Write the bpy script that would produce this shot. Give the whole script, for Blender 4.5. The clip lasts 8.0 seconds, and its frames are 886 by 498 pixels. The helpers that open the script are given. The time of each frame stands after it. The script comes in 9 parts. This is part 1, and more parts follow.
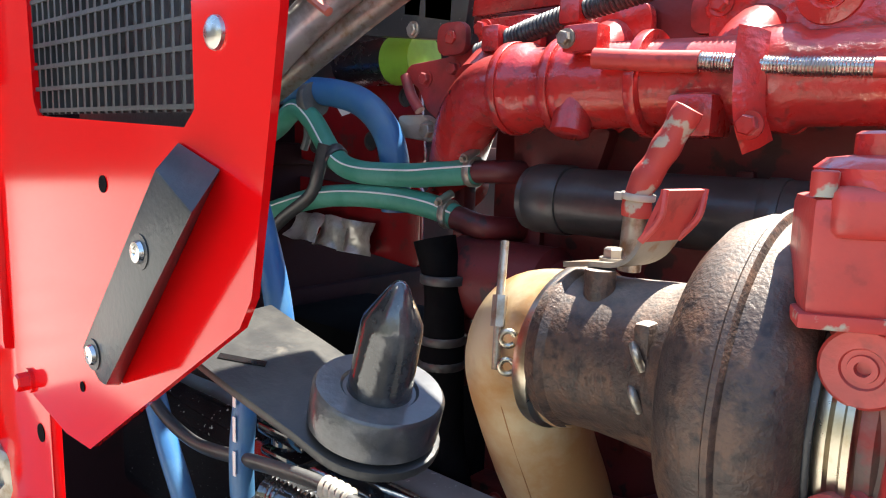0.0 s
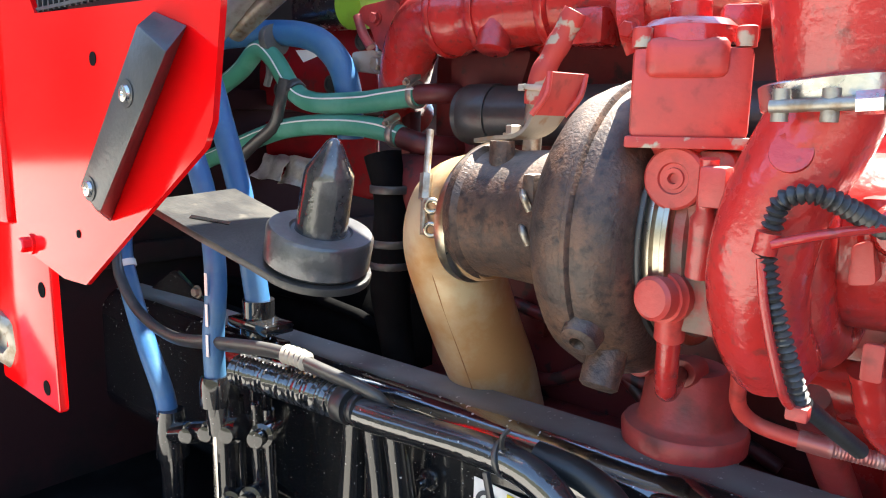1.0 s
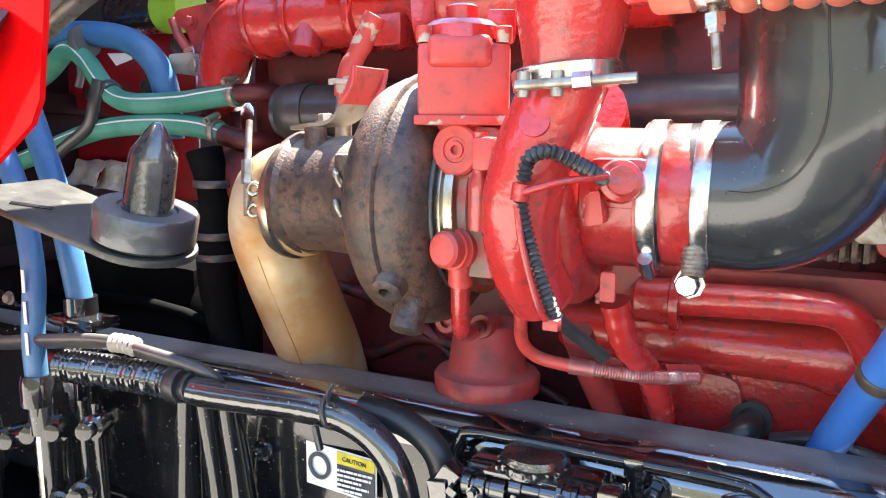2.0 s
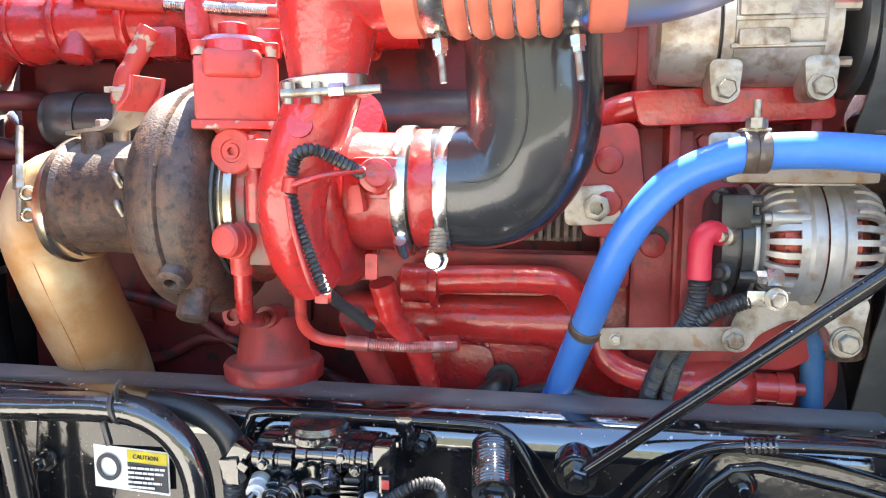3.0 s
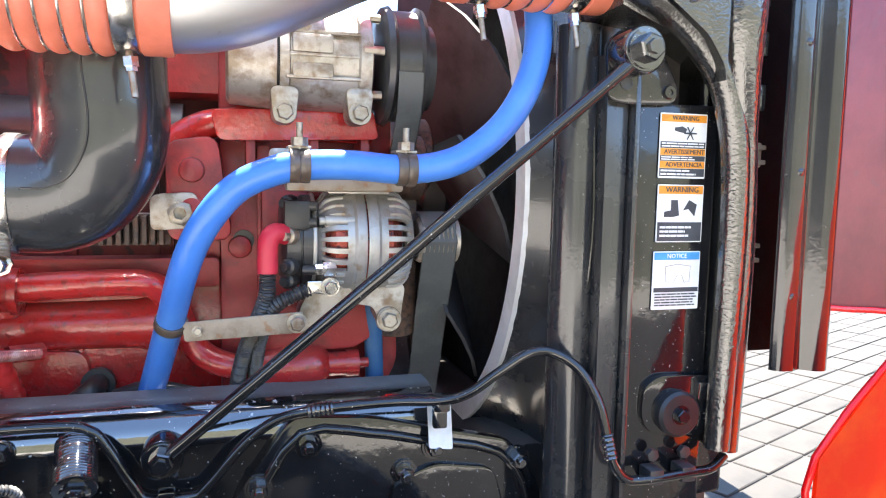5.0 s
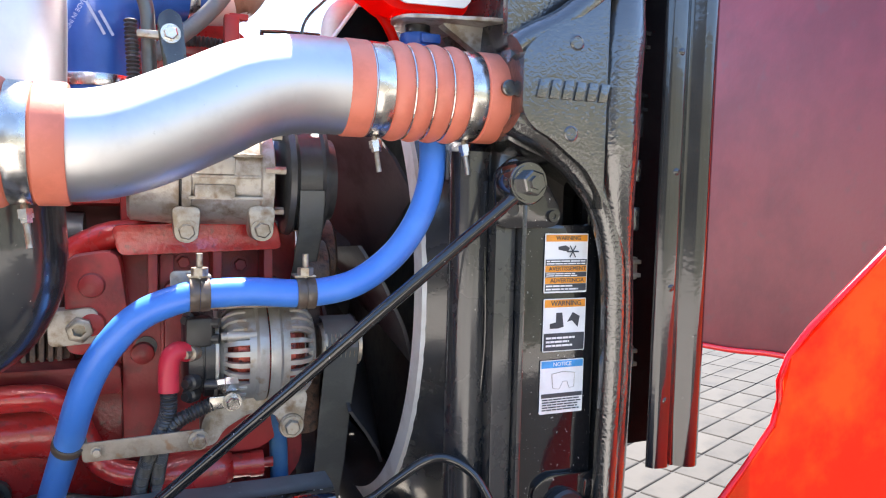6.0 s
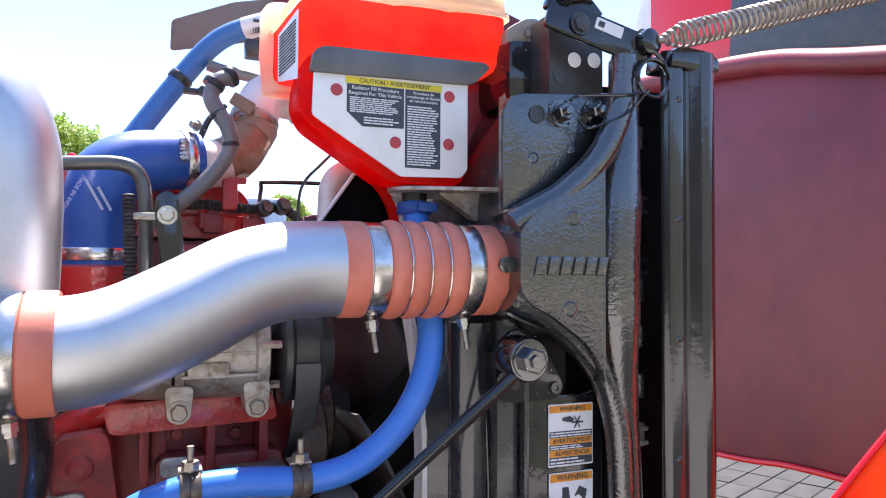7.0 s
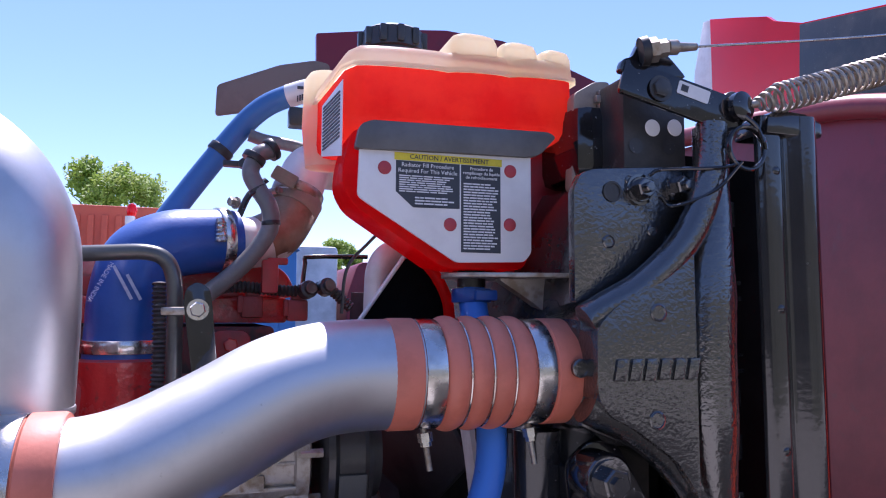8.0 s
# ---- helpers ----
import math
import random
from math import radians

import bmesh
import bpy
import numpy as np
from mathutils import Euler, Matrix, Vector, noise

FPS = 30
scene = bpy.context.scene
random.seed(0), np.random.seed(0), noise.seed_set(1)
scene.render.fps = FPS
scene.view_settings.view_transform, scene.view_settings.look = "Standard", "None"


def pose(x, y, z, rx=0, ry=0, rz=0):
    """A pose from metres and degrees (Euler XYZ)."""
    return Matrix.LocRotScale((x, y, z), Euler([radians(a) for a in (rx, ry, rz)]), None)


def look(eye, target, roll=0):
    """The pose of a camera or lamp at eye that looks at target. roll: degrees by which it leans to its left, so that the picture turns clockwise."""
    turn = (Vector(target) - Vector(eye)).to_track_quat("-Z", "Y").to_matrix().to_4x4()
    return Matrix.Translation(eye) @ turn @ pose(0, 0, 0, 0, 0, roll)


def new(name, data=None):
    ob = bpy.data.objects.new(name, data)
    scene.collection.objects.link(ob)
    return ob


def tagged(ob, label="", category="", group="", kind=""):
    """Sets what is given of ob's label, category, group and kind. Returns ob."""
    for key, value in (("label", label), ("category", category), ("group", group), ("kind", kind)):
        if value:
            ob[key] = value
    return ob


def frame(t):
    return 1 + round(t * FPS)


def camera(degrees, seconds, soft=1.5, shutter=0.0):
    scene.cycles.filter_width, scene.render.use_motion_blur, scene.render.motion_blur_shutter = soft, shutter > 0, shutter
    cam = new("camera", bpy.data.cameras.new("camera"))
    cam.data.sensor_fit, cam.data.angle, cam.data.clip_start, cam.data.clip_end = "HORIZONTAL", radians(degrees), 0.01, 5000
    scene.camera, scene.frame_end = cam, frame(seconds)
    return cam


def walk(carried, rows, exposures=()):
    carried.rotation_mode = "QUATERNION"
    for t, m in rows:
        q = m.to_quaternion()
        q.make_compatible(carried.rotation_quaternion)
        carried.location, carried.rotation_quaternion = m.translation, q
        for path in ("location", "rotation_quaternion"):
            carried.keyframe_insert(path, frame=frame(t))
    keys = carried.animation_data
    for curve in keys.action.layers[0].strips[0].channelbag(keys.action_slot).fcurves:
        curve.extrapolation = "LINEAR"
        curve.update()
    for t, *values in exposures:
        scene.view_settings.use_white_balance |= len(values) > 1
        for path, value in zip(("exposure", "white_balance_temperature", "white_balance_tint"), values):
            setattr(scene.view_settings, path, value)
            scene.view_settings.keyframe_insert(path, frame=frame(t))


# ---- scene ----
cam = camera(63.6, 8.0, 1.1)
PATH = [
    (0, (0.046, 0.011, 1.549), (-1.271, 1.488, 1.261), 1.6),
    (0.5, (0.105, -0.026, 1.5), (-1.207, 1.448, 1.171), 1.4),
    (1, (0.181, -0.07, 1.464), (-1.079, 1.446, 1.127), 1.1),
    (1.2, (0.207, -0.085, 1.455), (-1.008, 1.469, 1.125), 1.0),
    (2.3, (0.268, -0.177, 1.428), (-0.434, 1.676, 1.157), 0.3),
    (2.5, (0.281, -0.2, 1.425), (-0.304, 1.695, 1.167), 0.2),
    (3, (0.313, -0.243, 1.416), (-0.026, 1.714, 1.177), 0.1),
    (3.5, (0.339, -0.278, 1.409), (0.233, 1.707, 1.187), 0.1),
    (4, (0.36, -0.305, 1.405), (0.496, 1.68, 1.204), 0.2),
    (4.5, (0.388, -0.33, 1.406), (0.753, 1.626, 1.204), 0.5),
    (5, (0.419, -0.366, 1.415), (0.984, 1.543, 1.218), 1.1),
    (5.2, (0.43, -0.382, 1.426), (1.058, 1.508, 1.243), 1.3),
    (6.3, (0.438, -0.415, 1.608), (1.216, 1.423, 1.486), 1.1),
    (6.5, (0.439, -0.414, 1.63), (1.216, 1.428, 1.56), 0.8),
    (7, (0.45, -0.396, 1.69), (1.206, 1.455, 1.755), 0.3),
    (7.5, (0.465, -0.356, 1.747), (1.181, 1.505, 1.908), 0.1),
    (7.6, (0.468, -0.344, 1.752), (1.175, 1.525, 1.934), 0.1),
    (7.7, (0.471, -0.331, 1.755), (1.164, 1.546, 1.951), 0.1),
    (7.8, (0.474, -0.316, 1.756), (1.149, 1.566, 1.960), 0.2),
    (7.9, (0.477, -0.301, 1.757), (1.129, 1.587, 1.958), 0.2),
    (8, (0.48, -0.286, 1.759), (1.101, 1.607, 1.942), 0.2),
]
EXPOSURES = [(0, 2.58, 6800, 7), (1.2, 3.17, 6900, 7), (2.5, 3.60, 6950, 8), (4.5, 3.65, 6950, 10), (5.2, 3.42, 6850, 12), (6.5, 2.60, 6800, 15), (7.0, 2.18, 6500, 18), (7.5, 1.70, 6100, 24), (8.0, 1.28, 5850, 31)]
walk(cam, [(t, look(eye, target, roll)) for t, eye, target, roll in PATH], EXPOSURES)

# ---- world and light ----
SUN_EL, SUN_AZ = 66.0, 12.0   # height, and bearing from +y turning to +x
world = bpy.data.worlds.new("sky")
scene.world = world
world.use_nodes = True
wn = world.node_tree
sky = wn.nodes.new("ShaderNodeTexSky")
sky.sky_type = "NISHITA"
sky.sun_disc = False
sky.sun_elevation = radians(SUN_EL)
sky.sun_rotation = radians(SUN_AZ)
sky.dust_density, sky.ozone_density = 0.1, 4.0
wn.nodes["Background"].inputs["Strength"].default_value = 0.088
wn.links.new(sky.outputs["Color"], wn.nodes["Background"].inputs["Color"])
sun_data = bpy.data.lights.new("sun", "SUN")
sun_data.energy, sun_data.angle, sun_data.color = 3.9, radians(0.55), (1.0, 0.965, 0.91)
sun = new("sun", sun_data)
sun_way = Vector((math.sin(radians(SUN_AZ)) * math.cos(radians(SUN_EL)), math.cos(radians(SUN_AZ)) * math.cos(radians(SUN_EL)), math.sin(radians(SUN_EL))))
sun.matrix_world = look(sun_way * 30, (0, 0, 0))


# ---- materials ----
def material(name, colour, rough=0.5, metal=0.0, second=None, blend=0.5, scale=12.0, grain=0.0, grain_scale=220.0, rough_var=0.12, coat=0.0,
             spots=None, spot_scale=60.0, spot_cut=0.62, vary=0.0, through_light=0.0, dust=None, dust_amount=0.0, dust_from=0.2, ripple=0.0, ripple_scale=45.0, spot_soft=0.05, enamel=0.0, gloss=0.5):
    """A painted, cast or moulded surface: two colours mixed by broad stains, fine relief, uneven gloss, small specks and dust that lies on upward faces."""
    m = bpy.data.materials.new(name)
    m.use_nodes = True
    nt, n = m.node_tree, m.node_tree.nodes
    b = n["Principled BSDF"]
    tc = n.new("ShaderNodeTexCoord")
    big = n.new("ShaderNodeTexNoise")
    big.inputs["Scale"].default_value, big.inputs["Detail"].default_value, big.inputs["Roughness"].default_value = scale, 6.0, 0.62
    nt.links.new(tc.outputs["Object"], big.inputs["Vector"])
    fine = n.new("ShaderNodeTexNoise")
    fine.inputs["Scale"].default_value, fine.inputs["Detail"].default_value = grain_scale, 3.0
    nt.links.new(tc.outputs["Object"], fine.inputs["Vector"])
    last = None
    mix = n.new("ShaderNodeMix")
    mix.data_type = "RGBA"
    mix.inputs["A"].default_value = (*colour, 1)
    mix.inputs["B"].default_value = (*(second or [c * 0.72 for c in colour]), 1)
    ramp = n.new("ShaderNodeMapRange")
    ramp.inputs["From Min"].default_value, ramp.inputs["From Max"].default_value = 0.62 - 0.3 * blend, 0.78 - 0.3 * blend
    ramp.clamp = True
    nt.links.new(big.outputs["Fac"], ramp.inputs["Value"])
    nt.links.new(ramp.outputs["Result"], mix.inputs["Factor"])
    last = mix.outputs["Result"]
    if spots:
        sp = n.new("ShaderNodeTexNoise")
        sp.inputs["Scale"].default_value, sp.inputs["Detail"].default_value = spot_scale, 4.0
        nt.links.new(tc.outputs["Object"], sp.inputs["Vector"])
        cut = n.new("ShaderNodeMapRange")
        cut.inputs["From Min"].default_value, cut.inputs["From Max"].default_value = spot_cut, spot_cut + spot_soft
        nt.links.new(sp.outputs["Fac"], cut.inputs["Value"])
        m2 = n.new("ShaderNodeMix")
        m2.data_type = "RGBA"
        nt.links.new(cut.outputs["Result"], m2.inputs["Factor"])
        nt.links.new(last, m2.inputs["A"])
        m2.inputs["B"].default_value = (*spots, 1)
        last = m2.outputs["Result"]
    if dust:
        geo = n.new("ShaderNodeNewGeometry")
        sep = n.new("ShaderNodeSeparateXYZ")
        nt.links.new(geo.outputs["Normal"], sep.inputs["Vector"])
        up = n.new("ShaderNodeMapRange")
        up.inputs["From Min"].default_value, up.inputs["From Max"].default_value = dust_from, 1.0
        up.inputs["To Max"].default_value = dust_amount
        nt.links.new(sep.outputs["Z"], up.inputs["Value"])
        mul = n.new("ShaderNodeMath")
        mul.operation = "MULTIPLY"
        nt.links.new(up.outputs["Result"], mul.inputs[0])
        nt.links.new(big.outputs["Fac"], mul.inputs[1])
        m3 = n.new("ShaderNodeMix")
        m3.data_type = "RGBA"
        nt.links.new(mul.outputs["Value"], m3.inputs["Factor"])
        nt.links.new(last, m3.inputs["A"])
        m3.inputs["B"].default_value = (*dust, 1)
        last = m3.outputs["Result"]
        clear = n.new("ShaderNodeMath")
        clear.operation, clear.use_clamp = "MULTIPLY_ADD", True
        clear.inputs[1].default_value, clear.inputs[2].default_value = -1.6 * coat, coat
        nt.links.new(mul.outputs["Value"], clear.inputs[0])
        nt.links.new(clear.outputs["Value"], b.inputs["Coat Weight"])
    if vary:
        info = n.new("ShaderNodeObjectInfo")
        hs = n.new("ShaderNodeHueSaturation")
        val = n.new("ShaderNodeMapRange")
        val.inputs["To Min"].default_value, val.inputs["To Max"].default_value = 1 - vary, 1 + vary
        nt.links.new(info.outputs["Random"], val.inputs["Value"])
        nt.links.new(val.outputs["Result"], hs.inputs["Value"])
        nt.links.new(last, hs.inputs["Color"])
        last = hs.outputs["Color"]
    nt.links.new(last, b.inputs["Base Color"])
    rr = n.new("ShaderNodeMapRange")
    rr.inputs["To Min"].default_value, rr.inputs["To Max"].default_value = max(0.02, rough - rough_var), min(1.0, rough + rough_var)
    nt.links.new(big.outputs["Fac"], rr.inputs["Value"])
    if dust:
        dull = n.new("ShaderNodeMath")
        dull.operation, dull.use_clamp = "MULTIPLY_ADD", True
        dull.inputs[1].default_value = 0.9
        nt.links.new(mul.outputs["Value"], dull.inputs[0])
        nt.links.new(rr.outputs["Result"], dull.inputs[2])
        nt.links.new(dull.outputs["Value"], b.inputs["Roughness"])
    else:
        nt.links.new(rr.outputs["Result"], b.inputs["Roughness"])
    b.inputs["Metallic"].default_value = metal
    b.inputs["Coat Weight"].default_value = coat
    b.inputs["Coat Roughness"].default_value = 0.06
    b.inputs["Specular IOR Level"].default_value = gloss
    if enamel:
        b.inputs["Coat IOR"].default_value = enamel
    if grain:
        bump = n.new("ShaderNodeBump")
        bump.inputs["Strength"].default_value, bump.inputs["Distance"].default_value = min(1.0, grain), 0.0012
        nt.links.new(fine.outputs["Fac"], bump.inputs["Height"])
        if ripple:
            wave = n.new("ShaderNodeTexNoise")
            wave.inputs["Scale"].default_value, wave.inputs["Detail"].default_value = ripple_scale, 2.0
            nt.links.new(tc.outputs["Object"], wave.inputs["Vector"])
            broad = n.new("ShaderNodeBump")
            broad.inputs["Strength"].default_value, broad.inputs["Distance"].default_value = ripple, 0.004
            nt.links.new(wave.outputs["Fac"], broad.inputs["Height"])
            nt.links.new(broad.outputs["Normal"], bump.inputs["Normal"])
        nt.links.new(bump.outputs["Normal"], b.inputs["Normal"])
        nt.links.new(bump.outputs["Normal"], b.inputs["Coat Normal"])
    if through_light:
        tr = n.new("ShaderNodeBsdfTranslucent")
        nt.links.new(last, tr.inputs["Color"])
        sh = n.new("ShaderNodeMixShader")
        sh.inputs["Fac"].default_value = through_light
        nt.links.new(b.outputs["BSDF"], sh.inputs[1])
        nt.links.new(tr.outputs["BSDF"], sh.inputs[2])
        nt.links.new(sh.outputs["Shader"], n["Material Output"].inputs["Surface"])
    return m


DUST = (0.34, 0.27, 0.22)
ENGINE_RED = material("engine_red_paint", (0.50, 0.026, 0.024), 0.27, second=(0.40, 0.030, 0.028), scale=16, grain=0.45, grain_scale=190, dust=(0.36, 0.24, 0.21), dust_amount=0.3, dust_from=0.4, spots=(0.24, 0.035, 0.03), spot_scale=85, spot_cut=0.58, spot_soft=0.14, vary=0.12, coat=0.6, ripple=0.3, ripple_scale=42)
BLOCK_RED = material("block_red_paint", (0.37, 0.036, 0.036), 0.40, second=(0.26, 0.030, 0.030), scale=9, grain=0.45, grain_scale=150, dust=(0.34, 0.25, 0.23), dust_amount=0.5, dust_from=0.2, spots=(0.13, 0.026, 0.025), spot_scale=26, spot_cut=0.50, spot_soft=0.25, vary=0.12, ripple=0.3, ripple_scale=30)
# Grimy block red, darkened in the colour for the shade between the parts.
BLOCK_SHADED = material("grimy_red_block_with_shade", (0.115, 0.014, 0.015), 0.5, second=(0.07, 0.012, 0.013), scale=6, grain=0.5, grain_scale=120, spots=(0.03, 0.013, 0.013), spot_scale=25, spot_cut=0.58, vary=0.1)
ACT_RED = material("dusty_red_paint", (0.56, 0.06, 0.05), 0.36, second=(0.46, 0.055, 0.048), scale=16, grain=0.25, dust=DUST, dust_amount=0.4, spots=(0.26, 0.03, 0.027), spot_scale=60, spot_cut=0.56, spot_soft=0.2)
CHIPPED = material("chipped_red_paint", (0.52, 0.05, 0.04), 0.55, second=(0.42, 0.05, 0.04), scale=16, grain=0.3, spots=(0.42, 0.37, 0.28), spot_scale=50, spot_cut=0.56)
HOOD_RED = material("hood_red_gloss", (0.80, 0.003, 0.005), 0.10, second=(0.77, 0.004, 0.006), scale=4, rough_var=0.04)
HOOD_IN = material("hood_inside_maroon", (0.20, 0.015, 0.026), 0.42, second=(0.15, 0.012, 0.021), scale=2.4, grain=0.5, grain_scale=45, rough_var=0.15, spots=(0.14, 0.024, 0.032), spot_scale=11, spot_cut=0.62, spot_soft=0.14, ripple=0.2, ripple_scale=5)
FENDER = material("fender_red_plastic", (0.95, 0.150, 0.018), 0.45, second=(0.90, 0.055, 0.010), scale=6, blend=0.7, through_light=0.6)
BLACK_GLOSS = material("gloss_black_paint", (0.010, 0.010, 0.011), 0.12, second=(0.016, 0.016, 0.017), scale=10, grain=0.10, grain_scale=120, rough_var=0.06, spots=(0.42, 0.41, 0.39), spot_scale=230, spot_cut=0.69, coat=1.0, ripple=0.10, ripple_scale=28, enamel=1.5, gloss=0.25)
BLACK_WET = material("wet_gloss_black_paint", (0.010, 0.010, 0.011), 0.12, second=(0.016, 0.016, 0.017), scale=10, grain=0.10, grain_scale=120, rough_var=0.06, spots=(0.34, 0.34, 0.33), spot_scale=210, spot_cut=0.68, coat=1.0, ripple=0.10, ripple_scale=28, enamel=1.85, gloss=0.5)
RAIL_BLACK = material("dusty_topped_gloss_black", (0.008, 0.008, 0.009), 0.10, second=(0.014, 0.014, 0.015), scale=10, grain=0.08, grain_scale=120, rough_var=0.06, spots=(0.55, 0.54, 0.52), spot_scale=130, spot_cut=0.665, coat=1.0, ripple=0.06, ripple_scale=14, dust=(0.20, 0.197, 0.19), dust_amount=1.6, dust_from=0.90, enamel=2.0, gloss=0.9)
CHANNEL_BLACK = material("satin_black_sheet_paint", (0.014, 0.014, 0.015), 0.17, second=(0.022, 0.022, 0.022), scale=8, grain=0.12, grain_scale=120, rough_var=0.08, spots=(0.2, 0.2, 0.19), spot_scale=200, spot_cut=0.73, coat=0.85, ripple=0.12, ripple_scale=16, enamel=1.5, gloss=0.5)
BLACK_CAST = material("black_painted_casting", (0.016, 0.016, 0.015), 0.14, second=(0.026, 0.026, 0.023), scale=14, grain=0.6, grain_scale=240, rough_var=0.05, coat=1.0, ripple=0.14, ripple_scale=110, enamel=1.9, gloss=0.4)
BLACK_DULL = material("dull_black_paint", (0.030, 0.030, 0.031), 0.42, second=(0.055, 0.052, 0.048), scale=12, grain=0.3, spots=(0.18, 0.17, 0.15), spot_scale=150, spot_cut=0.68, dust=(0.2, 0.19, 0.17), dust_amount=0.5, coat=0.2)
PLASTIC = material("black_plastic", (0.030, 0.030, 0.031), 0.38, second=(0.05, 0.05, 0.048), scale=16, grain=0.2, dust=(0.2, 0.19, 0.18), dust_amount=0.3, coat=0.2)
RUBBER = material("black_rubber", (0.02, 0.021, 0.022), 0.36, second=(0.035, 0.035, 0.036), scale=8, grain=0.1, rough_var=0.12, spots=(0.18, 0.17, 0.16), spot_scale=170, spot_cut=0.72)
ELBOW_RUBBER = material("glossy_black_rubber", (0.026, 0.027, 0.029), 0.26, second=(0.042, 0.042, 0.043), scale=7, grain=0.06, rough_var=0.10, spots=(0.22, 0.21, 0.20), spot_scale=190, spot_cut=0.72, coat=0.65, ripple=0.28, ripple_scale=15)
TUBE_BLACK = material("dusty_black_tube_paint", (0.014, 0.014, 0.015), 0.12, second=(0.03, 0.03, 0.03), scale=14, grain=0.2, grain_scale=120, rough_var=0.1, spots=(0.3, 0.3, 0.29), spot_scale=190, spot_cut=0.69, coat=1.0, ripple=0.15, ripple_scale=30, dust=(0.15, 0.155, 0.165), dust_amount=0.45, dust_from=0.3, enamel=1.8, gloss=0.5)
PIN_BLACK = material("worn_black_steel_pin", (0.028, 0.029, 0.031), 0.18, second=(0.07, 0.07, 0.07), scale=25, grain=0.2, rough_var=0.1, spots=(0.3, 0.3, 0.3), spot_scale=150, spot_cut=0.7, coat=1.0)
PUCK = material("dusty_black_rubber_puck", (0.034, 0.035, 0.037), 0.36, second=(0.085, 0.085, 0.088), scale=20, grain=0.25, dust=(0.25, 0.25, 0.25), dust_amount=0.35, coat=0.7)
GREY_RUBBER = material("grey_worn_rubber", (0.085, 0.09, 0.088), 0.45, second=(0.12, 0.125, 0.12), scale=16, grain=0.3, dust=(0.3, 0.29, 0.27), dust_amount=0.4)
# The pale upward dust also carries the sunlit patch on the turbine.
RUST = material("rusty_turbine_iron", (0.070, 0.046, 0.037), 0.46, metal=0.15, second=(0.13, 0.070, 0.045), scale=30, blend=0.6, grain=0.9, grain_scale=300, spots=(0.032, 0.022, 0.020), spot_scale=110, spot_cut=0.48, spot_soft=0.22, dust=(0.55, 0.50, 0.44), dust_amount=0.65, dust_from=0.55)
BRONZE = material("heat_tinted_steel_pipe", (0.60, 0.335, 0.145), 0.33, metal=0.4, second=(0.70, 0.56, 0.36), scale=7, grain=0.15, spots=(0.46, 0.24, 0.10), spot_scale=16, spot_cut=0.58, spot_soft=0.2)
GOLD_BAND = material("straw_tinted_band", (0.50, 0.45, 0.36), 0.30, metal=1.0, second=(0.38, 0.30, 0.20), scale=30)
STEEL = material("bright_steel", (0.66, 0.64, 0.61), 0.26, metal=1.0, second=(0.48, 0.45, 0.41), scale=34, grain=0.15, rough_var=0.12)
DULL_STEEL = material("dull_zinc_steel", (0.40, 0.365, 0.31), 0.42, metal=0.7, second=(0.28, 0.23, 0.17), scale=40, grain=0.3, spots=(0.22, 0.14, 0.085), spot_scale=80, spot_cut=0.56, spot_soft=0.2)
ALU_PIPE = material("polished_aluminium_pipe", (0.62, 0.62, 0.625), 0.46, metal=1.0, second=(0.55, 0.55, 0.555), scale=9, grain=0.06, rough_var=0.09, spots=(0.5, 0.5, 0.5), spot_scale=90, spot_cut=0.72)
ALU_CAST = material("dirty_cast_aluminium", (0.46, 0.43, 0.385), 0.44, metal=0.55, second=(0.27, 0.22, 0.16), scale=26, grain=0.6, grain_scale=160, spots=(0.20, 0.14, 0.09), spot_scale=50, spot_cut=0.54, spot_soft=0.2)
ALU_BRIGHT = material("bright_cast_aluminium", (0.46, 0.45, 0.425), 0.40, metal=0.55, second=(0.38, 0.355, 0.31), scale=22, grain=0.4, grain_scale=160, spots=(0.30, 0.20, 0.11), spot_scale=38, spot_cut=0.57, spot_soft=0.16)
SILICONE = material("orange_silicone", (0.70, 0.20, 0.125), 0.46, second=(0.60, 0.165, 0.10), scale=16, grain=0.15, dust=(0.5, 0.36, 0.3), dust_amount=0.3)
BLUE_HOSE = material("blue_silicone_hose", (0.045, 0.195, 0.66), 0.34, second=(0.065, 0.23, 0.68), scale=9, grain=0.12, rough_var=0.08, spots=(0.05, 0.13, 0.36), spot_scale=60, spot_cut=0.72)
BLUE_DARK = material("deep_blue_silicone", (0.018, 0.085, 0.34), 0.32, second=(0.026, 0.10, 0.38), scale=12, grain=0.2, dust=(0.4, 0.45, 0.6), dust_amount=0.3)
BLUE_OLD = material("dusty_blue_hose", (0.030, 0.125, 0.30), 0.42, second=(0.055, 0.16, 0.30), scale=14, grain=0.2)
GREEN_HOSE = material("green_heater_hose", (0.06, 0.27, 0.19), 0.42, second=(0.10, 0.33, 0.25), scale=12, grain=0.15)
COPPER = material("copper_windings", (0.50, 0.09, 0.06), 0.4, metal=0.3, second=(0.08, 0.02, 0.02), scale=120, grain=0.6)
WHITE = material("white_print", (0.78, 0.78, 0.77), 0.4, scale=20, second=(0.7, 0.7, 0.69))
ORANGE_PRINT = material("orange_print", (0.80, 0.30, 0.03), 0.42, scale=20)
YELLOW_PRINT = material("yellow_print", (0.80, 0.66, 0.03), 0.42, scale=20)
BLUE_PRINT = material("blue_print", (0.05, 0.34, 0.72), 0.42, scale=20)
DARK_PRINT = material("dark_print", (0.045, 0.05, 0.06), 0.45, scale=20)
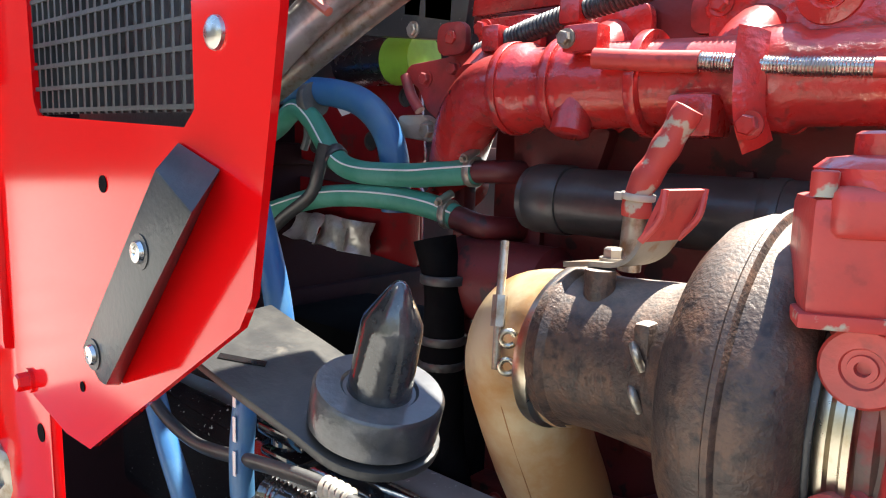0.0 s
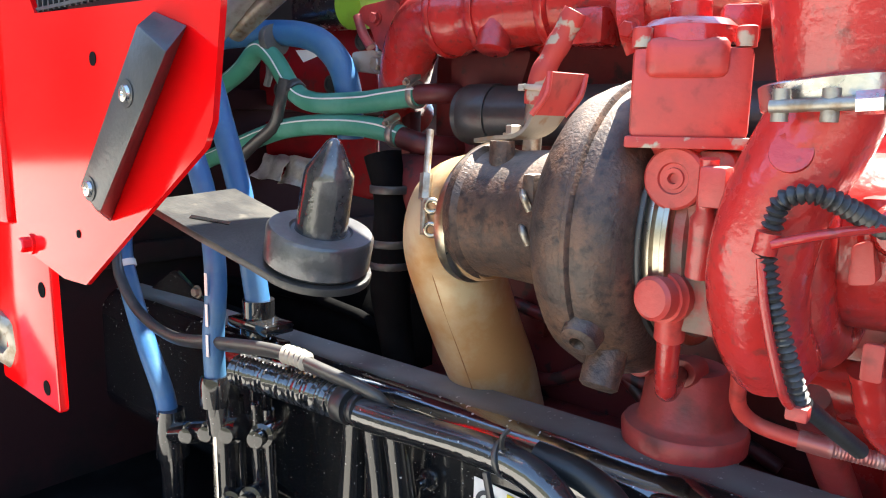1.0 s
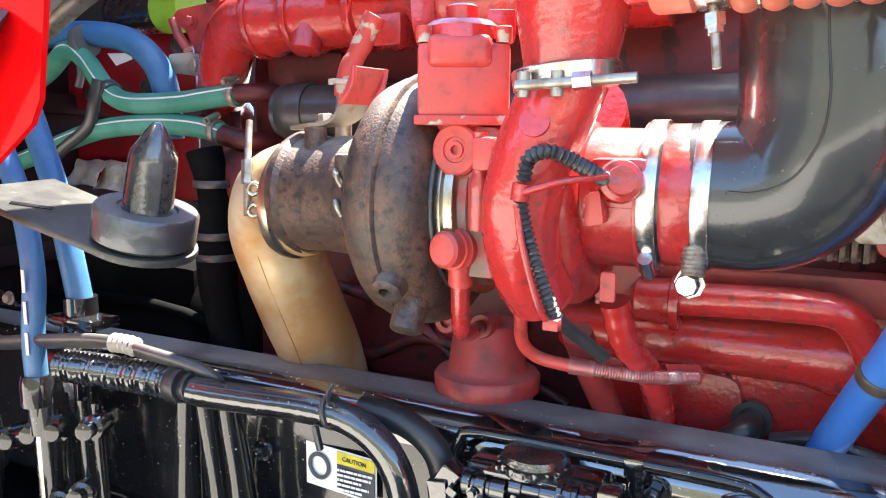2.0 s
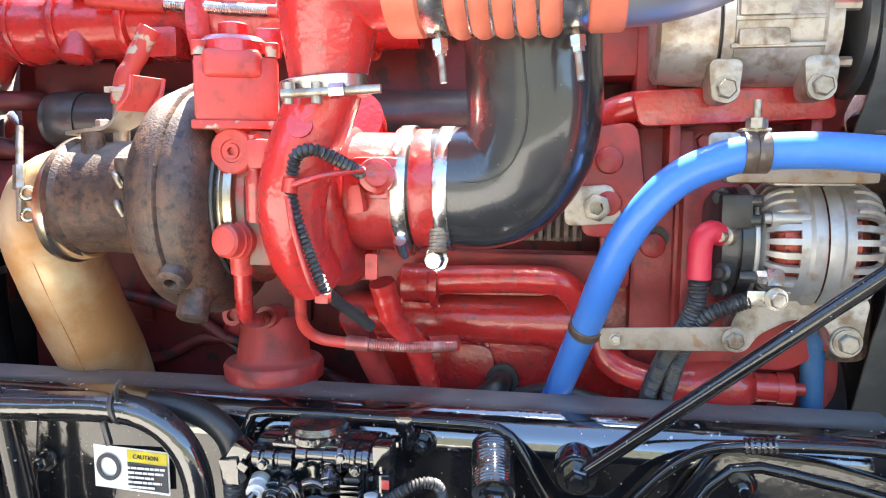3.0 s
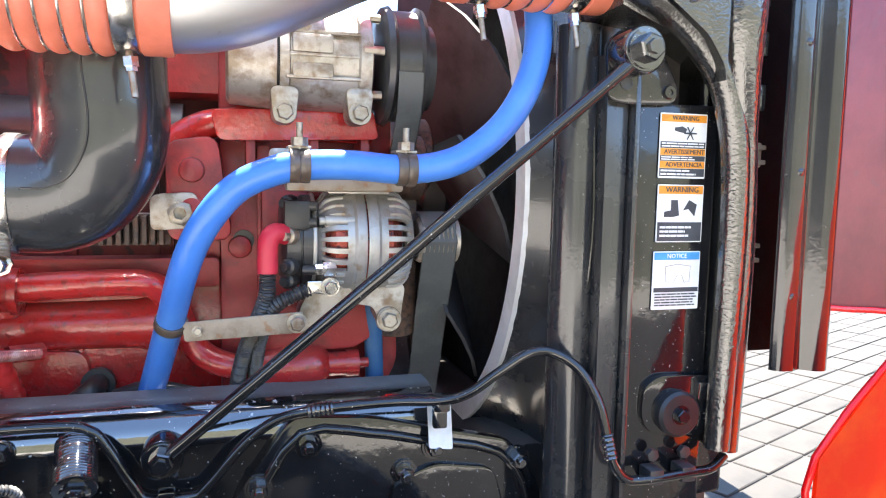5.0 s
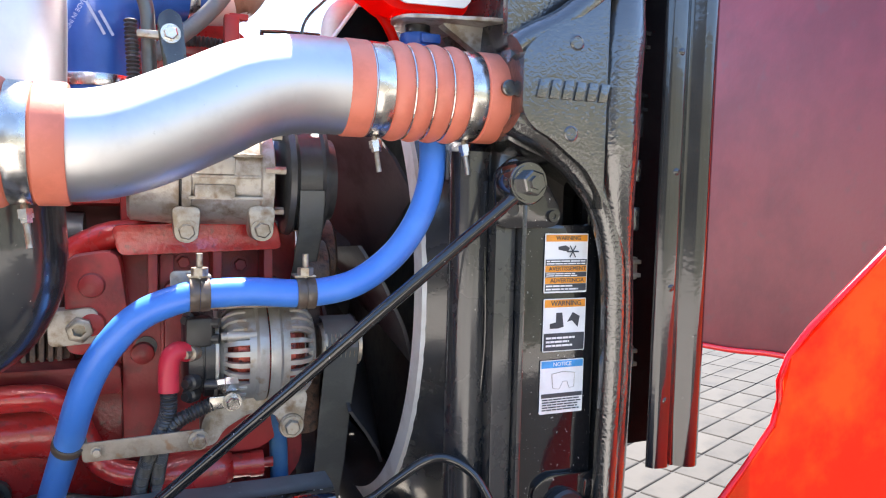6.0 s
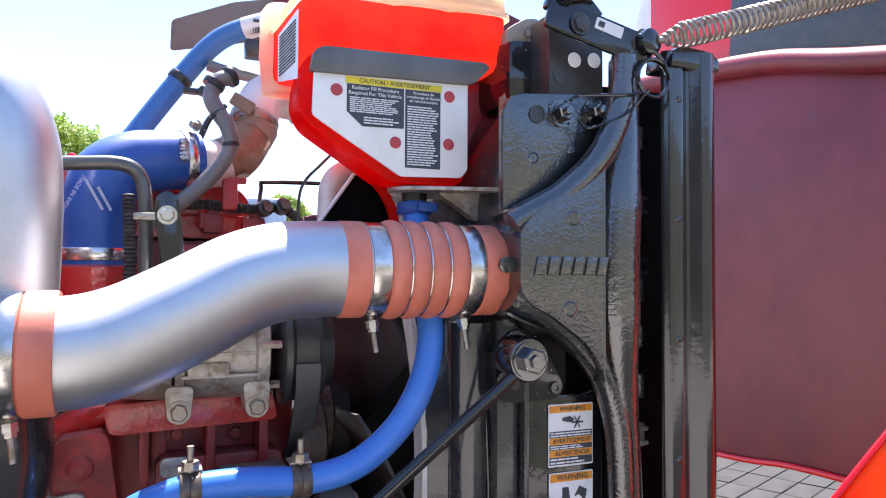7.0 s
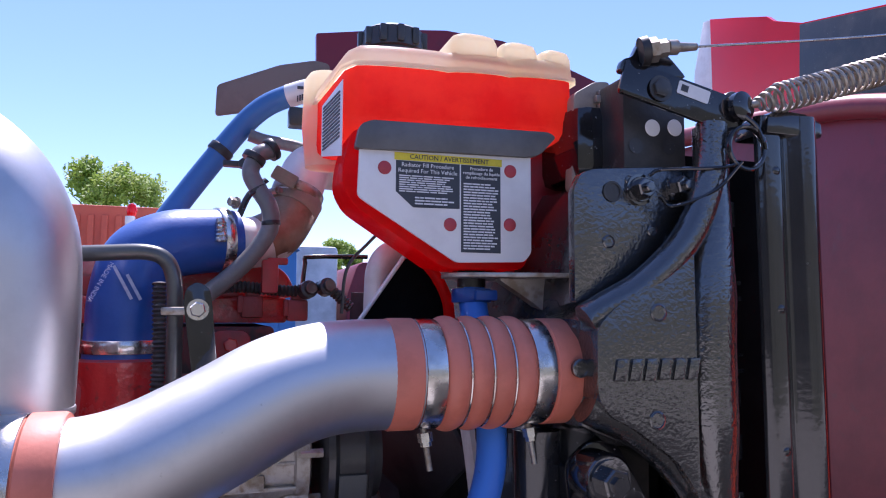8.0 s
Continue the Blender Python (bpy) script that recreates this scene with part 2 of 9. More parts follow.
SILVER_PLATE = material("silver_label_plate", (0.80, 0.80, 0.79), 0.34, metal=0.05, second=(0.72, 0.72, 0.71), scale=10, grain=0.05)
PALE_METAL = material("pale_grey_metal", (0.80, 0.79, 0.76), 0.45, metal=0.2, second=(0.66, 0.64, 0.60), scale=12, grain=0.2)
TANK_CREAM = material("cream_tank_plastic", (0.94, 0.90, 0.74), 0.35, second=(0.94, 0.84, 0.62), scale=8, through_light=0.75, coat=0.2)
TANK_RED = material("coolant_red_tank", (0.97, 0.050, 0.030), 0.28, second=(0.86, 0.022, 0.016), blend=0.6, scale=9, through_light=0.88, coat=0.3)
GREEN_CAN = material("lime_green_wrap", (0.30, 0.55, 0.05), 0.5, scale=12)
FILTER_WHITE = material("cream_filter_can", (0.42, 0.39, 0.33), 0.45, second=(0.32, 0.28, 0.23), scale=14)
FOIL = material("crinkled_heat_foil", (0.66, 0.62, 0.58), 0.35, metal=0.6, second=(0.5, 0.44, 0.4), scale=40, grain=0.3, grain_scale=70)
CONCRETE = material("grey_concrete_paver", (0.037, 0.033, 0.027), 0.85, second=(0.028, 0.026, 0.023), scale=3, grain=0.5, grain_scale=90, vary=0.2)
ASPHALT = material("pale_yard_ground", (0.37, 0.35, 0.31), 0.9, second=(0.31, 0.29, 0.255), scale=2, grain=0.6, grain_scale=40)
LEAF = material("spring_leaves", (0.26, 0.38, 0.06), 0.55, second=(0.36, 0.45, 0.10), scale=0.8, through_light=0.35, vary=0.15)
BARK = material("bark", (0.12, 0.09, 0.07), 0.9, scale=6, grain=0.6)
CONTAINER = material("faded_orange_red_container", (0.62, 0.12, 0.06), 0.6, second=(0.5, 0.1, 0.06), scale=1)
TOILET_BLUE = material("blue_cabin_plastic", (0.04, 0.20, 0.50), 0.45, scale=2)
DARK_WALL = material("dark_mirrored_wall", (0.035, 0.036, 0.03), 0.85, second=(0.025, 0.026, 0.02), scale=0.8, grain=0.3, grain_scale=20)
CAB_WHITE = material("white_vehicle_paint", (0.7, 0.71, 0.72), 0.35, scale=2)
# Broad dark patches give uneven reflections in the gloss paint.
PALE_WALL = material("dull_olive_mirrored_wall", (0.16, 0.16, 0.115), 0.85, second=(0.08, 0.085, 0.055), blend=0.35, scale=0.42, grain=0.3, grain_scale=20)
SHROUD = material("satin_black_shroud", (0.026, 0.026, 0.027), 0.27, second=(0.04, 0.039, 0.036), scale=9, grain=0.12, coat=0.9, spots=(0.2, 0.19, 0.18), spot_scale=120, spot_cut=0.72, ripple=0.12, ripple_scale=10, gloss=0.45)
PLATE_GREY = material("dusty_grey_black_plate", (0.030, 0.029, 0.028), 0.42, second=(0.055, 0.052, 0.046), scale=14, grain=0.3, spots=(0.13, 0.115, 0.095), spot_scale=40, spot_cut=0.66, spot_soft=0.12)
STRAP_BROWN = material("oily_brown_strap", (0.075, 0.055, 0.042), 0.4, second=(0.12, 0.085, 0.06), scale=40, grain=0.2, coat=0.3)
SEAM_RUST = material("orange_rust", (0.44, 0.21, 0.085), 0.6, second=(0.36, 0.16, 0.06), scale=60)
HOSE_GREY = material("weathered_grey_hose", (0.15, 0.15, 0.15), 0.4, second=(0.22, 0.215, 0.21), scale=20, grain=0.2)
BLUE_MID = material("steel_blue_hose", (0.045, 0.16, 0.40), 0.42, second=(0.06, 0.19, 0.43), scale=12, grain=0.15)
PRINT_GREY = material("pale_blue_print", (0.42, 0.47, 0.62), 0.45, second=(0.3, 0.36, 0.55), scale=80)
TAN_DARK = material("tan_dusty_black_steel", (0.32, 0.26, 0.20), 0.55, second=(0.24, 0.19, 0.15), scale=14, grain=0.3)
FAN_GREY = material("dusty_grey_fan_plastic", (0.06, 0.06, 0.064), 0.5, second=(0.02, 0.02, 0.021), scale=7, grain=0.2)
# Cab red with the shade of the engine bay put into the colour.
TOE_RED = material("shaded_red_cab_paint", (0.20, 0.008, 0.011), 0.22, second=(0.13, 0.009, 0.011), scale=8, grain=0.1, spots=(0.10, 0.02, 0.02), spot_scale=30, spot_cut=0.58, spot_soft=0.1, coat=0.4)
CAB_GLASS = material("dark_cab_glass", (0.010, 0.012, 0.013), 0.05, rough_var=0.02, scale=3, gloss=0.6)
# Cab red taken down to near-black maroon; the shade is in the colour.
FIREWALL = material("cab_red_firewall_with_shade", (0.022, 0.008, 0.009), 0.9, second=(0.010, 0.008, 0.008), scale=5, grain=0.3, gloss=0.1)
GUARD_GREY = material("dark_grey_guard", (0.12, 0.118, 0.115), 0.4, metal=0.3, second=(0.16, 0.155, 0.15), scale=10, grain=0.15)
# Near-black with deep shade put into the colour, for parts in dark spaces.
SHADE_BLACK = material("near_black_with_shade", (0.0035, 0.0035, 0.004), 0.8, second=(0.008, 0.008, 0.008), scale=8, grain=0.3, gloss=0.05)
OVERSPRAY = material("steel_oversprayed_red", (0.42, 0.13, 0.12), 0.35, metal=0.5, second=(0.55, 0.35, 0.32), scale=30, grain=0.2)
TAN_STEEL = material("weathered_tan_steel", (0.30, 0.255, 0.20), 0.5, metal=0.3, second=(0.22, 0.175, 0.13), scale=30, grain=0.4, spots=(0.26, 0.14, 0.07), spot_scale=60, spot_cut=0.56, spot_soft=0.15)
PAVER_BED = material("dark_joint_sand", (0.030, 0.029, 0.027), 0.95, second=(0.04, 0.038, 0.035), scale=6, grain=0.4)
RAD_FINS = material("dusty_black_radiator_fins", (0.040, 0.037, 0.033), 0.7, second=(0.028, 0.027, 0.025), scale=30, grain=0.2, gloss=0.2)
SCORCHED = material("scorched_brown_steel", (0.27, 0.17, 0.11), 0.45, metal=0.3, second=(0.36, 0.27, 0.20), scale=14, grain=0.2, spots=(0.16, 0.09, 0.055), spot_scale=30, spot_cut=0.56, spot_soft=0.2)
WORN_IRON = material("worn_red_brown_iron", (0.30, 0.13, 0.105), 0.55, second=(0.20, 0.13, 0.10), scale=22, grain=0.6, grain_scale=200, spots=(0.36, 0.05, 0.04), spot_scale=45, spot_cut=0.50, spot_soft=0.15)




# ---- builders ----
def shade(me, angle=40):
    for p in me.polygons:
        p.use_smooth = True
    me.set_sharp_from_angle(angle=radians(angle))


def part(name, bm, mat, parent=None, label="", angle=40):
    """One mesh object from a bmesh, under a thing or a part where one is given."""
    me = bpy.data.meshes.new(name)
    bmesh.ops.recalc_face_normals(bm, faces=bm.faces)
    bm.to_mesh(me)
    bm.free()
    me.materials.append(mat)
    shade(me, angle)
    ob = new(name, me)
    if parent:
        ob.parent = parent
    if label:
        ob["label"] = label
    return ob


def thing(name, label, category, group="", kind=""):
    return tagged(new(name), label, category, group, kind)


def V(*p):
    return Vector(p)


def smooth_path(points, steps=8):
    """A Catmull-Rom line through the points."""
    p = [Vector(q) for q in points]
    if len(p) < 3 or steps < 2:
        return p
    p = [2 * p[0] - p[1]] + p + [2 * p[-1] - p[-2]]
    out = []
    for i in range(1, len(p) - 2):
        a, b, c, d = p[i - 1:i + 3]
        for s in range(steps):
            t = s / steps
            out.append(0.5 * (2 * b + (c - a) * t + (2 * a - 5 * b + 4 * c - d) * t * t + (3 * b - a - 3 * c + d) * t ** 3))
    out.append(p[-2])
    return out


def tube_into(bm, line, radius, sides=20, caps=True, squash=1.0):
    """A round tube along a line; radius is a number or a function of the run from 0 to 1."""
    n = len(line)
    lengths = [0.0]
    for a, b in zip(line, line[1:]):
        lengths.append(lengths[-1] + (b - a).length)
    side = None
    rings = []
    for i, p in enumerate(line):
        way = (line[min(i + 1, n - 1)] - line[max(i - 1, 0)]).normalized()
        if side is None:
            side = way.orthogonal().normalized()
        side = (side - way * side.dot(way)).normalized()
        other = way.cross(side)
        r = radius(lengths[i] / lengths[-1]) if callable(radius) else radius
        rings.append([bm.verts.new(p + r * (math.cos(2 * math.pi * k / sides) * side + squash * math.sin(2 * math.pi * k / sides) * other)) for k in range(sides)])
    for a, b in zip(rings, rings[1:]):
        for k in range(sides):
            bm.faces.new((a[k], a[(k + 1) % sides], b[(k + 1) % sides], b[k]))
    if caps:
        bm.faces.new(rings[0])
        bm.faces.new(rings[-1][::-1])
    return bm


def tube(points, radius, sides=20, steps=8, squash=1.0):
    return tube_into(bmesh.new(), smooth_path(points, steps), radius, sides, True, squash)


def corrugated(points, radius, pitch=0.005, depth=0.0016, sides=16):
    line = smooth_path(points, 12)
    dense = []
    for a, b in zip(line, line[1:]):
        k = max(1, round((b - a).length / (pitch / 4)))
        dense += [a.lerp(b, i / k) for i in range(k)]
    dense.append(line[-1])
    length = sum((b - a).length for a, b in zip(dense, dense[1:]))
    waves = length / pitch
    return tube_into(bmesh.new(), dense, lambda u: radius + depth * math.sin(2 * math.pi * waves * u), sides)


def lathe(base, way, profile, sides=40, turn=None, caps=True):
    """A turned body: profile of (run along the axis, radius)."""
    bm = bmesh.new()
    base, way = Vector(base), Vector(way).normalized()
    side = (Vector(turn) if turn else way.orthogonal()).normalized()
    other = way.cross(side)
    rings = []
    for h, r in profile:
        c = base + way * h
        if r < 1e-6:
            rings.append([bm.verts.new(c)])
        else:
            rings.append([bm.verts.new(c + r * (math.cos(2 * math.pi * k / sides) * side + math.sin(2 * math.pi * k / sides) * other)) for k in range(sides)])
    for a, b in zip(rings, rings[1:]):
        for k in range(sides):
            q = [a[k % len(a)], a[(k + 1) % len(a)], b[(k + 1) % len(b)], b[k % len(b)]]
            q = list(dict.fromkeys(q))
            if len(q) > 2:
                bm.faces.new(q)
    for ring in (rings[0], rings[-1]):
        if caps and len(ring) > 2:
            bm.faces.new(ring)
    return bm


def ring_band(base, way, run, inner, outer, sides=48):
    return lathe(base, way, [(0, inner), (0, outer - 0.0006), (0.0008, outer), (run - 0.0008, outer), (run, outer - 0.0006), (run, inner)], sides)


def bevel(bm, width, segments=2, angle=30):
    edges = [e for e in bm.edges if len(e.link_faces) == 2 and e.calc_face_angle(0) > radians(angle)]
    bmesh.ops.bevel(bm, geom=edges, offset=width, segments=segments, affect="EDGES", profile=0.6, clamp_overlap=True)
    return bm


def box(centre, size, round_by=0.003, m=None, segments=2):
    bm = bmesh.new()
    bmesh.ops.create_cube(bm, size=1.0, matrix=Matrix.Diagonal((*size, 1)))
    if round_by:
        bevel(bm, min(round_by, min(size) * 0.45), segments)
    bm.transform(Matrix.Translation(centre) @ (m or Matrix.Identity(4)))
    return bm


def slab(outline, origin, u, v, depth, round_by=0.0, segments=2):
    """An outline of (a, b) in the plane through origin along u and v, made depth thick along u x v."""
    origin, u, v = Vector(origin), Vector(u).normalized(), Vector(v).normalized()
    w = u.cross(v)
    bm = bmesh.new()
    low = [bm.verts.new(origin + a * u + b * v) for a, b in outline]
    top = [bm.verts.new(origin + a * u + b * v + depth * w) for a, b in outline]
    n = len(outline)
    bm.faces.new(low[::-1])
    bm.faces.new(top)
    for k in range(n):
        bm.faces.new((low[k], low[(k + 1) % n], top[(k + 1) % n], top[k]))
    bmesh.ops.recalc_face_normals(bm, faces=bm.faces)
    if round_by:
        bevel(bm, round_by, segments, 25)
    return bm


def slab_xz(outline, y, depth, round_by=0.0, segments=2):
    """An upright plate in x and z whose near face is at y; depth goes away from the camera's side."""
    return slab([(a, b) for a, b in outline], (0, y + depth, 0), (1, 0, 0), (0, 0, 1), depth, round_by, segments)


def rounded(outline, radius, steps=4):
    """The same outline with its corners rounded off."""
    out = []
    n = len(outline)
    for i in range(n):
        a, b, c = (Vector((*outline[(i + k) % n], 0)) for k in (-1, 0, 1))
        ra = min(radius, 0.45 * (a - b).length)
        rc = min(radius, 0.45 * (c - b).length)
        p, q = b + (a - b).normalized() * ra, b + (c - b).normalized() * rc
        for s in range(steps + 1):
            t = s / steps
            x = p * (1 - t) ** 2 + 2 * b * t * (1 - t) + q * t * t
            out.append((x.x, x.y))
    return out


def join(*many):
    """Several bmeshes as one."""
    first = many[0]
    for other in many[1:]:
        me = bpy.data.meshes.new("joined")
        other.to_mesh(me)
        first.from_mesh(me)
        other.free()
        bpy.data.meshes.remove(me)
    return first


def hex_head(at, way, size, height, washer=1.35):
    """A hexagon bolt head on a washer; size is the radius over corners."""
    head = lathe(at, way, [(0.0, 0.0), (0.0, size * washer), (height * 0.22, size * washer), (height * 0.22, size), (height * 0.88, size), (height, size * 0.84), (height, 0.0)], 6)
    wash = lathe(at, way, [(0, 0), (0, size * washer), (height * 0.24, size * washer), (height * 0.24, 0)], 20)
    return join(head, wash)


def bolt_part(at, way, size, height, mat, parent, name="bolt", label=""):
    return part(name, hex_head(at, way, size, height), mat, parent, label, angle=25)


def hose_clamp(base, way, run, radius, mat, parent, screw=None, screw_mat=None):
    """A flat metal band round a pipe, with its worm-screw box on the screw side."""
    band = part("clamp_band", ring_band(base, way, run, radius - 0.001, radius + 0.0015), mat, parent)
    if screw:
        way, screw = Vector(way).normalized(), Vector(screw).normalized()
        c = Vector(base) + way * run / 2 + screw * (radius + 0.006)
        along = way.cross(screw)
        body = tube_into(bmesh.new(), [c - along * 0.014, c + along * 0.014], 0.0065, 14)
        part("clamp_screw", join(body, lathe(c + along * 0.014, along, [(0, 0), (0, 0.0045), (0.006, 0.0045), (0.006, 0)], 6)), screw_mat or mat, band)
    return band


def letters(text, size, mat, parent, m, thick=0.0004, name="lettering", spread=1.0):
    """Raised print in the built-in font, laid with its middle at the pose m (reads along x, up along y)."""
    cu = bpy.data.curves.new(name, "FONT")
    cu.body, cu.size, cu.align_x, cu.align_y, cu.extrude, cu.resolution_u = text, size, "CENTER", "CENTER", thick, 2
    cu.space_line = spread
    tmp = bpy.data.objects.new(name, cu)
    scene.collection.objects.link(tmp)
    me = bpy.data.meshes.new_from_object(tmp.evaluated_get(bpy.context.evaluated_depsgraph_get()))
    bpy.data.objects.remove(tmp)
    bpy.data.curves.remove(cu)
    me.materials.clear()
    me.materials.append(mat)
    me.name = name
    ob = new(name, me)
    ob.parent = parent
    ob.matrix_local = m
    return ob


def facing(x, y, z, turn=0.0):
    """The pose of print on an upright face that looks towards -y, turned about z."""
    return pose(x, y, z, 90, 0, turn)


def bars_into(x0, x1, z0, z1, y, rows, seed, fill=0.55, ragged=0.35, thick=0.0004):
    """Rows of short bars where print is too small to read."""
    rnd = random.Random(seed)
    bm = bmesh.new()
    step = (z1 - z0) / rows
    for r in range(rows):
        zc = z1 - (r + 0.5) * step
        end = x1 - (x1 - x0) * ragged * rnd.random()
        a = x0
        while a < end:
            b = min(end, a + (x1 - x0) * rnd.uniform(0.08, 0.24))
            if b - a > 0.001:
                bmesh.ops.create_cube(bm, size=1.0, matrix=Matrix.Translation(((a + b) / 2, y - thick / 2, zc)) @ Matrix.Diagonal((b - a, thick, step * fill, 1)))
            a = b + (x1 - x0) * 0.02
    return bm


# ---- ground and chassis ----
NEAR = V(0, -1, 0)
UP = V(0, 0, 1)
AHEAD = V(1, 0, 0)


def ground():
    bm = bmesh.new()
    bmesh.ops.create_grid(bm, x_segments=2, y_segments=2, size=900)
    tagged(part("ground", bm, ASPHALT), "pale grey yard surface reaching far off", "ground", kind="structure")


ground()


def frame_rail(y, label, side=1):
    """A steel C channel: web, and flanges with rolled corners."""
    ob = thing("frame_rail", label, "frame rail", "frame rails")
    t, wide, top, low, r = 0.009, 0.09, 1.11, 0.835, 0.052
    arc = np.linspace(0, math.pi / 2, 20)
    corner = [(r - r * math.cos(q), top - r + r * math.sin(q)) for q in arc]
    inside = [(r - (r - t) * math.cos(q), top - r + (r - t) * math.sin(q)) for q in arc[::-1]]
    upper = corner + [(wide, top), (wide, top - t)] + inside
    lower = [(a, low + top - b) for a, b in upper][::-1]
    web = [(0, low + r + 0.0005), (0, top - r - 0.0005), (t, top - r - 0.0005), (t, low + r + 0.0005)]
    for name, shape in (("top_flange", upper), ("web", web), ("bottom_flange", lower)):
        shape = shape if side > 0 else [(-a, b) for a, b in shape][::-1]
        part(name, slab(shape, (-1.9, y, 0), (0, 1, 0), (0, 0, 1), 2.60), RAIL_BLACK if name == "top_flange" else BLACK_GLOSS, ob, angle=20)


frame_rail(0.603, "gloss black steel frame rail with dusty top flange")
frame_rail(1.46, "far gloss black steel frame rail", -1)


def edge_bolt(at, way, size, parent, name="bolt"):
    """A painted bolt: thick washer, flanged nut and stud end."""
    stack = lathe(at, way, [(0, 0), (0, size * 1.5), (0.004, size * 1.5), (0.004, size * 1.25), (0.007, size * 1.2), (0.007, 0)], 28)
    nut = lathe(Vector(at) + Vector(way) * 0.007, way, [(0, 0), (0, size), (size * 0.85, size), (size, size * 0.86), (size, 0)], 6)
    stud = lathe(Vector(at) + Vector(way) * (0.007 + size), way, [(0, 0), (0, size * 0.5), (size * 0.45, size * 0.5), (size * 0.55, size * 0.4), (size * 0.55, 0)], 16)
    return part(name, join(stack, nut, stud), BLACK_WET, parent, angle=25)


def front_bracket():
    ob = thing("spring_hanger", "gloss black cast hanger bolted to the frame", "bracket")
    outline = [(0.40, 0.90), (0.42, 0.975), (0.492, 1.078), (0.60, 1.070), (0.675, 1.052), (0.81, 1.020), (0.86, 0.943), (0.86, 0.80), (0.40, 0.80)]
    part("plate", slab_xz(rounded(outline, 0.02), 0.582, 0.02, 0.005), BLACK_GLOSS, ob)
    rim = [(0.42, 0.88), (0.445, 0.965), (0.505, 1.055), (0.60, 1.048), (0.67, 1.033), (0.79, 1.004), (0.835, 0.935), (0.83, 0.85)]
    part("rib", tube([V(a, 0.582, b) for a, b in rim], 0.007, 10, 3), BLACK_GLOSS, ob)
    part("pad", slab_xz(rounded([(0.62, 0.86), (0.63, 0.975), (0.69, 1.0), (0.78, 0.985), (0.80, 0.92), (0.79, 0.86)], 0.02), 0.572, 0.012, 0.004), BLACK_GLOSS, ob)
    for x, z in ((0.514, 1.040), (0.692, 1.022), (0.648, 0.988), (0.819, 0.993), (0.449, 0.985), (0.56, 0.93), (0.72, 0.93)):
        edge_bolt((x, 0.582, z), NEAR, 0.0125, ob)
    strap = slab(rounded([(-0.017, -0.008), (0.017, -0.012), (0.017, 0.062), (-0.017, 0.062)], 0.004), (0.695, 0.562, 1.035), AHEAD, (0, 0.24, 1), 0.003)
    part("strap", strap, PALE_METAL, ob, "bare pale steel strap")
    ob.location.z = 0.014


front_bracket()


def cross_members():
    for x in (-1.25, 0.86):
        bm = tube([V(x, 0.62, 0.95), V(x, 1.45, 0.95)], 0.06, 20, 1)
        tagged(part("cross_member", bm, BLACK_DULL), "dull black tubular cross member between the rails", "cross member", "frame cross members")
    tagged(part("axle_beam", join(box((0.34, 1.03, 0.52), (0.12, 1.75, 0.13), 0.03), box((0.34, 0.30, 0.56), (0.16, 0.12, 0.2), 0.03)), BLACK_DULL), "dull black steer axle beam under the frame", "axle")
    bm = bmesh.new()
    for k in range(4):
        line = [V(-0.75, 0.66, 0.80 - 0.02 * k), V(-0.3, 0.66, 0.66 - 0.018 * k), V(0.15, 0.66, 0.62 - 0.018 * k), V(0.6, 0.66, 0.66 - 0.018 * k), V(0.9, 0.66, 0.78 - 0.02 * k)]
        bm = join(bm, tube(line, 0.045, 4, 6, 0.16))
    tagged(part("leaf_spring", bm, BLACK_DULL), "dull black front leaf spring below the rail", "leaf spring")


cross_members()


def steer_wheel(x, y, side):
    ob = thing("wheel", "black truck tyre on a dull steel rim", "wheel", "front wheels")
    c = V(x, y, 0.515)
    way = V(0, side, 0)
    prof = [(0.0, 0.28), (0.0, 0.44), (0.015, 0.49), (0.04, 0.515), (0.09, 0.52), (0.092, 0.505), (0.10, 0.505), (0.102, 0.52), (0.14, 0.522), (0.142, 0.507), (0.15, 0.507), (0.152, 0.522), (0.19, 0.52), (0.192, 0.505), (0.20, 0.505), (0.202, 0.52), (0.25, 0.515), (0.275, 0.49), (0.29, 0.44), (0.29, 0.28)]
    part("tyre", lathe(c, way, prof, 56), RUBBER, ob)
    part("rim", lathe(c, way, [(0.02, 0.0), (0.02, 0.11), (0.06, 0.13), (0.06, 0.24), (0.03, 0.285), (0.26, 0.285), (0.26, 0.2), (0.2, 0.0)], 40), DULL_STEEL, ob)


steer_wheel(0.34, 1.83, 1)
steer_wheel(0.34, 0.22, -1)


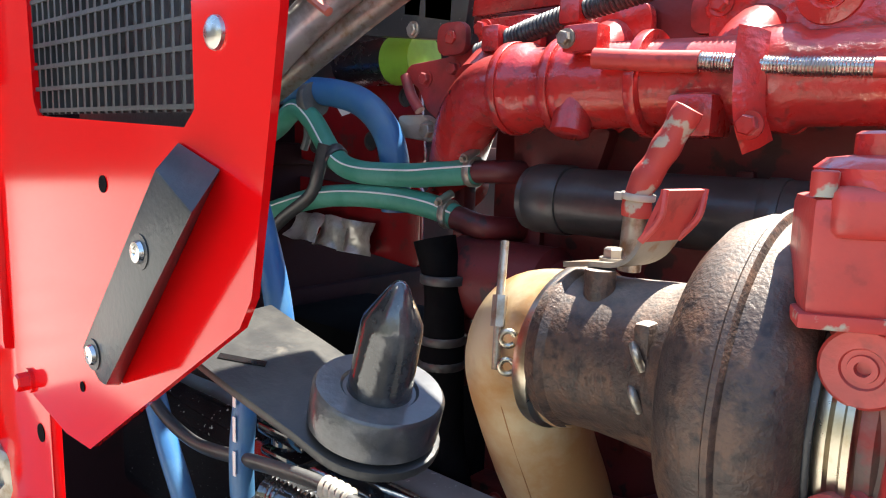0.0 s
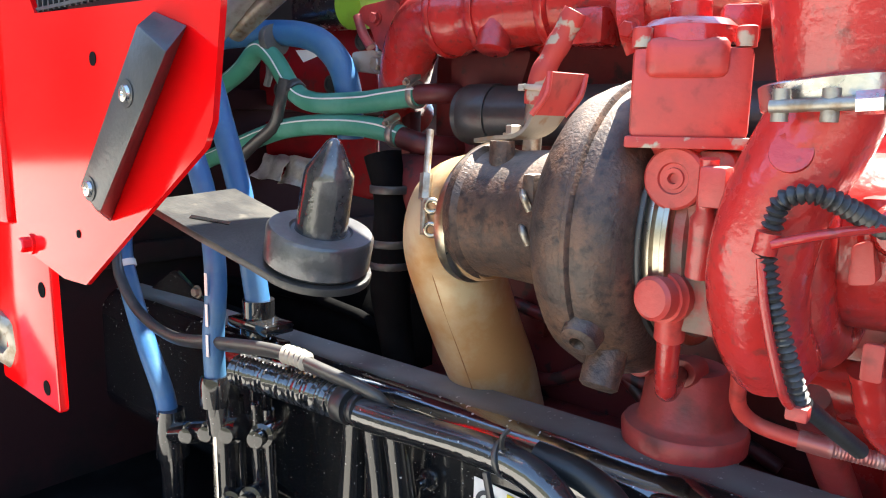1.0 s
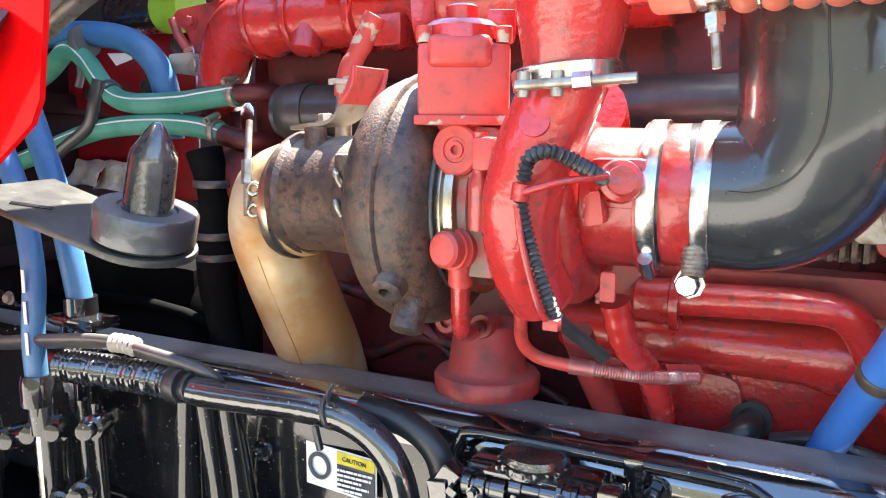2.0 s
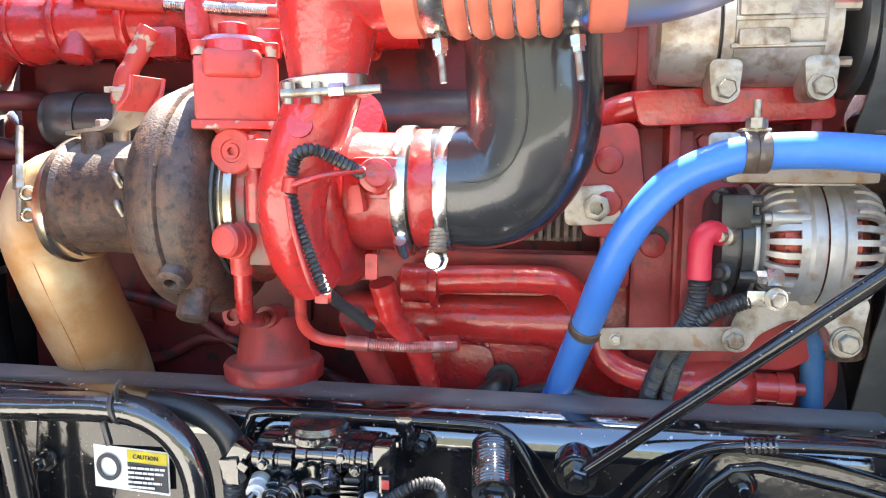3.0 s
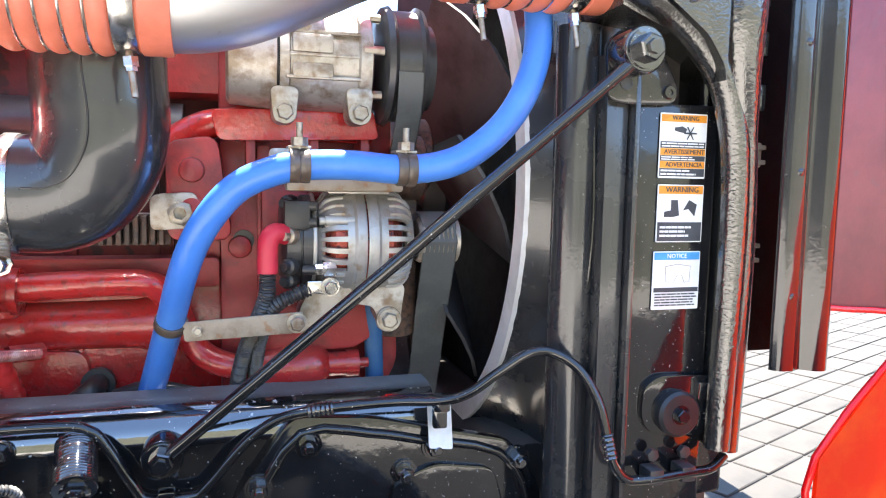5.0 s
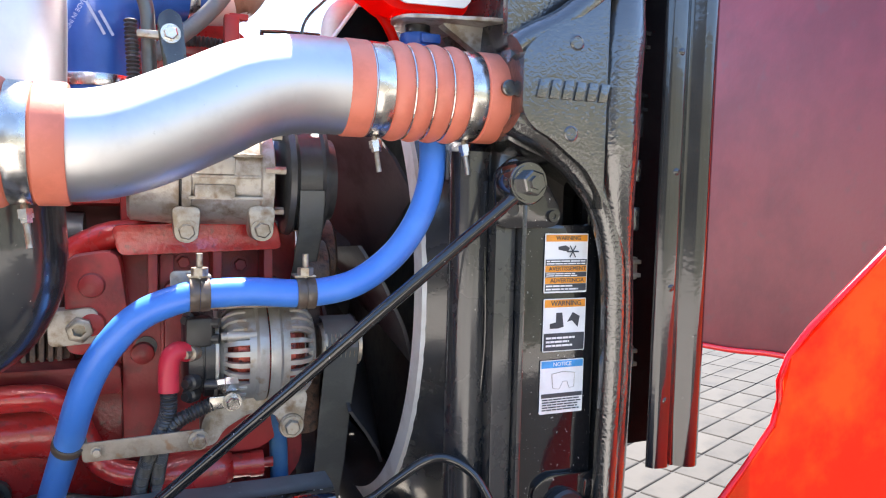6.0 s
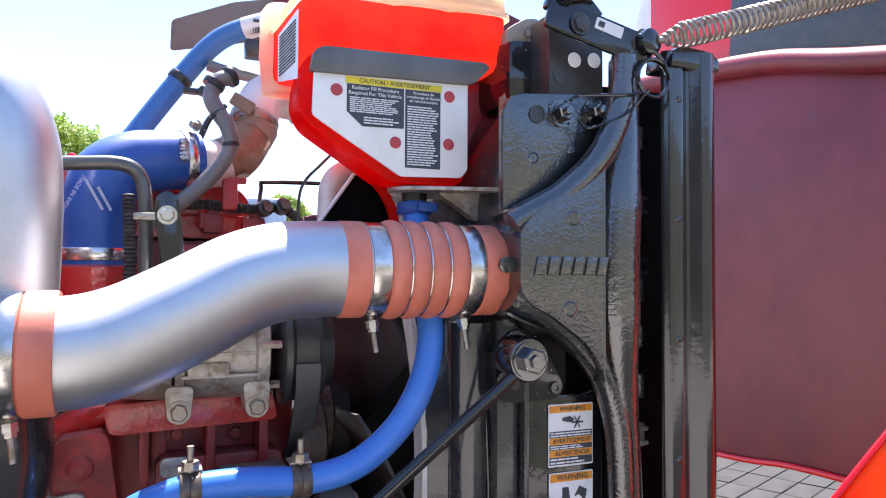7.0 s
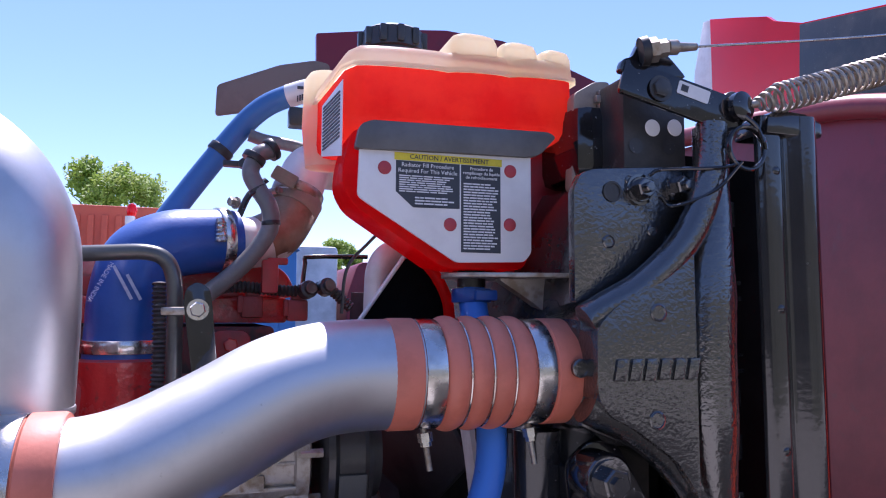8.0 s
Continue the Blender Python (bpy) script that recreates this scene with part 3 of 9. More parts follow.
# ---- engine block and its castings ----
def engine():
    ob = thing("diesel_engine", "large red-painted diesel engine with dusty castings", "engine")
    body = [(-0.60, 0.92), (-0.60, 1.58), (-0.56, 1.66), (0.50, 1.66), (0.62, 1.60), (0.62, 1.02), (0.52, 0.95), (0.30, 0.90), (-0.60, 0.90)]
    part("block", slab_xz(rounded(body, 0.03), 0.845, 0.46, 0.012), BLOCK_SHADED, ob)
    part("oil_pan", slab_xz(rounded([(-0.58, 0.62), (-0.58, 0.90), (0.5, 0.90), (0.5, 0.72), (0.30, 0.62)], 0.04), 0.86, 0.42, 0.02), BLOCK_SHADED, ob)
    part("lower_flange", slab_xz(rounded([(-0.60, 1.02), (-0.60, 1.055), (0.52, 1.055), (0.52, 1.02)], 0.008), 0.80, 0.05, 0.004), BLOCK_SHADED, ob)
    part("oil_cooler", slab_xz(rounded([(0.02, 1.07), (0.02, 1.265), (0.05, 1.285), (0.42, 1.285), (0.448, 1.265), (0.448, 1.07)], 0.015), 0.79, 0.06, 0.01), ENGINE_RED, ob)
    part("side_ledge", slab_xz(rounded([(-0.02, 1.245), (-0.02, 1.29), (0.40, 1.29), (0.40, 1.245)], 0.01), 0.757, 0.05, 0.006), BLOCK_RED, ob)
    # round header along the side
    part("coolant_header", lathe((-0.02, 0.795, 1.187), AHEAD, [(0, 0), (0, 0.028), (0.01, 0.036), (0.16, 0.036), (0.30, 0.038), (0.325, 0.045), (0.36, 0.045), (0.37, 0.03), (0.37, 0)], 28), ENGINE_RED, ob)
    part("lower_cover", slab_xz(rounded([(0.09, 1.075), (0.09, 1.14), (0.13, 1.155), (0.21, 1.15), (0.22, 1.075)], 0.02), 0.775, 0.04, 0.008), ENGINE_RED, ob)
    for x, z, r in ((0.163, 1.160, 0.013), (0.195, 1.150, 0.009), (0.035, 1.16, 0.010), (0.36, 1.262, 0.011), (0.42, 1.262, 0.011), (0.06, 1.268, 0.009), (0.23, 1.268, 0.009), (0.30, 1.268, 0.009), (0.135, 1.268, 0.009)):
        part("boss", lathe((x, 0.80, z), NEAR, [(0, 0), (0, r * 1.25), (0.014, r * 1.1), (0.018, r), (0.018, r * 0.5), (0.012, r * 0.45), (0.012, 0)], 22), ENGINE_RED, ob)
    # upright gear-case wall at the front of the block
    part("gear_case", slab_xz(rounded([(0.40, 1.02), (0.40, 1.66), (0.66, 1.62), (0.68, 1.10), (0.60, 1.02)], 0.03), 0.765, 0.12, 0.01), BLOCK_RED, ob)
    part("gear_case_rim", slab_xz(rounded([(0.455, 1.03), (0.455, 1.46), (0.475, 1.46), (0.475, 1.03)], 0.006), 0.745, 0.03, 0.004), BLOCK_RED, ob)
    part("compressor_mount", slab_xz(rounded([(0.40, 1.462), (0.39, 1.505), (0.62, 1.515), (0.63, 1.47)], 0.012), 0.690, 0.09, 0.008), ENGINE_RED, ob)
    for x in (0.445, 0.535, 0.61):
        part("mount_web", box((x, 0.735, 1.43), (0.014, 0.07, 0.09), 0.004), BLOCK_RED, ob)
    for x, z in ((0.49, 1.445), (0.575, 1.44)):
        bolt_part((x, 0.765, z), NEAR, 0.010, 0.012, BLOCK_RED, ob)
    part("alternator_mount", slab_xz(rounded([(0.46, 1.15), (0.46, 1.42), (0.64, 1.42), (0.66, 1.19), (0.60, 1.15)], 0.015), 0.715, 0.06, 0.008), BLOCK_RED, ob)
    part("thermostat_case", slab_xz(rounded([(0.33, 1.32), (0.33, 1.46), (0.40, 1.47), (0.42, 1.32)], 0.02), 0.70, 0.12, 0.012), BLOCK_RED, ob)
    for x, z in ((0.365, 1.42), (0.365, 1.365), (0.43, 1.305), (0.60, 1.085)):
        part("boss", lathe((x, 0.70 if x < 0.4 else 0.765, z), NEAR, [(0, 0), (0, 0.018), (0.01, 0.016), (0.012, 0.01), (0.012, 0)], 22), BLOCK_RED, ob)
    part("bore", lathe((0.435, 0.764, 1.315), NEAR, [(0, 0.016), (0.003, 0.016), (0.003, 0.013), (-0.02, 0.013), (-0.02, 0)], 24), BLACK_DULL, ob, "open black bore")
    part("bridge", slab_xz(rounded([(0.36, 1.25), (0.36, 1.38), (0.50, 1.38), (0.50, 1.25)], 0.012), 0.782, 0.05, 0.006), BLOCK_RED, ob)
    for x, z, r in ((-0.48, 1.30, 0.020), (-0.34, 1.22, 0.016), (-0.22, 1.14, 0.018), (-0.10, 1.32, 0.015), (-0.15, 1.09, 0.014), (-0.52, 1.16, 0.016), (0.30, 1.43, 0.013), (0.24, 1.55, 0.014), (0.33, 1.58, 0.012)):
        part("core_plug", lathe((x, 0.846, z), NEAR, [(0, 0), (0, r * 1.3), (0.010, r * 1.25), (0.012, r), (0.008, r * 0.9), (0.008, 0)], 24), BLOCK_RED, ob)
    for k in range(9):
        x = -0.54 + 0.115 * k
        bolt_part((x, 0.80, 1.038), NEAR, 0.0095, 0.011, BLOCK_RED, ob)
    for pts in ([(-0.50, 1.10), (-0.36, 1.09), (-0.26, 1.13), (-0.12, 1.10), (-0.02, 1.06)], [(-0.42, 1.20), (-0.30, 1.17), (-0.20, 1.10), (-0.18, 1.04)]):
        part("cast_pipe", tube([V(a, 0.825, b) for a, b in pts], 0.010, 14), BLOCK_SHADED, ob)
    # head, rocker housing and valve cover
    part("cylinder_head", slab_xz(rounded([(-0.62, 1.60), (-0.62, 1.74), (0.58, 1.74), (0.58, 1.60)], 0.01), 0.86, 0.42, 0.008), BLOCK_SHADED, ob)
    part("rocker_housing", slab_xz(rounded([(-0.75, 1.745), (-0.75, 1.785), (0.60, 1.785), (0.60, 1.745)], 0.006), 0.88, 0.40, 0.005), ENGINE_RED, ob)
    part("valve_cover", slab_xz(rounded([(-0.74, 1.785), (-0.72, 1.86), (0.52, 1.86), (0.60, 1.83), (0.62, 1.785)], 0.02), 0.90, 0.36, 0.02), ENGINE_RED, ob)
    for k in range(10):
        x = -0.70 + k * 0.135
        bolt_part((x, 0.862, 1.712), NEAR, 0.0115, 0.014, ENGINE_RED, ob)
        part("head_pad", slab_xz(rounded([(x - 0.03, 1.685), (x - 0.03, 1.735), (x + 0.03, 1.735), (x + 0.03, 1.685)], 0.02), 0.852, 0.015, 0.005), BLOCK_RED, ob)
    for k in range(9):
        x = -0.66 + k * 0.14
        part("rib", box((x, 0.85, 1.35 - 0.01 * (k % 3)), (0.022, 0.03, 0.36), 0.006), BLOCK_SHADED, ob)
    for k in range(12):
        x = -0.72 + k * 0.105
        bolt_part((x, 0.845, 1.585 if k % 2 else 1.47), NEAR, 0.011, 0.013, ENGINE_RED, ob)
    return ob


engine()


def exhaust_manifold():
    ob = thing("exhaust_manifold", "red-painted ribbed exhaust manifold along the head", "manifold")
    prof = [(0, 0), (0, 0.052), (0.012, 0.056), (0.03, 0.056), (0.04, 0.049), (0.075, 0.049), (0.085, 0.056), (0.105, 0.057), (0.115, 0.050), (0.30, 0.045), (0.31, 0.053), (0.34, 0.053), (0.35, 0.046), (0.62, 0.046), (0.62, 0)]
    part("log", lathe((-0.515, 0.765, 1.622), (1, 0.015, 0.0), prof, 32), ENGINE_RED, ob)
    part("crossover", tube([V(-0.50, 0.765, 1.622), V(-0.55, 0.768, 1.619), V(-0.600, 0.785, 1.590), V(-0.642, 0.815, 1.548), V(-0.690, 0.86, 1.505), V(-0.70, 0.90, 1.48)], lambda u: 0.046 - 0.006 * u, 28), ENGINE_RED, ob)
    for x in (-0.58, -0.42, -0.24, -0.08):
        part("runner", tube([V(x, 0.775, 1.63), V(x, 0.82, 1.665), V(x, 0.875, 1.69)], 0.034, 18), ENGINE_RED, ob)
        part("flange", slab_xz(rounded([(x - 0.055, 1.655), (x - 0.055, 1.73), (x + 0.055, 1.73), (x + 0.055, 1.655)], 0.025), 0.838, 0.016, 0.004), ENGINE_RED, ob)
        for dx in (-0.042, 0.042):
            bolt_part((x + dx, 0.838, 1.715 if dx < 0 else 1.67), NEAR, 0.0105, 0.016, ENGINE_RED, ob)
    part("turbo_flange", box((-0.255, 0.735, 1.585), (0.05, 0.06, 0.045), 0.01), ENGINE_RED, ob)
    part("probe_boss", lathe((-0.405, 0.74, 1.60), (0, -0.3, -1), [(0, 0), (0, 0.023), (0.035, 0.023), (0.038, 0.018), (0.038, 0)], 22), ENGINE_RED, ob)
    part("wide_collector", slab_xz(rounded([(-0.19, 1.60), (-0.19, 1.72), (0.20, 1.74), (0.20, 1.62), (0.0, 1.595)], 0.03), 0.76, 0.09, 0.02), ENGINE_RED, ob)
    for x, z in ((-0.15, 1.70), (-0.02, 1.715), (0.12, 1.715)):
        part("lug", lathe((x, 0.765, z), NEAR, [(0, 0), (0, 0.032), (0.008, 0.030), (0.010, 0.024), (0.010, 0)], 28), ENGINE_RED, ob)
        bolt_part((x, 0.755, z), NEAR, 0.013, 0.014, ENGINE_RED, ob)
    for x in (-0.515, -0.44, -0.33):
        part("joint_ring", ring_band((x, 0.765, 1.622), (1, 0.015, 0), 0.012, 0.04, 0.0585), ENGINE_RED, ob)
    part("strap", join(tube([V(-0.20, 0.715, 1.665), V(-0.198, 0.705, 1.63), V(-0.195, 0.705, 1.585), V(-0.19, 0.72, 1.555)], 0.016, 4, 5, 0.2)), ENGINE_RED, ob)
    bolt_part((-0.193, 0.703, 1.575), NEAR, 0.010, 0.014, ENGINE_RED, ob)
    part("pipe_clip", box((-0.38, 0.715, 1.668), (0.045, 0.03, 0.03), 0.005), ENGINE_RED, ob)
    bolt_part((-0.395, 0.70, 1.668), NEAR, 0.008, 0.012, DULL_STEEL, ob)
    # Darkened red: the shade under the manifold is in the colour.
    part("flat_cover", slab_xz(rounded([(-0.55, 1.52), (-0.55, 1.575), (-0.40, 1.575), (-0.42, 1.515)], 0.012), 0.82, 0.03, 0.006), BLOCK_SHADED, ob)


exhaust_manifold()


def engine_side_pipes():
    a = thing("water_pipe", "red-painted water pipe with flanged elbow", "pipe")
    part("elbow", lathe((0.08, 0.72, 1.25), AHEAD, [(0, 0), (0.003, 0.016), (0.012, 0.027), (0.05, 0.028), (0.052, 0.033), (0.062, 0.033), (0.062, 0.02), (0.06, 0)], 26), ENGINE_RED, a)
    part("tube", tube([V(0.12, 0.72, 1.254), V(0.20, 0.72, 1.258), V(0.275, 0.72, 1.260), V(0.312, 0.725, 1.252), V(0.335, 0.74, 1.222), V(0.355, 0.74, 1.178), V(0.375, 0.735, 1.148), V(0.42, 0.72, 1.130), V(0.50, 0.72, 1.124)], 0.0195, 24), ENGINE_RED, a)
    part("foot", box((0.11, 0.735, 1.222), (0.05, 0.03, 0.02), 0.005), ENGINE_RED, a)
    b = thing("water_pump_pipe", "red-painted pipe stub with domed end", "pipe")
    part("dome", lathe((0.44, 0.72, 1.125), AHEAD, [(0, 0), (0, 0.026), (0.06, 0.034), (0.085, 0.036), (0.105, 0.033), (0.118, 0.022), (0.122, 0)], 28), ENGINE_RED, b)
    part("spigot", lathe((0.555, 0.72, 1.126), AHEAD, [(0, 0), (0, 0.019), (0.03, 0.019), (0.03, 0.021), (0.05, 0.021), (0.05, 0.008), (0.066, 0.008), (0.066, 0)], 20), ENGINE_RED, b)
    c = thing("coolant_tube", "red-painted tube entering the thermostat case", "pipe")
    part("tube", tube([V(0.27, 0.80, 1.42), V(0.33, 0.765, 1.458), V(0.38, 0.745, 1.485), V(0.43, 0.74, 1.493)], 0.021, 22), ENGINE_RED, c)
    part("socket", lathe((0.425, 0.74, 1.492), AHEAD, [(0, 0), (0, 0.029), (0.012, 0.031), (0.06, 0.027), (0.20, 0.027), (0.20, 0)], 26), ENGINE_RED, c)
    d = tagged(part("black_coolant_pipe", join(tube([V(-0.50, 0.80, 1.483), V(0.35, 0.80, 1.478)], 0.042, 26, 1), ring_band((-0.49, 0.80, 1.483), AHEAD, 0.05, 0.03, 0.045), ring_band((-0.20, 0.80, 1.481), AHEAD, 0.02, 0.03, 0.044)), PLASTIC), "thick black sleeved pipe along the engine block", "pipe")
    e = thing("bracket_nut", "rusty steel nut in a dirty aluminium boss", "nut")
    part("boss", slab_xz(rounded([(0.31, 1.335), (0.31, 1.385), (0.37, 1.39), (0.385, 1.34)], 0.012), 0.69, 0.04, 0.005), ALU_CAST, e)
    part("nut", lathe((0.35, 0.692, 1.36), NEAR, [(0, 0.009), (0, 0.018), (0.014, 0.018), (0.016, 0.015), (0.016, 0.009), (0.004, 0.009), (0.004, 0)], 6), DULL_STEEL, e)
    f = thing("ribbed_cooler", "rusty ribbed casting behind the intake elbow", "casting")
    part("core", box((0.275, 0.735, 1.335), (0.12, 0.03, 0.045), 0.004), RUST, f)
    for k in range(10):
        part("rib", box((0.225 + 0.011 * k, 0.71, 1.335), (0.006, 0.03, 0.04), 0.001), RUST, f)


engine_side_pipes()


# ---- turbocharger ----
TY, TZ = 0.562, 1.373


def turbocharger():
    ob = thing("turbocharger", "rusty turbine housing with red-painted compressor", "turbocharger")
    x0 = -0.288
    prof = [(0.0, 0.0), (0.0, 0.070), (0.012, 0.074), (0.018, 0.069), (0.05, 0.068), (0.105, 0.071), (0.120, 0.078), (0.128, 0.096), (0.136, 0.114), (0.148, 0.128), (0.166, 0.1350), (0.180, 0.1355), (0.186, 0.1335),
            (0.192, 0.1350), (0.206, 0.131), (0.216, 0.124), (0.222, 0.114), (0.226, 0.104), (0.226, 0.0)]
    turb = lathe((x0, TY, TZ), AHEAD, prof, 72)
    for v in turb.verts:
        d = V(0, v.co.y - TY, v.co.z - TZ)
        if d.length > 0.09:
            a = math.atan2(d.z, -d.y)
            grow = 1.0 - 0.035 * (a / math.pi)
            v.co = V(v.co.x, TY + d.y * grow, TZ + d.z * grow)
    house = part("turbine_housing", turb, RUST, ob, "brown rusty cast iron scroll", angle=35)
    part("casting_ridge", lathe((x0 + 0.176, TY + 0.001, TZ - 0.001), AHEAD, [(0, 0.125), (0, 0.1345), (0.003, 0.1385), (0.007, 0.1385), (0.010, 0.1345), (0.010, 0.125)], 72), RUST, house)
    part("drain_boss", lathe((-0.098, 0.448, 1.293), (0.05, -0.82, -0.57), [(-0.02, 0.020), (0.006, 0.016), (0.008, 0.012), (0.008, 0.007), (-0.002, 0.006), (-0.002, 0)], 24), RUST, house)
    part("stub", lathe((-0.090, 0.484, 1.277), (0, -0.45, -0.9), [(0, 0), (0, 0.018), (0.034, 0.017), (0.037, 0.013), (0.037, 0)], 22), RUST, house)
    part("neck_stud", lathe((-0.2436, 0.532, 1.385), UP, [(0, 0), (0, 0.0135), (0.062, 0.013), (0.066, 0.0125), (0.066, 0)], 22), RUST, house)
    part("lug", box((-0.186, 0.503, 1.40), (0.014, 0.02, 0.045), 0.005), RUST, house)
    for dz in (-0.012, 0.02):
        part("clip", tube([V(-0.192, 0.495, 1.385 + dz), V(-0.186, 0.488, 1.38 + dz), V(-0.182, 0.492, 1.368 + dz)], 0.0035, 10), DULL_STEEL, house)
    part("seal_groove", ring_band((-0.064, TY, TZ), AHEAD, 0.006, 0.07, 0.101), BLACK_DULL, ob)
    part("band_clamp", lathe((-0.058, TY, TZ), AHEAD, [(0, 0.07), (0, 0.096), (0.003, 0.0985), (0.007, 0.0985), (0.009, 0.0945), (0.014, 0.0945), (0.016, 0.0985), (0.020, 0.0985), (0.022, 0.096), (0.022, 0.07)], 64), GOLD_BAND, ob, "straw-tinted steel band clamp")
    core = lathe((-0.036, TY, TZ), AHEAD, [(0, 0), (0, 0.090), (0.008, 0.088), (0.014, 0.076), (0.036, 0.072), (0.046, 0.085), (0.051, 0.098), (0.056, 0.098), (0.056, 0)], 48)
    mid = part("bearing_housing", core, WORN_IRON, ob, "red paint worn to bare iron")
    part("block_face", slab_xz(rounded([(-0.046, 1.305), (-0.050, 1.45), (0.004, 1.45), (0.012, 1.40), (0.008, 1.305)], 0.010), 0.480, 0.06, 0.006), WORN_IRON, mid)
    part("plug", lathe((-0.037, 0.482, 1.428), NEAR, [(0, 0), (0, 0.0245), (0.012, 0.0245), (0.014, 0.0225), (0.014, 0.0125), (0.012, 0.0115), (0.012, 0.0085), (0.014, 0.0080), (0.014, 0.0045), (0.009, 0.004), (0.009, 0)], 32), ACT_RED, mid)
    part("oil_banjo", lathe((-0.036, 0.488, 1.332), (-0.25, -1, 0.05), [(0, 0), (0, 0.020), (0.012, 0.022), (0.014, 0.0205), (0.019, 0.0205), (0.019, 0.018), (0.03, 0.018), (0.033, 0.015), (0.033, 0)], 28), ACT_RED, mid)
    # compressor: a scroll round the shaft that leaves upward on the near side
    cx, cz = 0.052, 1.383
    line = []
    for k in range(34):
        a = math.radians(100 + 330 * k / 33)
        rad = 0.074 + 0.016 * k / 33
        line.append(V(cx, TY + 0.006 + rad * math.cos(a), cz + rad * math.sin(a)))
    scroll = tube_into(bmesh.new(), line, lambda u: 0.020 + 0.022 * u, 26)
    part("compressor_scroll", scroll, ENGINE_RED, ob, angle=50)
    riser = [V(0.040, 0.500, 1.293), V(0.036, 0.470, 1.325), V(0.036, 0.452, 1.37), V(0.046, 0.450, 1.42), V(0.064, 0.456, 1.465), V(0.073, 0.460, 1.492)]
    part("scroll_outlet", tube(riser, lambda u: 0.0335 + 0.003 * u, 30), ENGINE_RED, ob)
    part("compressor_cover", lathe((0.012, TY, cz), AHEAD, [(0, 0), (0, 0.10), (0.018, 0.104), (0.03, 0.085), (0.06, 0.074), (0.065, 0.068), (0.112, 0.067), (0.114, 0.073), (0.128, 0.073), (0.130, 0.062), (0.130, 0)], 56), ENGINE_RED, ob)
    part("rating_plate", slab_xz(rounded([(0.098, 1.29), (0.098, 1.318), (0.112, 1.318), (0.112, 1.29)], 0.003), 0.50, 0.006, 0.001), ACT_RED, ob)
    part("lifting_lug", slab_xz(rounded([(0.088, 1.362), (0.088, 1.39), (0.10, 1.395), (0.105, 1.365)], 0.004), 0.475, 0.02, 0.003), ACT_RED, ob)
    part("boss", lathe((0.058, 0.421, 1.452), (0.1, -1, 0.25), [(-0.01, 0), (-0.01, 0.016), (0.003, 0.013), (0.004, 0)], 22), ENGINE_RED, ob)
    part("wastegate_rod", tube([V(-0.005, 0.455, 1.445), V(-0.008, 0.462, 1.40), V(-0.012, 0.47, 1.355)], lambda u: 0.007 if u < 0.45 else 0.0105, 14), ENGINE_RED, ob)
    part("clevis", box((0.002, 0.452, 1.425), (0.02, 0.02, 0.03), 0.004), ACT_RED, ob)
    part("sensor", join(lathe((0.115, 0.487, 1.402), (0.3, -1, 0.1), [(0, 0), (0, 0.020), (0.012, 0.018), (0.014, 0.013), (0.03, 0.012), (0.03, 0)], 20), box((0.112, 0.505, 1.40), (0.05, 0.03, 0.045), 0.006)), ENGINE_RED, ob)
    # raised maker's mark on the bearing housing: plain bars
    part("raised_mark", join(*[box((-0.006, 0.478, 1.408 - 0.0125 * k), (0.007, 0.004, 0.009), 0.001) for k in range(6)]), WORN_IRON, mid)
    return ob


turbocharger()


def exhaust_outlet():
    ob = thing("exhaust_pipe", "heat-tinted golden steel exhaust elbow", "exhaust pipe")
    line = [V(-0.285, 0.575, 1.374), V(-0.315, 0.585, 1.374), V(-0.358, 0.606, 1.360), V(-0.386, 0.628, 1.318), V(-0.390, 0.655, 1.262), V(-0.395, 0.698, 1.19), V(-0.400, 0.757, 1.09), V(-0.385, 0.775, 0.95), V(-0.38, 0.78, 0.7)]
    part("elbow", tube(line, lambda u: 0.061 + 0.005 * min(1.0, max(0.0, u * 2.2 - 0.5)), 40, 10), BRONZE, ob)
    seam = [p + d for p, d in zip(line[3:7], (V(0.012, -0.0602, -0.008), V(0.016, -0.0590, -0.014), V(0.018, -0.0600, -0.016), V(0.018, -0.0620, -0.016)))]
    part("weld_seam", tube(seam, 0.0008, 6, 8), SEAM_RUST, ob, "thin rusty weld seam")
    c, way = V(-0.292, TY + 0.010, TZ - 0.002), V(1, 0, -0.15)
    clamp = part("v_band", lathe(c - V(0.012, 0, 0), way, [(0, 0.062), (0, 0.0735), (0.004, 0.0745), (0.006, 0.0790), (0.010, 0.0800), (0.015, 0.0800), (0.019, 0.0790), (0.021, 0.0745), (0.026, 0.0735), (0.026, 0.062)], 64), GOLD_BAND, ob, "straw-coloured clamp band")
    part("pipe_flange", lathe(c + V(0.013, 0, -0.002), way, [(0, 0.062), (0, 0.0755), (0.004, 0.0760), (0.012, 0.0725), (0.016, 0.0700), (0.016, 0.062)], 64), BRONZE, ob, "heat-tinted pipe flange")
    part("t_bolt", tube([V(-0.340, 0.522, 1.345), V(-0.345, 0.530, 1.395), V(-0.358, 0.552, 1.460)], 0.0042, 12), DULL_STEEL, clamp)
    for z in (1.353, 1.379):
        loop = [V(-0.323, 0.516, z) + 0.0068 * (math.cos(t) * V(0.8, 0.6, 0) + math.sin(t) * UP) for t in np.linspace(0.4, 5.6, 18)]
        part("trunnion", tube_into(bmesh.new(), loop, 0.0028, 10), GOLD_BAND, clamp)
    part("sleeve_nut", tube([V(-0.344, 0.528, 1.384), V(-0.348, 0.535, 1.412)], 0.0072, 6, 1), DULL_STEEL, clamp)


exhaust_outlet()


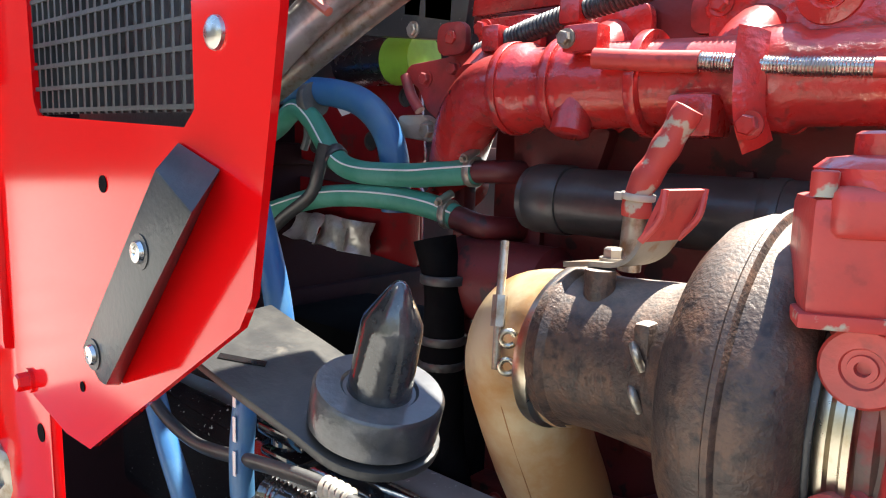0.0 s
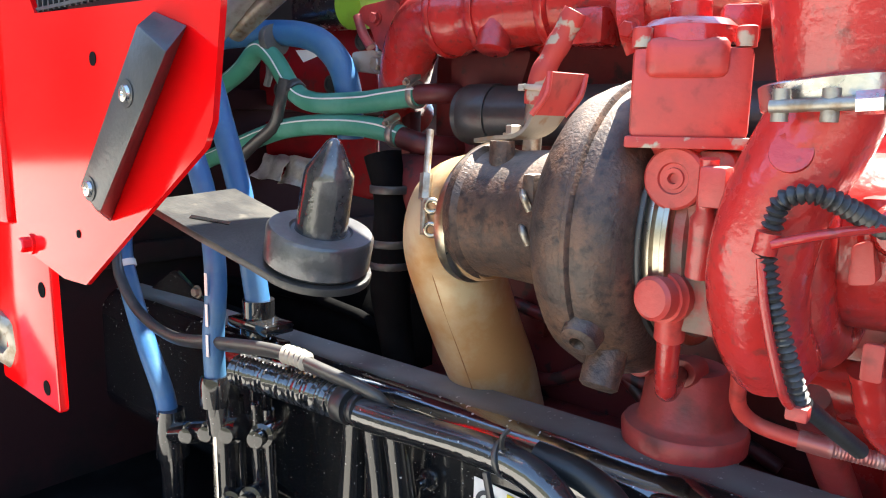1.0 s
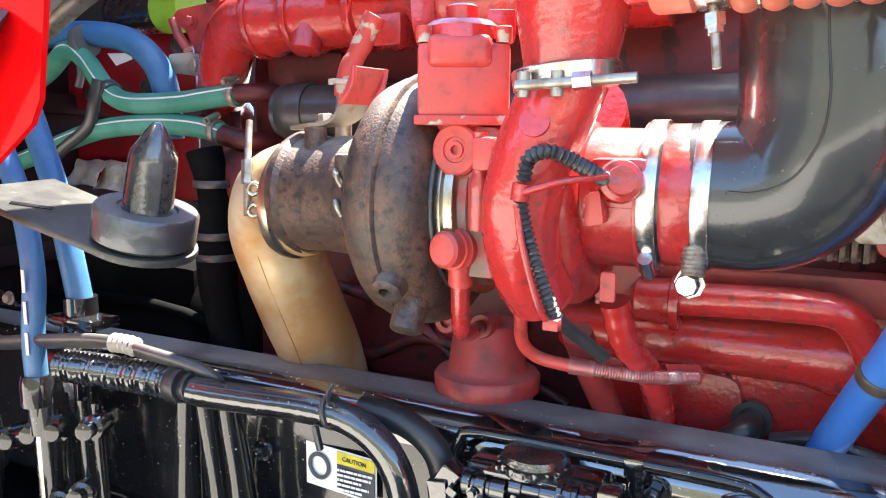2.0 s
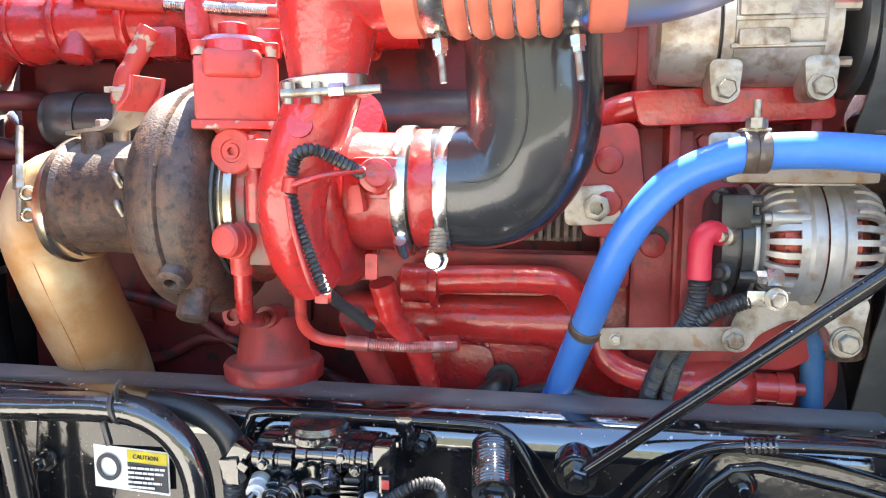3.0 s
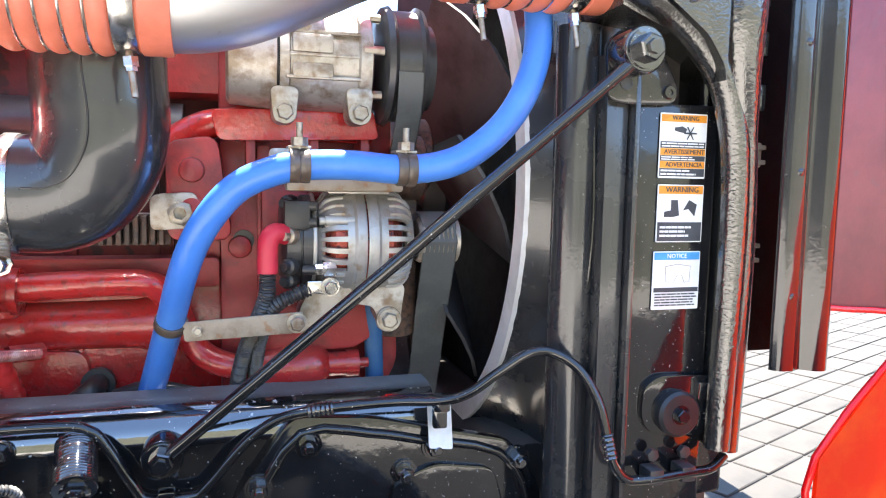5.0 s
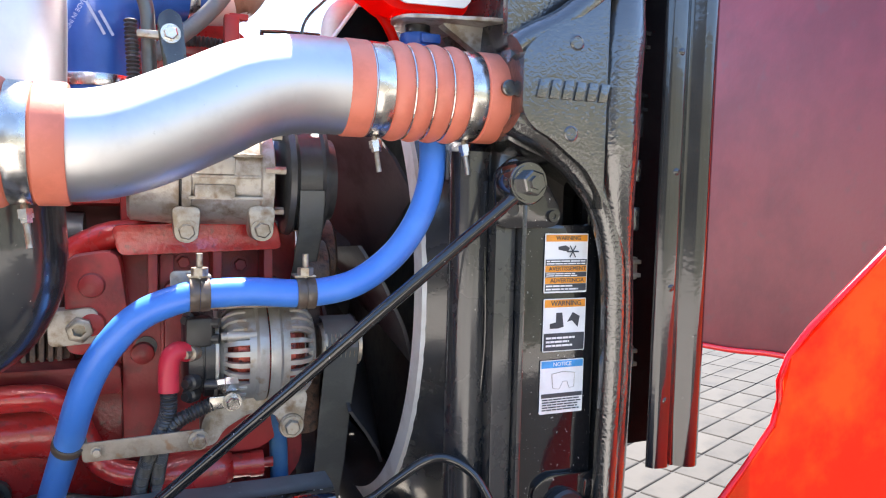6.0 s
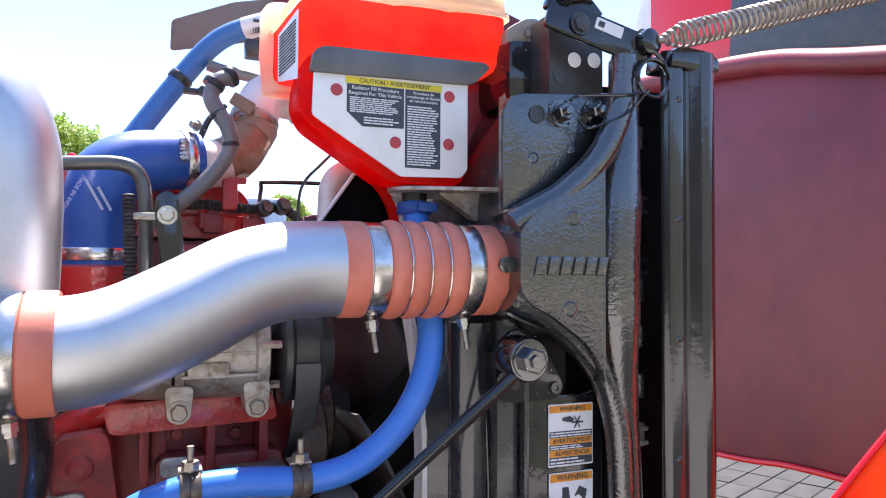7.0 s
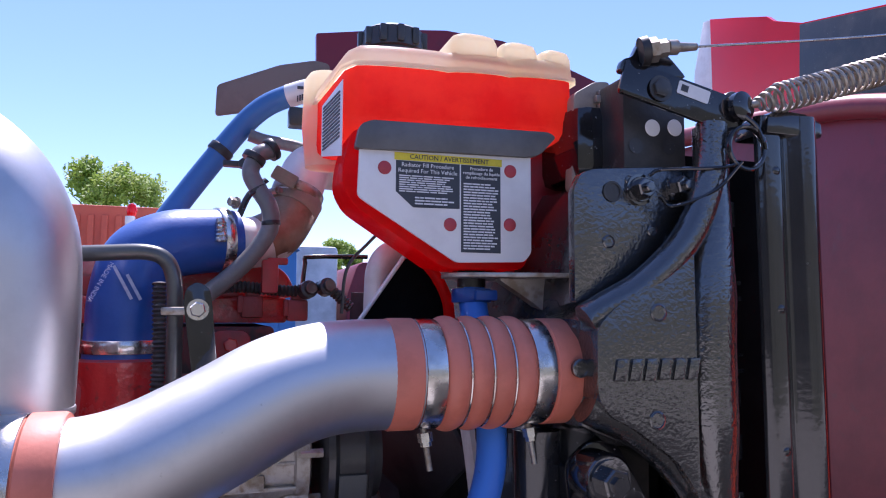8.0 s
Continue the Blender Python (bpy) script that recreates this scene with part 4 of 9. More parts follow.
def actuator():
    ob = thing("turbo_actuator", "dusty red-painted boxy turbo actuator", "actuator")
    turn = pose(-0.041, 0.495, 1.49, 0, 0, 25)
    body = part("body", box((0, 0, 0.002), (0.086, 0.066, 0.068), 0.006), ACT_RED, ob)
    part("foot_flange", box((0, 0, -0.0345), (0.092, 0.072, 0.009), 0.002), CHIPPED, ob, "flange with paint chipped to bare metal")
    part("cover", box((-0.004, -0.004, 0.028), (0.06, 0.070, 0.030), 0.009, segments=3), ACT_RED, ob)
    part("dome", lathe((-0.002, 0.0, 0.040), UP, [(0, 0), (0, 0.038), (0.012, 0.037), (0.018, 0.030), (0.020, 0.016), (0.032, 0.016), (0.034, 0.013), (0.034, 0)], 36), ENGINE_RED, ob)
    part("plug_socket", box((0.035, 0.01, 0.055), (0.028, 0.035, 0.03), 0.004), ENGINE_RED, ob)
    part("nozzle", tube([V(0.0, 0.0, -0.038), V(0, 0, -0.052)], lambda u: 0.026 - 0.008 * u, 24, 1), ACT_RED, ob)
    for dx in (-0.037, 0.037):
        part("screw", lathe((dx, -0.026, 0.036), UP, [(0, 0), (0, 0.0075), (0.014, 0.0075), (0.015, 0.006), (0.015, 0)], 16), CHIPPED, ob)
    ob.matrix_world = turn


actuator()


def outlet_elbow():
    """The red casting from the compressor's outlet up and forward to the charge hose, with its clamp."""
    ob = thing("compressor_outlet_elbow", "red-painted cast elbow joined by a steel clamp", "pipe elbow")
    line = [V(0.074, 0.460, 1.496), V(0.075, 0.460, 1.54), V(0.078, 0.460, 1.575), V(0.095, 0.459, 1.603), V(0.13, 0.458, 1.605), V(0.17, 0.457, 1.604)]
    part("elbow", tube(line, lambda u: 0.0385 + 0.0215 * min(1.0, u * 1.7), 36, 10), ENGINE_RED, ob)
    clamp = part("v_clamp", lathe((0.073, 0.460, 1.481), (-0.10, 0, 1), [(0, 0.036), (0, 0.0445), (0.0015, 0.0462), (0.0165, 0.0475), (0.018, 0.0455), (0.018, 0.0440), (0.015, 0.036)], 56), STEEL, ob, "bright steel clamp ring")
    for x in (0.052, 0.080):
        part("trunnion", lathe((x, 0.408, 1.471), UP, [(0, 0), (0, 0.0052), (0.020, 0.0052), (0.020, 0)], 20), DULL_STEEL, clamp)
    part("t_bolt", tube([V(0.047, 0.404, 1.480), V(0.142, 0.408, 1.484)], 0.0042, 12, 1), DULL_STEEL, clamp)
    part("nut", tube([V(0.094, 0.405, 1.482), V(0.108, 0.406, 1.483)], 0.0072, 6, 1), STEEL, clamp)


outlet_elbow()


def loom(name, points, radius, label, mat=PLASTIC, taped=()):
    ob = thing(name, label, "wiring")
    part("conduit", corrugated(points, radius), mat, ob)
    for p, q, m in taped:
        part("tape", tube([V(*p), V(*q)], radius + 0.0022, 14, 1), m, ob)
    return ob


def turbo_small_lines():
    loom("sensor_wiring", [V(0.054, 0.408, 1.405), V(0.060, 0.405, 1.423), V(0.078, 0.404, 1.428), V(0.097, 0.42, 1.418), V(0.112, 0.447, 1.405)], 0.0056, "black corrugated sensor wiring taped red", PLASTIC, [((0.051, 0.407, 1.388), (0.053, 0.407, 1.402), ENGINE_RED)])
    loom("actuator_wiring", [V(0.052, 0.407, 1.39), V(0.058, 0.41, 1.36), V(0.069, 0.416, 1.322), V(0.078, 0.43, 1.285)], 0.0050, "black corrugated wiring down the compressor housing")
    a = thing("loom_tail", "taped grey wiring tail with red ties", "wiring")
    part("tail", tube([V(0.078, 0.43, 1.288), V(0.086, 0.46, 1.268), V(0.104, 0.50, 1.238)], 0.0065, 14), PLASTIC, a)
    part("red_wire", tube([V(0.050, 0.405, 1.385), V(0.056, 0.404, 1.35), V(0.068, 0.412, 1.30), V(0.075, 0.425, 1.283)], 0.0032, 10), ENGINE_RED, a)
    part("red_wire", tube([V(0.056, 0.402, 1.395), V(0.085, 0.41, 1.404), V(0.115, 0.44, 1.409)], 0.0032, 10), ENGINE_RED, a)
    part("tie", box((0.077, 0.424, 1.283), (0.014, 0.012, 0.01), 0.002), ACT_RED, a)
    b = thing("oil_feed_tube", "red-painted oil tube below the turbocharger", "tube")
    part("tube", tube([V(-0.036, 0.482, 1.322), V(-0.038, 0.487, 1.30), V(-0.042, 0.497, 1.262), V(-0.050, 0.520, 1.238), V(-0.075, 0.60, 1.215), V(-0.10, 0.68, 1.20)], 0.0098, 18), ENGINE_RED, b)
    part("sleeve", tube([V(-0.0355, 0.481, 1.325), V(-0.0385, 0.488, 1.296)], 0.0125, 18, 1), ACT_RED, b)
    c = thing("braided_oil_line", "braided steel oil line with red-painted ends", "hose")
    part("hard_tube", tube([V(0.000, 0.56, 1.30), V(-0.004, 0.57, 1.25), V(-0.008, 0.59, 1.215), V(0.004, 0.605, 1.196), V(0.03, 0.61, 1.190), V(0.045, 0.612, 1.189)], 0.0075, 16), ACT_RED, c)
    part("ferrule", tube([V(0.04, 0.612, 1.189), V(0.068, 0.616, 1.187)], 0.0095, 16, 1), OVERSPRAY, c)
    part("braid", corrugated([V(0.066, 0.616, 1.187), V(0.12, 0.64, 1.180), V(0.165, 0.70, 1.168)], 0.0076, 0.003, 0.0004, 14), OVERSPRAY, c)
    part("end_nut", tube([V(0.13, 0.69, 1.17), V(0.165, 0.72, 1.166)], 0.0125, 6, 1), ENGINE_RED, c)
    d = thing("drain_hose", "red-painted drain hose with a band", "hose")
    part("hose", corrugated([V(0.09, 0.60, 1.27), V(0.10, 0.62, 1.22), V(0.12, 0.67, 1.17), V(0.13, 0.73, 1.09)], 0.016, 0.02, 0.0005), ENGINE_RED, d)
    e = thing("breather_hose", "dark red hose running down behind the rail", "hose")
    part("hose", tube([V(0.04, 0.64, 1.22), V(0.05, 0.68, 1.16), V(0.07, 0.74, 1.07)], 0.018, 18), BLOCK_RED, e)
    f = thing("cooler_hose_elbow", "black hose elbow out of the oil cooler", "hose")
    part("hose", tube([V(0.225, 0.79, 1.10), V(0.222, 0.745, 1.10), V(0.20, 0.73, 1.085), V(0.16, 0.72, 1.06)], 0.016, 16), RUBBER, f)
    part("collar", lathe((0.225, 0.785, 1.10), NEAR, [(0, 0), (0, 0.024), (0.012, 0.024), (0.012, 0)], 20), PLASTIC, f)
    g = thing("engine_loom", "black cable behind the frame rail", "cable")
    part("cable", tube([V(0.25, 0.76, 1.085), V(0.30, 0.745, 1.10), V(0.36, 0.74, 1.088), V(0.44, 0.735, 1.072)], 0.010, 14), PLASTIC, g)


turbo_small_lines()


def oil_filter():
    ob = thing("oil_filter", "grey oil filter under a red filter head", "oil filter")
    c = V(-0.102, 0.715, 0)
    part("can", lathe(c + V(0, 0, 0.80), UP, [(0, 0), (0, 0.056), (0.01, 0.062), (0.306, 0.062), (0.306, 0)], 40), FILTER_WHITE, ob)
    part("head", lathe(c + V(0, 0, 1.106), UP, [(0, 0), (0, 0.0665), (0.003, 0.0700), (0.022, 0.0715), (0.027, 0.068), (0.030, 0.056), (0.034, 0.0525), (0.088, 0.0450), (0.094, 0.041), (0.094, 0)], 44), BLOCK_RED, ob)
    part("gasket", ring_band(c + V(0, 0, 1.102), UP, 0.005, 0.05, 0.064), BLACK_DULL, ob)
    for dx in (-0.040, 0.010):
        part("pipe_boss", lathe((c.x + dx, c.y - 0.030, 1.203), (0, -1, 0.12), [(-0.02, 0), (-0.02, 0.0165), (0.016, 0.0160), (0.018, 0.0145), (0.018, 0.0080), (0.010, 0.0075), (0.010, 0)], 24), BLOCK_RED, ob)


oil_filter()


def turbo_bracket():
    ob = thing("turbo_bracket", "bent red-painted steel bracket on the turbine", "bracket")
    def bent_strip(line, wide, rise, thick=0.0022):
        """A sheet strip along a bent line, widening by rise along its run."""
        pts = smooth_path(line, 8)
        bm, rows = bmesh.new(), []
        for i, q in enumerate(pts):
            way = (pts[min(i + 1, len(pts) - 1)] - pts[max(0, i - 1)]).normalized()
            side = V(0.25, 0.97, 0.0)
            out = side.cross(way).normalized() * thick
            w = wide + rise * i / (len(pts) - 1)
            rows.append([bm.verts.new(q + side * (e * w) + f * out) for e, f in ((-1, -1), (1, -1), (1, 1), (-1, 1))])
        for g, h in zip(rows, rows[1:]):
            for k in range(4):
                bm.faces.new((g[k], g[(k + 1) % 4], h[(k + 1) % 4], h[k]))
        bm.faces.new(rows[0])
        bm.faces.new(rows[-1])
        return bm
    part("foot", bent_strip([V(-0.276, 0.545, 1.4505), V(-0.250, 0.548, 1.4540), V(-0.228, 0.550, 1.4560), V(-0.214, 0.553, 1.4640), V(-0.206, 0.557, 1.4780)], 0.014, 0.008), TAN_STEEL, ob, "bare steel foot, paint worn off")
    part("strip", bent_strip([V(-0.2062, 0.557, 1.4775), V(-0.200, 0.562, 1.4950), V(-0.192, 0.568, 1.5190)], 0.022, 0.003), ACT_RED, ob)
    for e in (-1, 1):
        base = V(-0.2062, 0.557, 1.4775) + V(0.25, 0.97, 0) * 0.0225 * e
        tip = V(-0.192, 0.568, 1.5190) + V(0.25, 0.97, 0) * 0.025 * e
        part("lip", tube([base, base.lerp(tip, 0.5) + V(0.006, 0, -0.002), tip], 0.0032, 8, 4), ACT_RED, ob)
    bolt_part((-0.2436, 0.552, 1.4565), UP, 0.0085, 0.011, DULL_STEEL, ob)
    t = thing("heat_wrapped_tube", "bare steel tube wrapped in red-painted foil", "tube")
    part("tube", tube([V(-0.256, 0.606, 1.44), V(-0.252, 0.606, 1.50), V(-0.238, 0.610, 1.540), V(-0.212, 0.615, 1.585)], 0.0105, 16), DULL_STEEL, t)
    part("wrap", corrugated([V(-0.253, 0.606, 1.490), V(-0.250, 0.606, 1.515), V(-0.236, 0.610, 1.543), V(-0.214, 0.615, 1.586)], 0.0128, 0.03, 0.0008), CHIPPED, t, "foil wrap splashed with red paint")
    part("tie", join(ring_band((-0.252, 0.606, 1.505), (0.1, 0, 1), 0.006, 0.0125, 0.0155), box((-0.266, 0.598, 1.508), (0.008, 0.006, 0.007), 0.001)), FILTER_WHITE, t, "white cable tie")


turbo_bracket()


# ---- intake elbow, charge pipes and hoses ----
def intake_elbow():
    ob = thing("intake_elbow", "glossy black moulded rubber turbo intake elbow", "air hose")
    line = [V(0.135, TY - 0.004, 1.387), V(0.19, TY - 0.004, 1.388), V(0.225, TY - 0.005, 1.390), V(0.252, TY - 0.006, 1.405), V(0.270, TY - 0.008, 1.435), V(0.276, TY - 0.008, 1.47), V(0.274, TY - 0.008, 1.52), V(0.272, TY - 0.008, 1.60), V(0.270, TY - 0.008, 1.655)]
    part("elbow", tube(line, lambda u: 0.0655 + 0.0085 * min(1.0, u * 1.8), 48, 10), ELBOW_RUBBER, ob)
    pts = smooth_path(line, 10)
    seam = []
    for k in range(14, 68):
        way = (pts[k + 1] - pts[k - 1]).normalized()
        out = V(0.10 - 0.004 * (k - 14), -1, 0.12)
        out = (out - way * out.dot(way)).normalized()
        seam.append(pts[k] + out * (0.0655 + 0.0085 * min(1.0, k / (len(pts) - 1) * 1.8) + 0.0003))
    part("mould_line", tube_into(bmesh.new(), seam, 0.0010, 6), RUBBER, ob)
    part("red_overspray", ring_band((0.147, TY - 0.004, 1.387), AHEAD, 0.028, 0.06, 0.0672), ENGINE_RED, ob, "hose cuff oversprayed red")
    hose_clamp((0.129, TY - 0.004, 1.386), AHEAD, 0.016, 0.0705, STEEL, ob, (0.0, -0.6, -0.8))
    hose_clamp((0.174, TY - 0.004, 1.387), AHEAD, 0.015, 0.0685, STEEL, ob)
    part("bolt_stub", corrugated([V(0.178, 0.510, 1.345), V(0.178, 0.503, 1.320)], 0.010, 0.004, 0.0008), DULL_STEEL, ob)
    part("clamp_nut", lathe((0.176, 0.512, 1.313), (-0.1, -1, 0), [(0, 0), (0, 0.0135), (0.004, 0.0135), (0.004, 0.0105), (0.016, 0.0105), (0.018, 0.009), (0.018, 0)], 8), STEEL, ob)


intake_elbow()


def air_duct():
    ob = thing("air_intake_duct", "large brushed silver air intake duct", "air duct")
    line = [V(0.272, TY - 0.01, 1.635), V(0.272, TY - 0.01, 1.70), V(0.270, TY - 0.01, 1.78), V(0.262, TY - 0.01, 1.84), V(0.235, TY - 0.01, 1.885), V(0.185, TY - 0.01, 1.915), V(0.11, TY - 0.01, 1.925), V(-0.1, TY - 0.01, 1.93), V(-0.4, TY - 0.01, 1.93)]
    part("duct", tube(line, lambda u: 0.078 + 0.006 * min(1, u * 5), 48, 10), ALU_PIPE, ob)
    part("bead", ring_band((0.272, TY - 0.01, 1.655), UP, 0.008, 0.07, 0.0805), ALU_PIPE, ob)


air_duct()


def bellows(x0, x1, y, z, radius, folds, group):
    """A short silicone hose with round folds held by wire rings, and a steel band at each end."""
    ob = thing("charge_hose", "orange silicone bellows hose with steel bands", "hose", group)
    run = x1 - x0
    cuff = 0.033
    band = 0.024
    prof = [(0, radius - 0.006), (0, radius + 0.002), (0.003, radius + 0.0035), (cuff - 0.003, radius + 0.0035), (cuff, radius)]
    prof += [(cuff + band, radius)]
    start, end = cuff + band, run - cuff - band
    steps = folds * 12
    for k in range(1, steps):
        u = k / steps
        prof.append((start + (end - start) * u, radius + 0.0065 * abs(math.sin(math.pi * folds * u)) ** 0.6))
    prof += [(end, radius), (run - cuff, radius), (run - cuff + 0.003, radius + 0.0035), (run - 0.003, radius + 0.0035), (run, radius + 0.002), (run, radius - 0.006)]
    part("hose", lathe((x0, y, z), AHEAD, prof, 56), SILICONE, ob)
    for k in range(1, folds):
        c = V(x0 + start + (end - start) * k / folds, y, z)
        wire = tube_into(bmesh.new(), [c + V(0, math.cos(a), math.sin(a)) * (radius + 0.0022) for a in np.linspace(0, 2 * math.pi, 49)], 0.0018, 8, False)
        part("wire_ring", wire, STEEL, ob)
    for at in (x0 + cuff + 0.0005, x0 + end + 0.0005):
        band_ob = part("steel_band", ring_band((at, y, z), AHEAD, band - 0.001, radius - 0.002, radius + 0.0028), STEEL, ob)
        c = V(at + 0.012, y - 0.004, z - radius - 0.003)
        part("band_bolt", tube([c + V(0, 0.002, 0.002), c + V(0.006, -0.004, -0.045)], 0.0036, 10, 1), DULL_STEEL, band_ob)
        part("band_nut", lathe(c + V(0.001, 0, -0.004), (0.12, -0.1, -1), [(0, 0), (0, 0.0085), (0.010, 0.0085), (0.010, 0.0065), (0.015, 0.0065), (0.015, 0)], 6), STEEL, band_ob)
    return ob


bellows(0.142, 0.362, 0.457, 1.603, 0.0625, 5, "charge air hoses")
bellows(0.668, 0.886, 0.497, 1.693, 0.0585, 4, "charge air hoses")
tagged(part("charge_air_pipe", tube([V(0.33, 0.457, 1.603), V(0.375, 0.459, 1.603), V(0.425, 0.464, 1.615), V(0.49, 0.472, 1.645), V(0.55, 0.482, 1.676), V(0.595, 0.490, 1.689), V(0.64, 0.496, 1.693), V(0.70, 0.497, 1.693)], 0.0605, 56, 12), ALU_PIPE), "polished aluminium charge air pipe with a gentle bend", "pipe")


def blue_coolant_hose():
    ob = thing("coolant_hose", "bright blue silicone coolant hose", "hose")
    line = [V(0.280, 0.745, 1.02), V(0.304, 0.722, 1.10), V(0.326, 0.667, 1.175), V(0.341, 0.622, 1.226), V(0.357, 0.578, 1.284), V(0.373, 0.556, 1.328), V(0.395, 0.541, 1.366), V(0.425, 0.532, 1.399), V(0.462, 0.526, 1.418), V(0.50, 0.523, 1.427), V(0.56, 0.522, 1.429), V(0.63, 0.520, 1.425), V(0.685, 0.514, 1.434), V(0.725, 0.51, 1.456), V(0.762, 0.51, 1.491), V(0.79, 0.512, 1.538), V(0.806, 0.52, 1.593), V(0.81, 0.54, 1.66), V(0.81, 0.575, 1.73), V(0.81, 0.60, 1.79)]
    part("hose", tube(line, 0.0185, 28, 8), BLUE_HOSE, ob)
    part("print_mark", box((0.823, 0.505, 1.60), (0.004, 0.003, 0.04), 0.001), DARK_PRINT, ob, "short black printed mark")
    part("blue_clip", join(ring_band((0.81, 0.60, 1.775), UP, 0.018, 0.016, 0.026), box((0.82, 0.575, 1.784), (0.03, 0.014, 0.014), 0.003)), BLUE_DARK, ob, "blue plastic hose clip")
    for x, y, z in ((0.498, 0.523, 1.427), (0.630, 0.520, 1.425)):
        for dx in (-0.0062, 0.0062):
            c = V(x + dx, y, z)
            part("strap", ring_band(c - AHEAD * 0.006, AHEAD, 0.012, 0.017, 0.0212, 28), STRAP_BROWN, ob, "dark rubber-lined strap")
        part("stud", tube([V(x, y, z + 0.02), V(x, y, z + 0.052)], 0.0042, 10, 1), DULL_STEEL, ob)
        part("nut", lathe((x, y, z + 0.024), UP, [(0, 0), (0, 0.0105), (0.01, 0.0105), (0.01, 0)], 6), DULL_STEEL, ob)
        part("tab", box((x, y + 0.012, z + 0.0225), (0.028, 0.03, 0.003), 0.001), DULL_STEEL, ob)
    part("strap", ring_band(V(0.338, 0.633, 1.212), V(0.016, -0.044, 0.055), 0.014, 0.017, 0.0212, 28), STRAP_BROWN, ob, "dark rubber-lined strap")


blue_coolant_hose()


def hose_support():
    ob = thing("hose_support_strip", "weathered grey steel strip holding the coolant hose", "bracket")
    a, b = V(0.362, 0.620, 1.207), V(0.500, 0.585, 1.221)
    u = (b - a).normalized()
    v = (UP - u * UP.dot(u)).normalized()
    n = (b - a).length
    part("strip", slab(rounded([(-0.006, -0.013), (-0.006, 0.013), (n + 0.01, 0.014), (n + 0.01, -0.014)], 0.005), a, u, v, 0.004, 0.001), TAN_STEEL, ob)
    bolt_part(a + u * 0.012 - V(0, 0.004, 0), NEAR, 0.0055, 0.006, DULL_STEEL, ob)
    bolt_part(b - V(0, 0.004, 0), NEAR, 0.010, 0.012, DULL_STEEL, ob)
    c = thing("mount_plate", "dirty aluminium plate behind the coolant hose", "bracket")
    part("plate", box((0.567, 0.615, 1.405), (0.16, 0.03, 0.022), 0.006), TAN_STEEL, c)
    part("ear", slab_xz(rounded([(0.465, 1.425), (0.465, 1.45), (0.50, 1.45), (0.50, 1.425)], 0.008), 0.59, 0.006, 0.002), ALU_CAST, c)


hose_support()


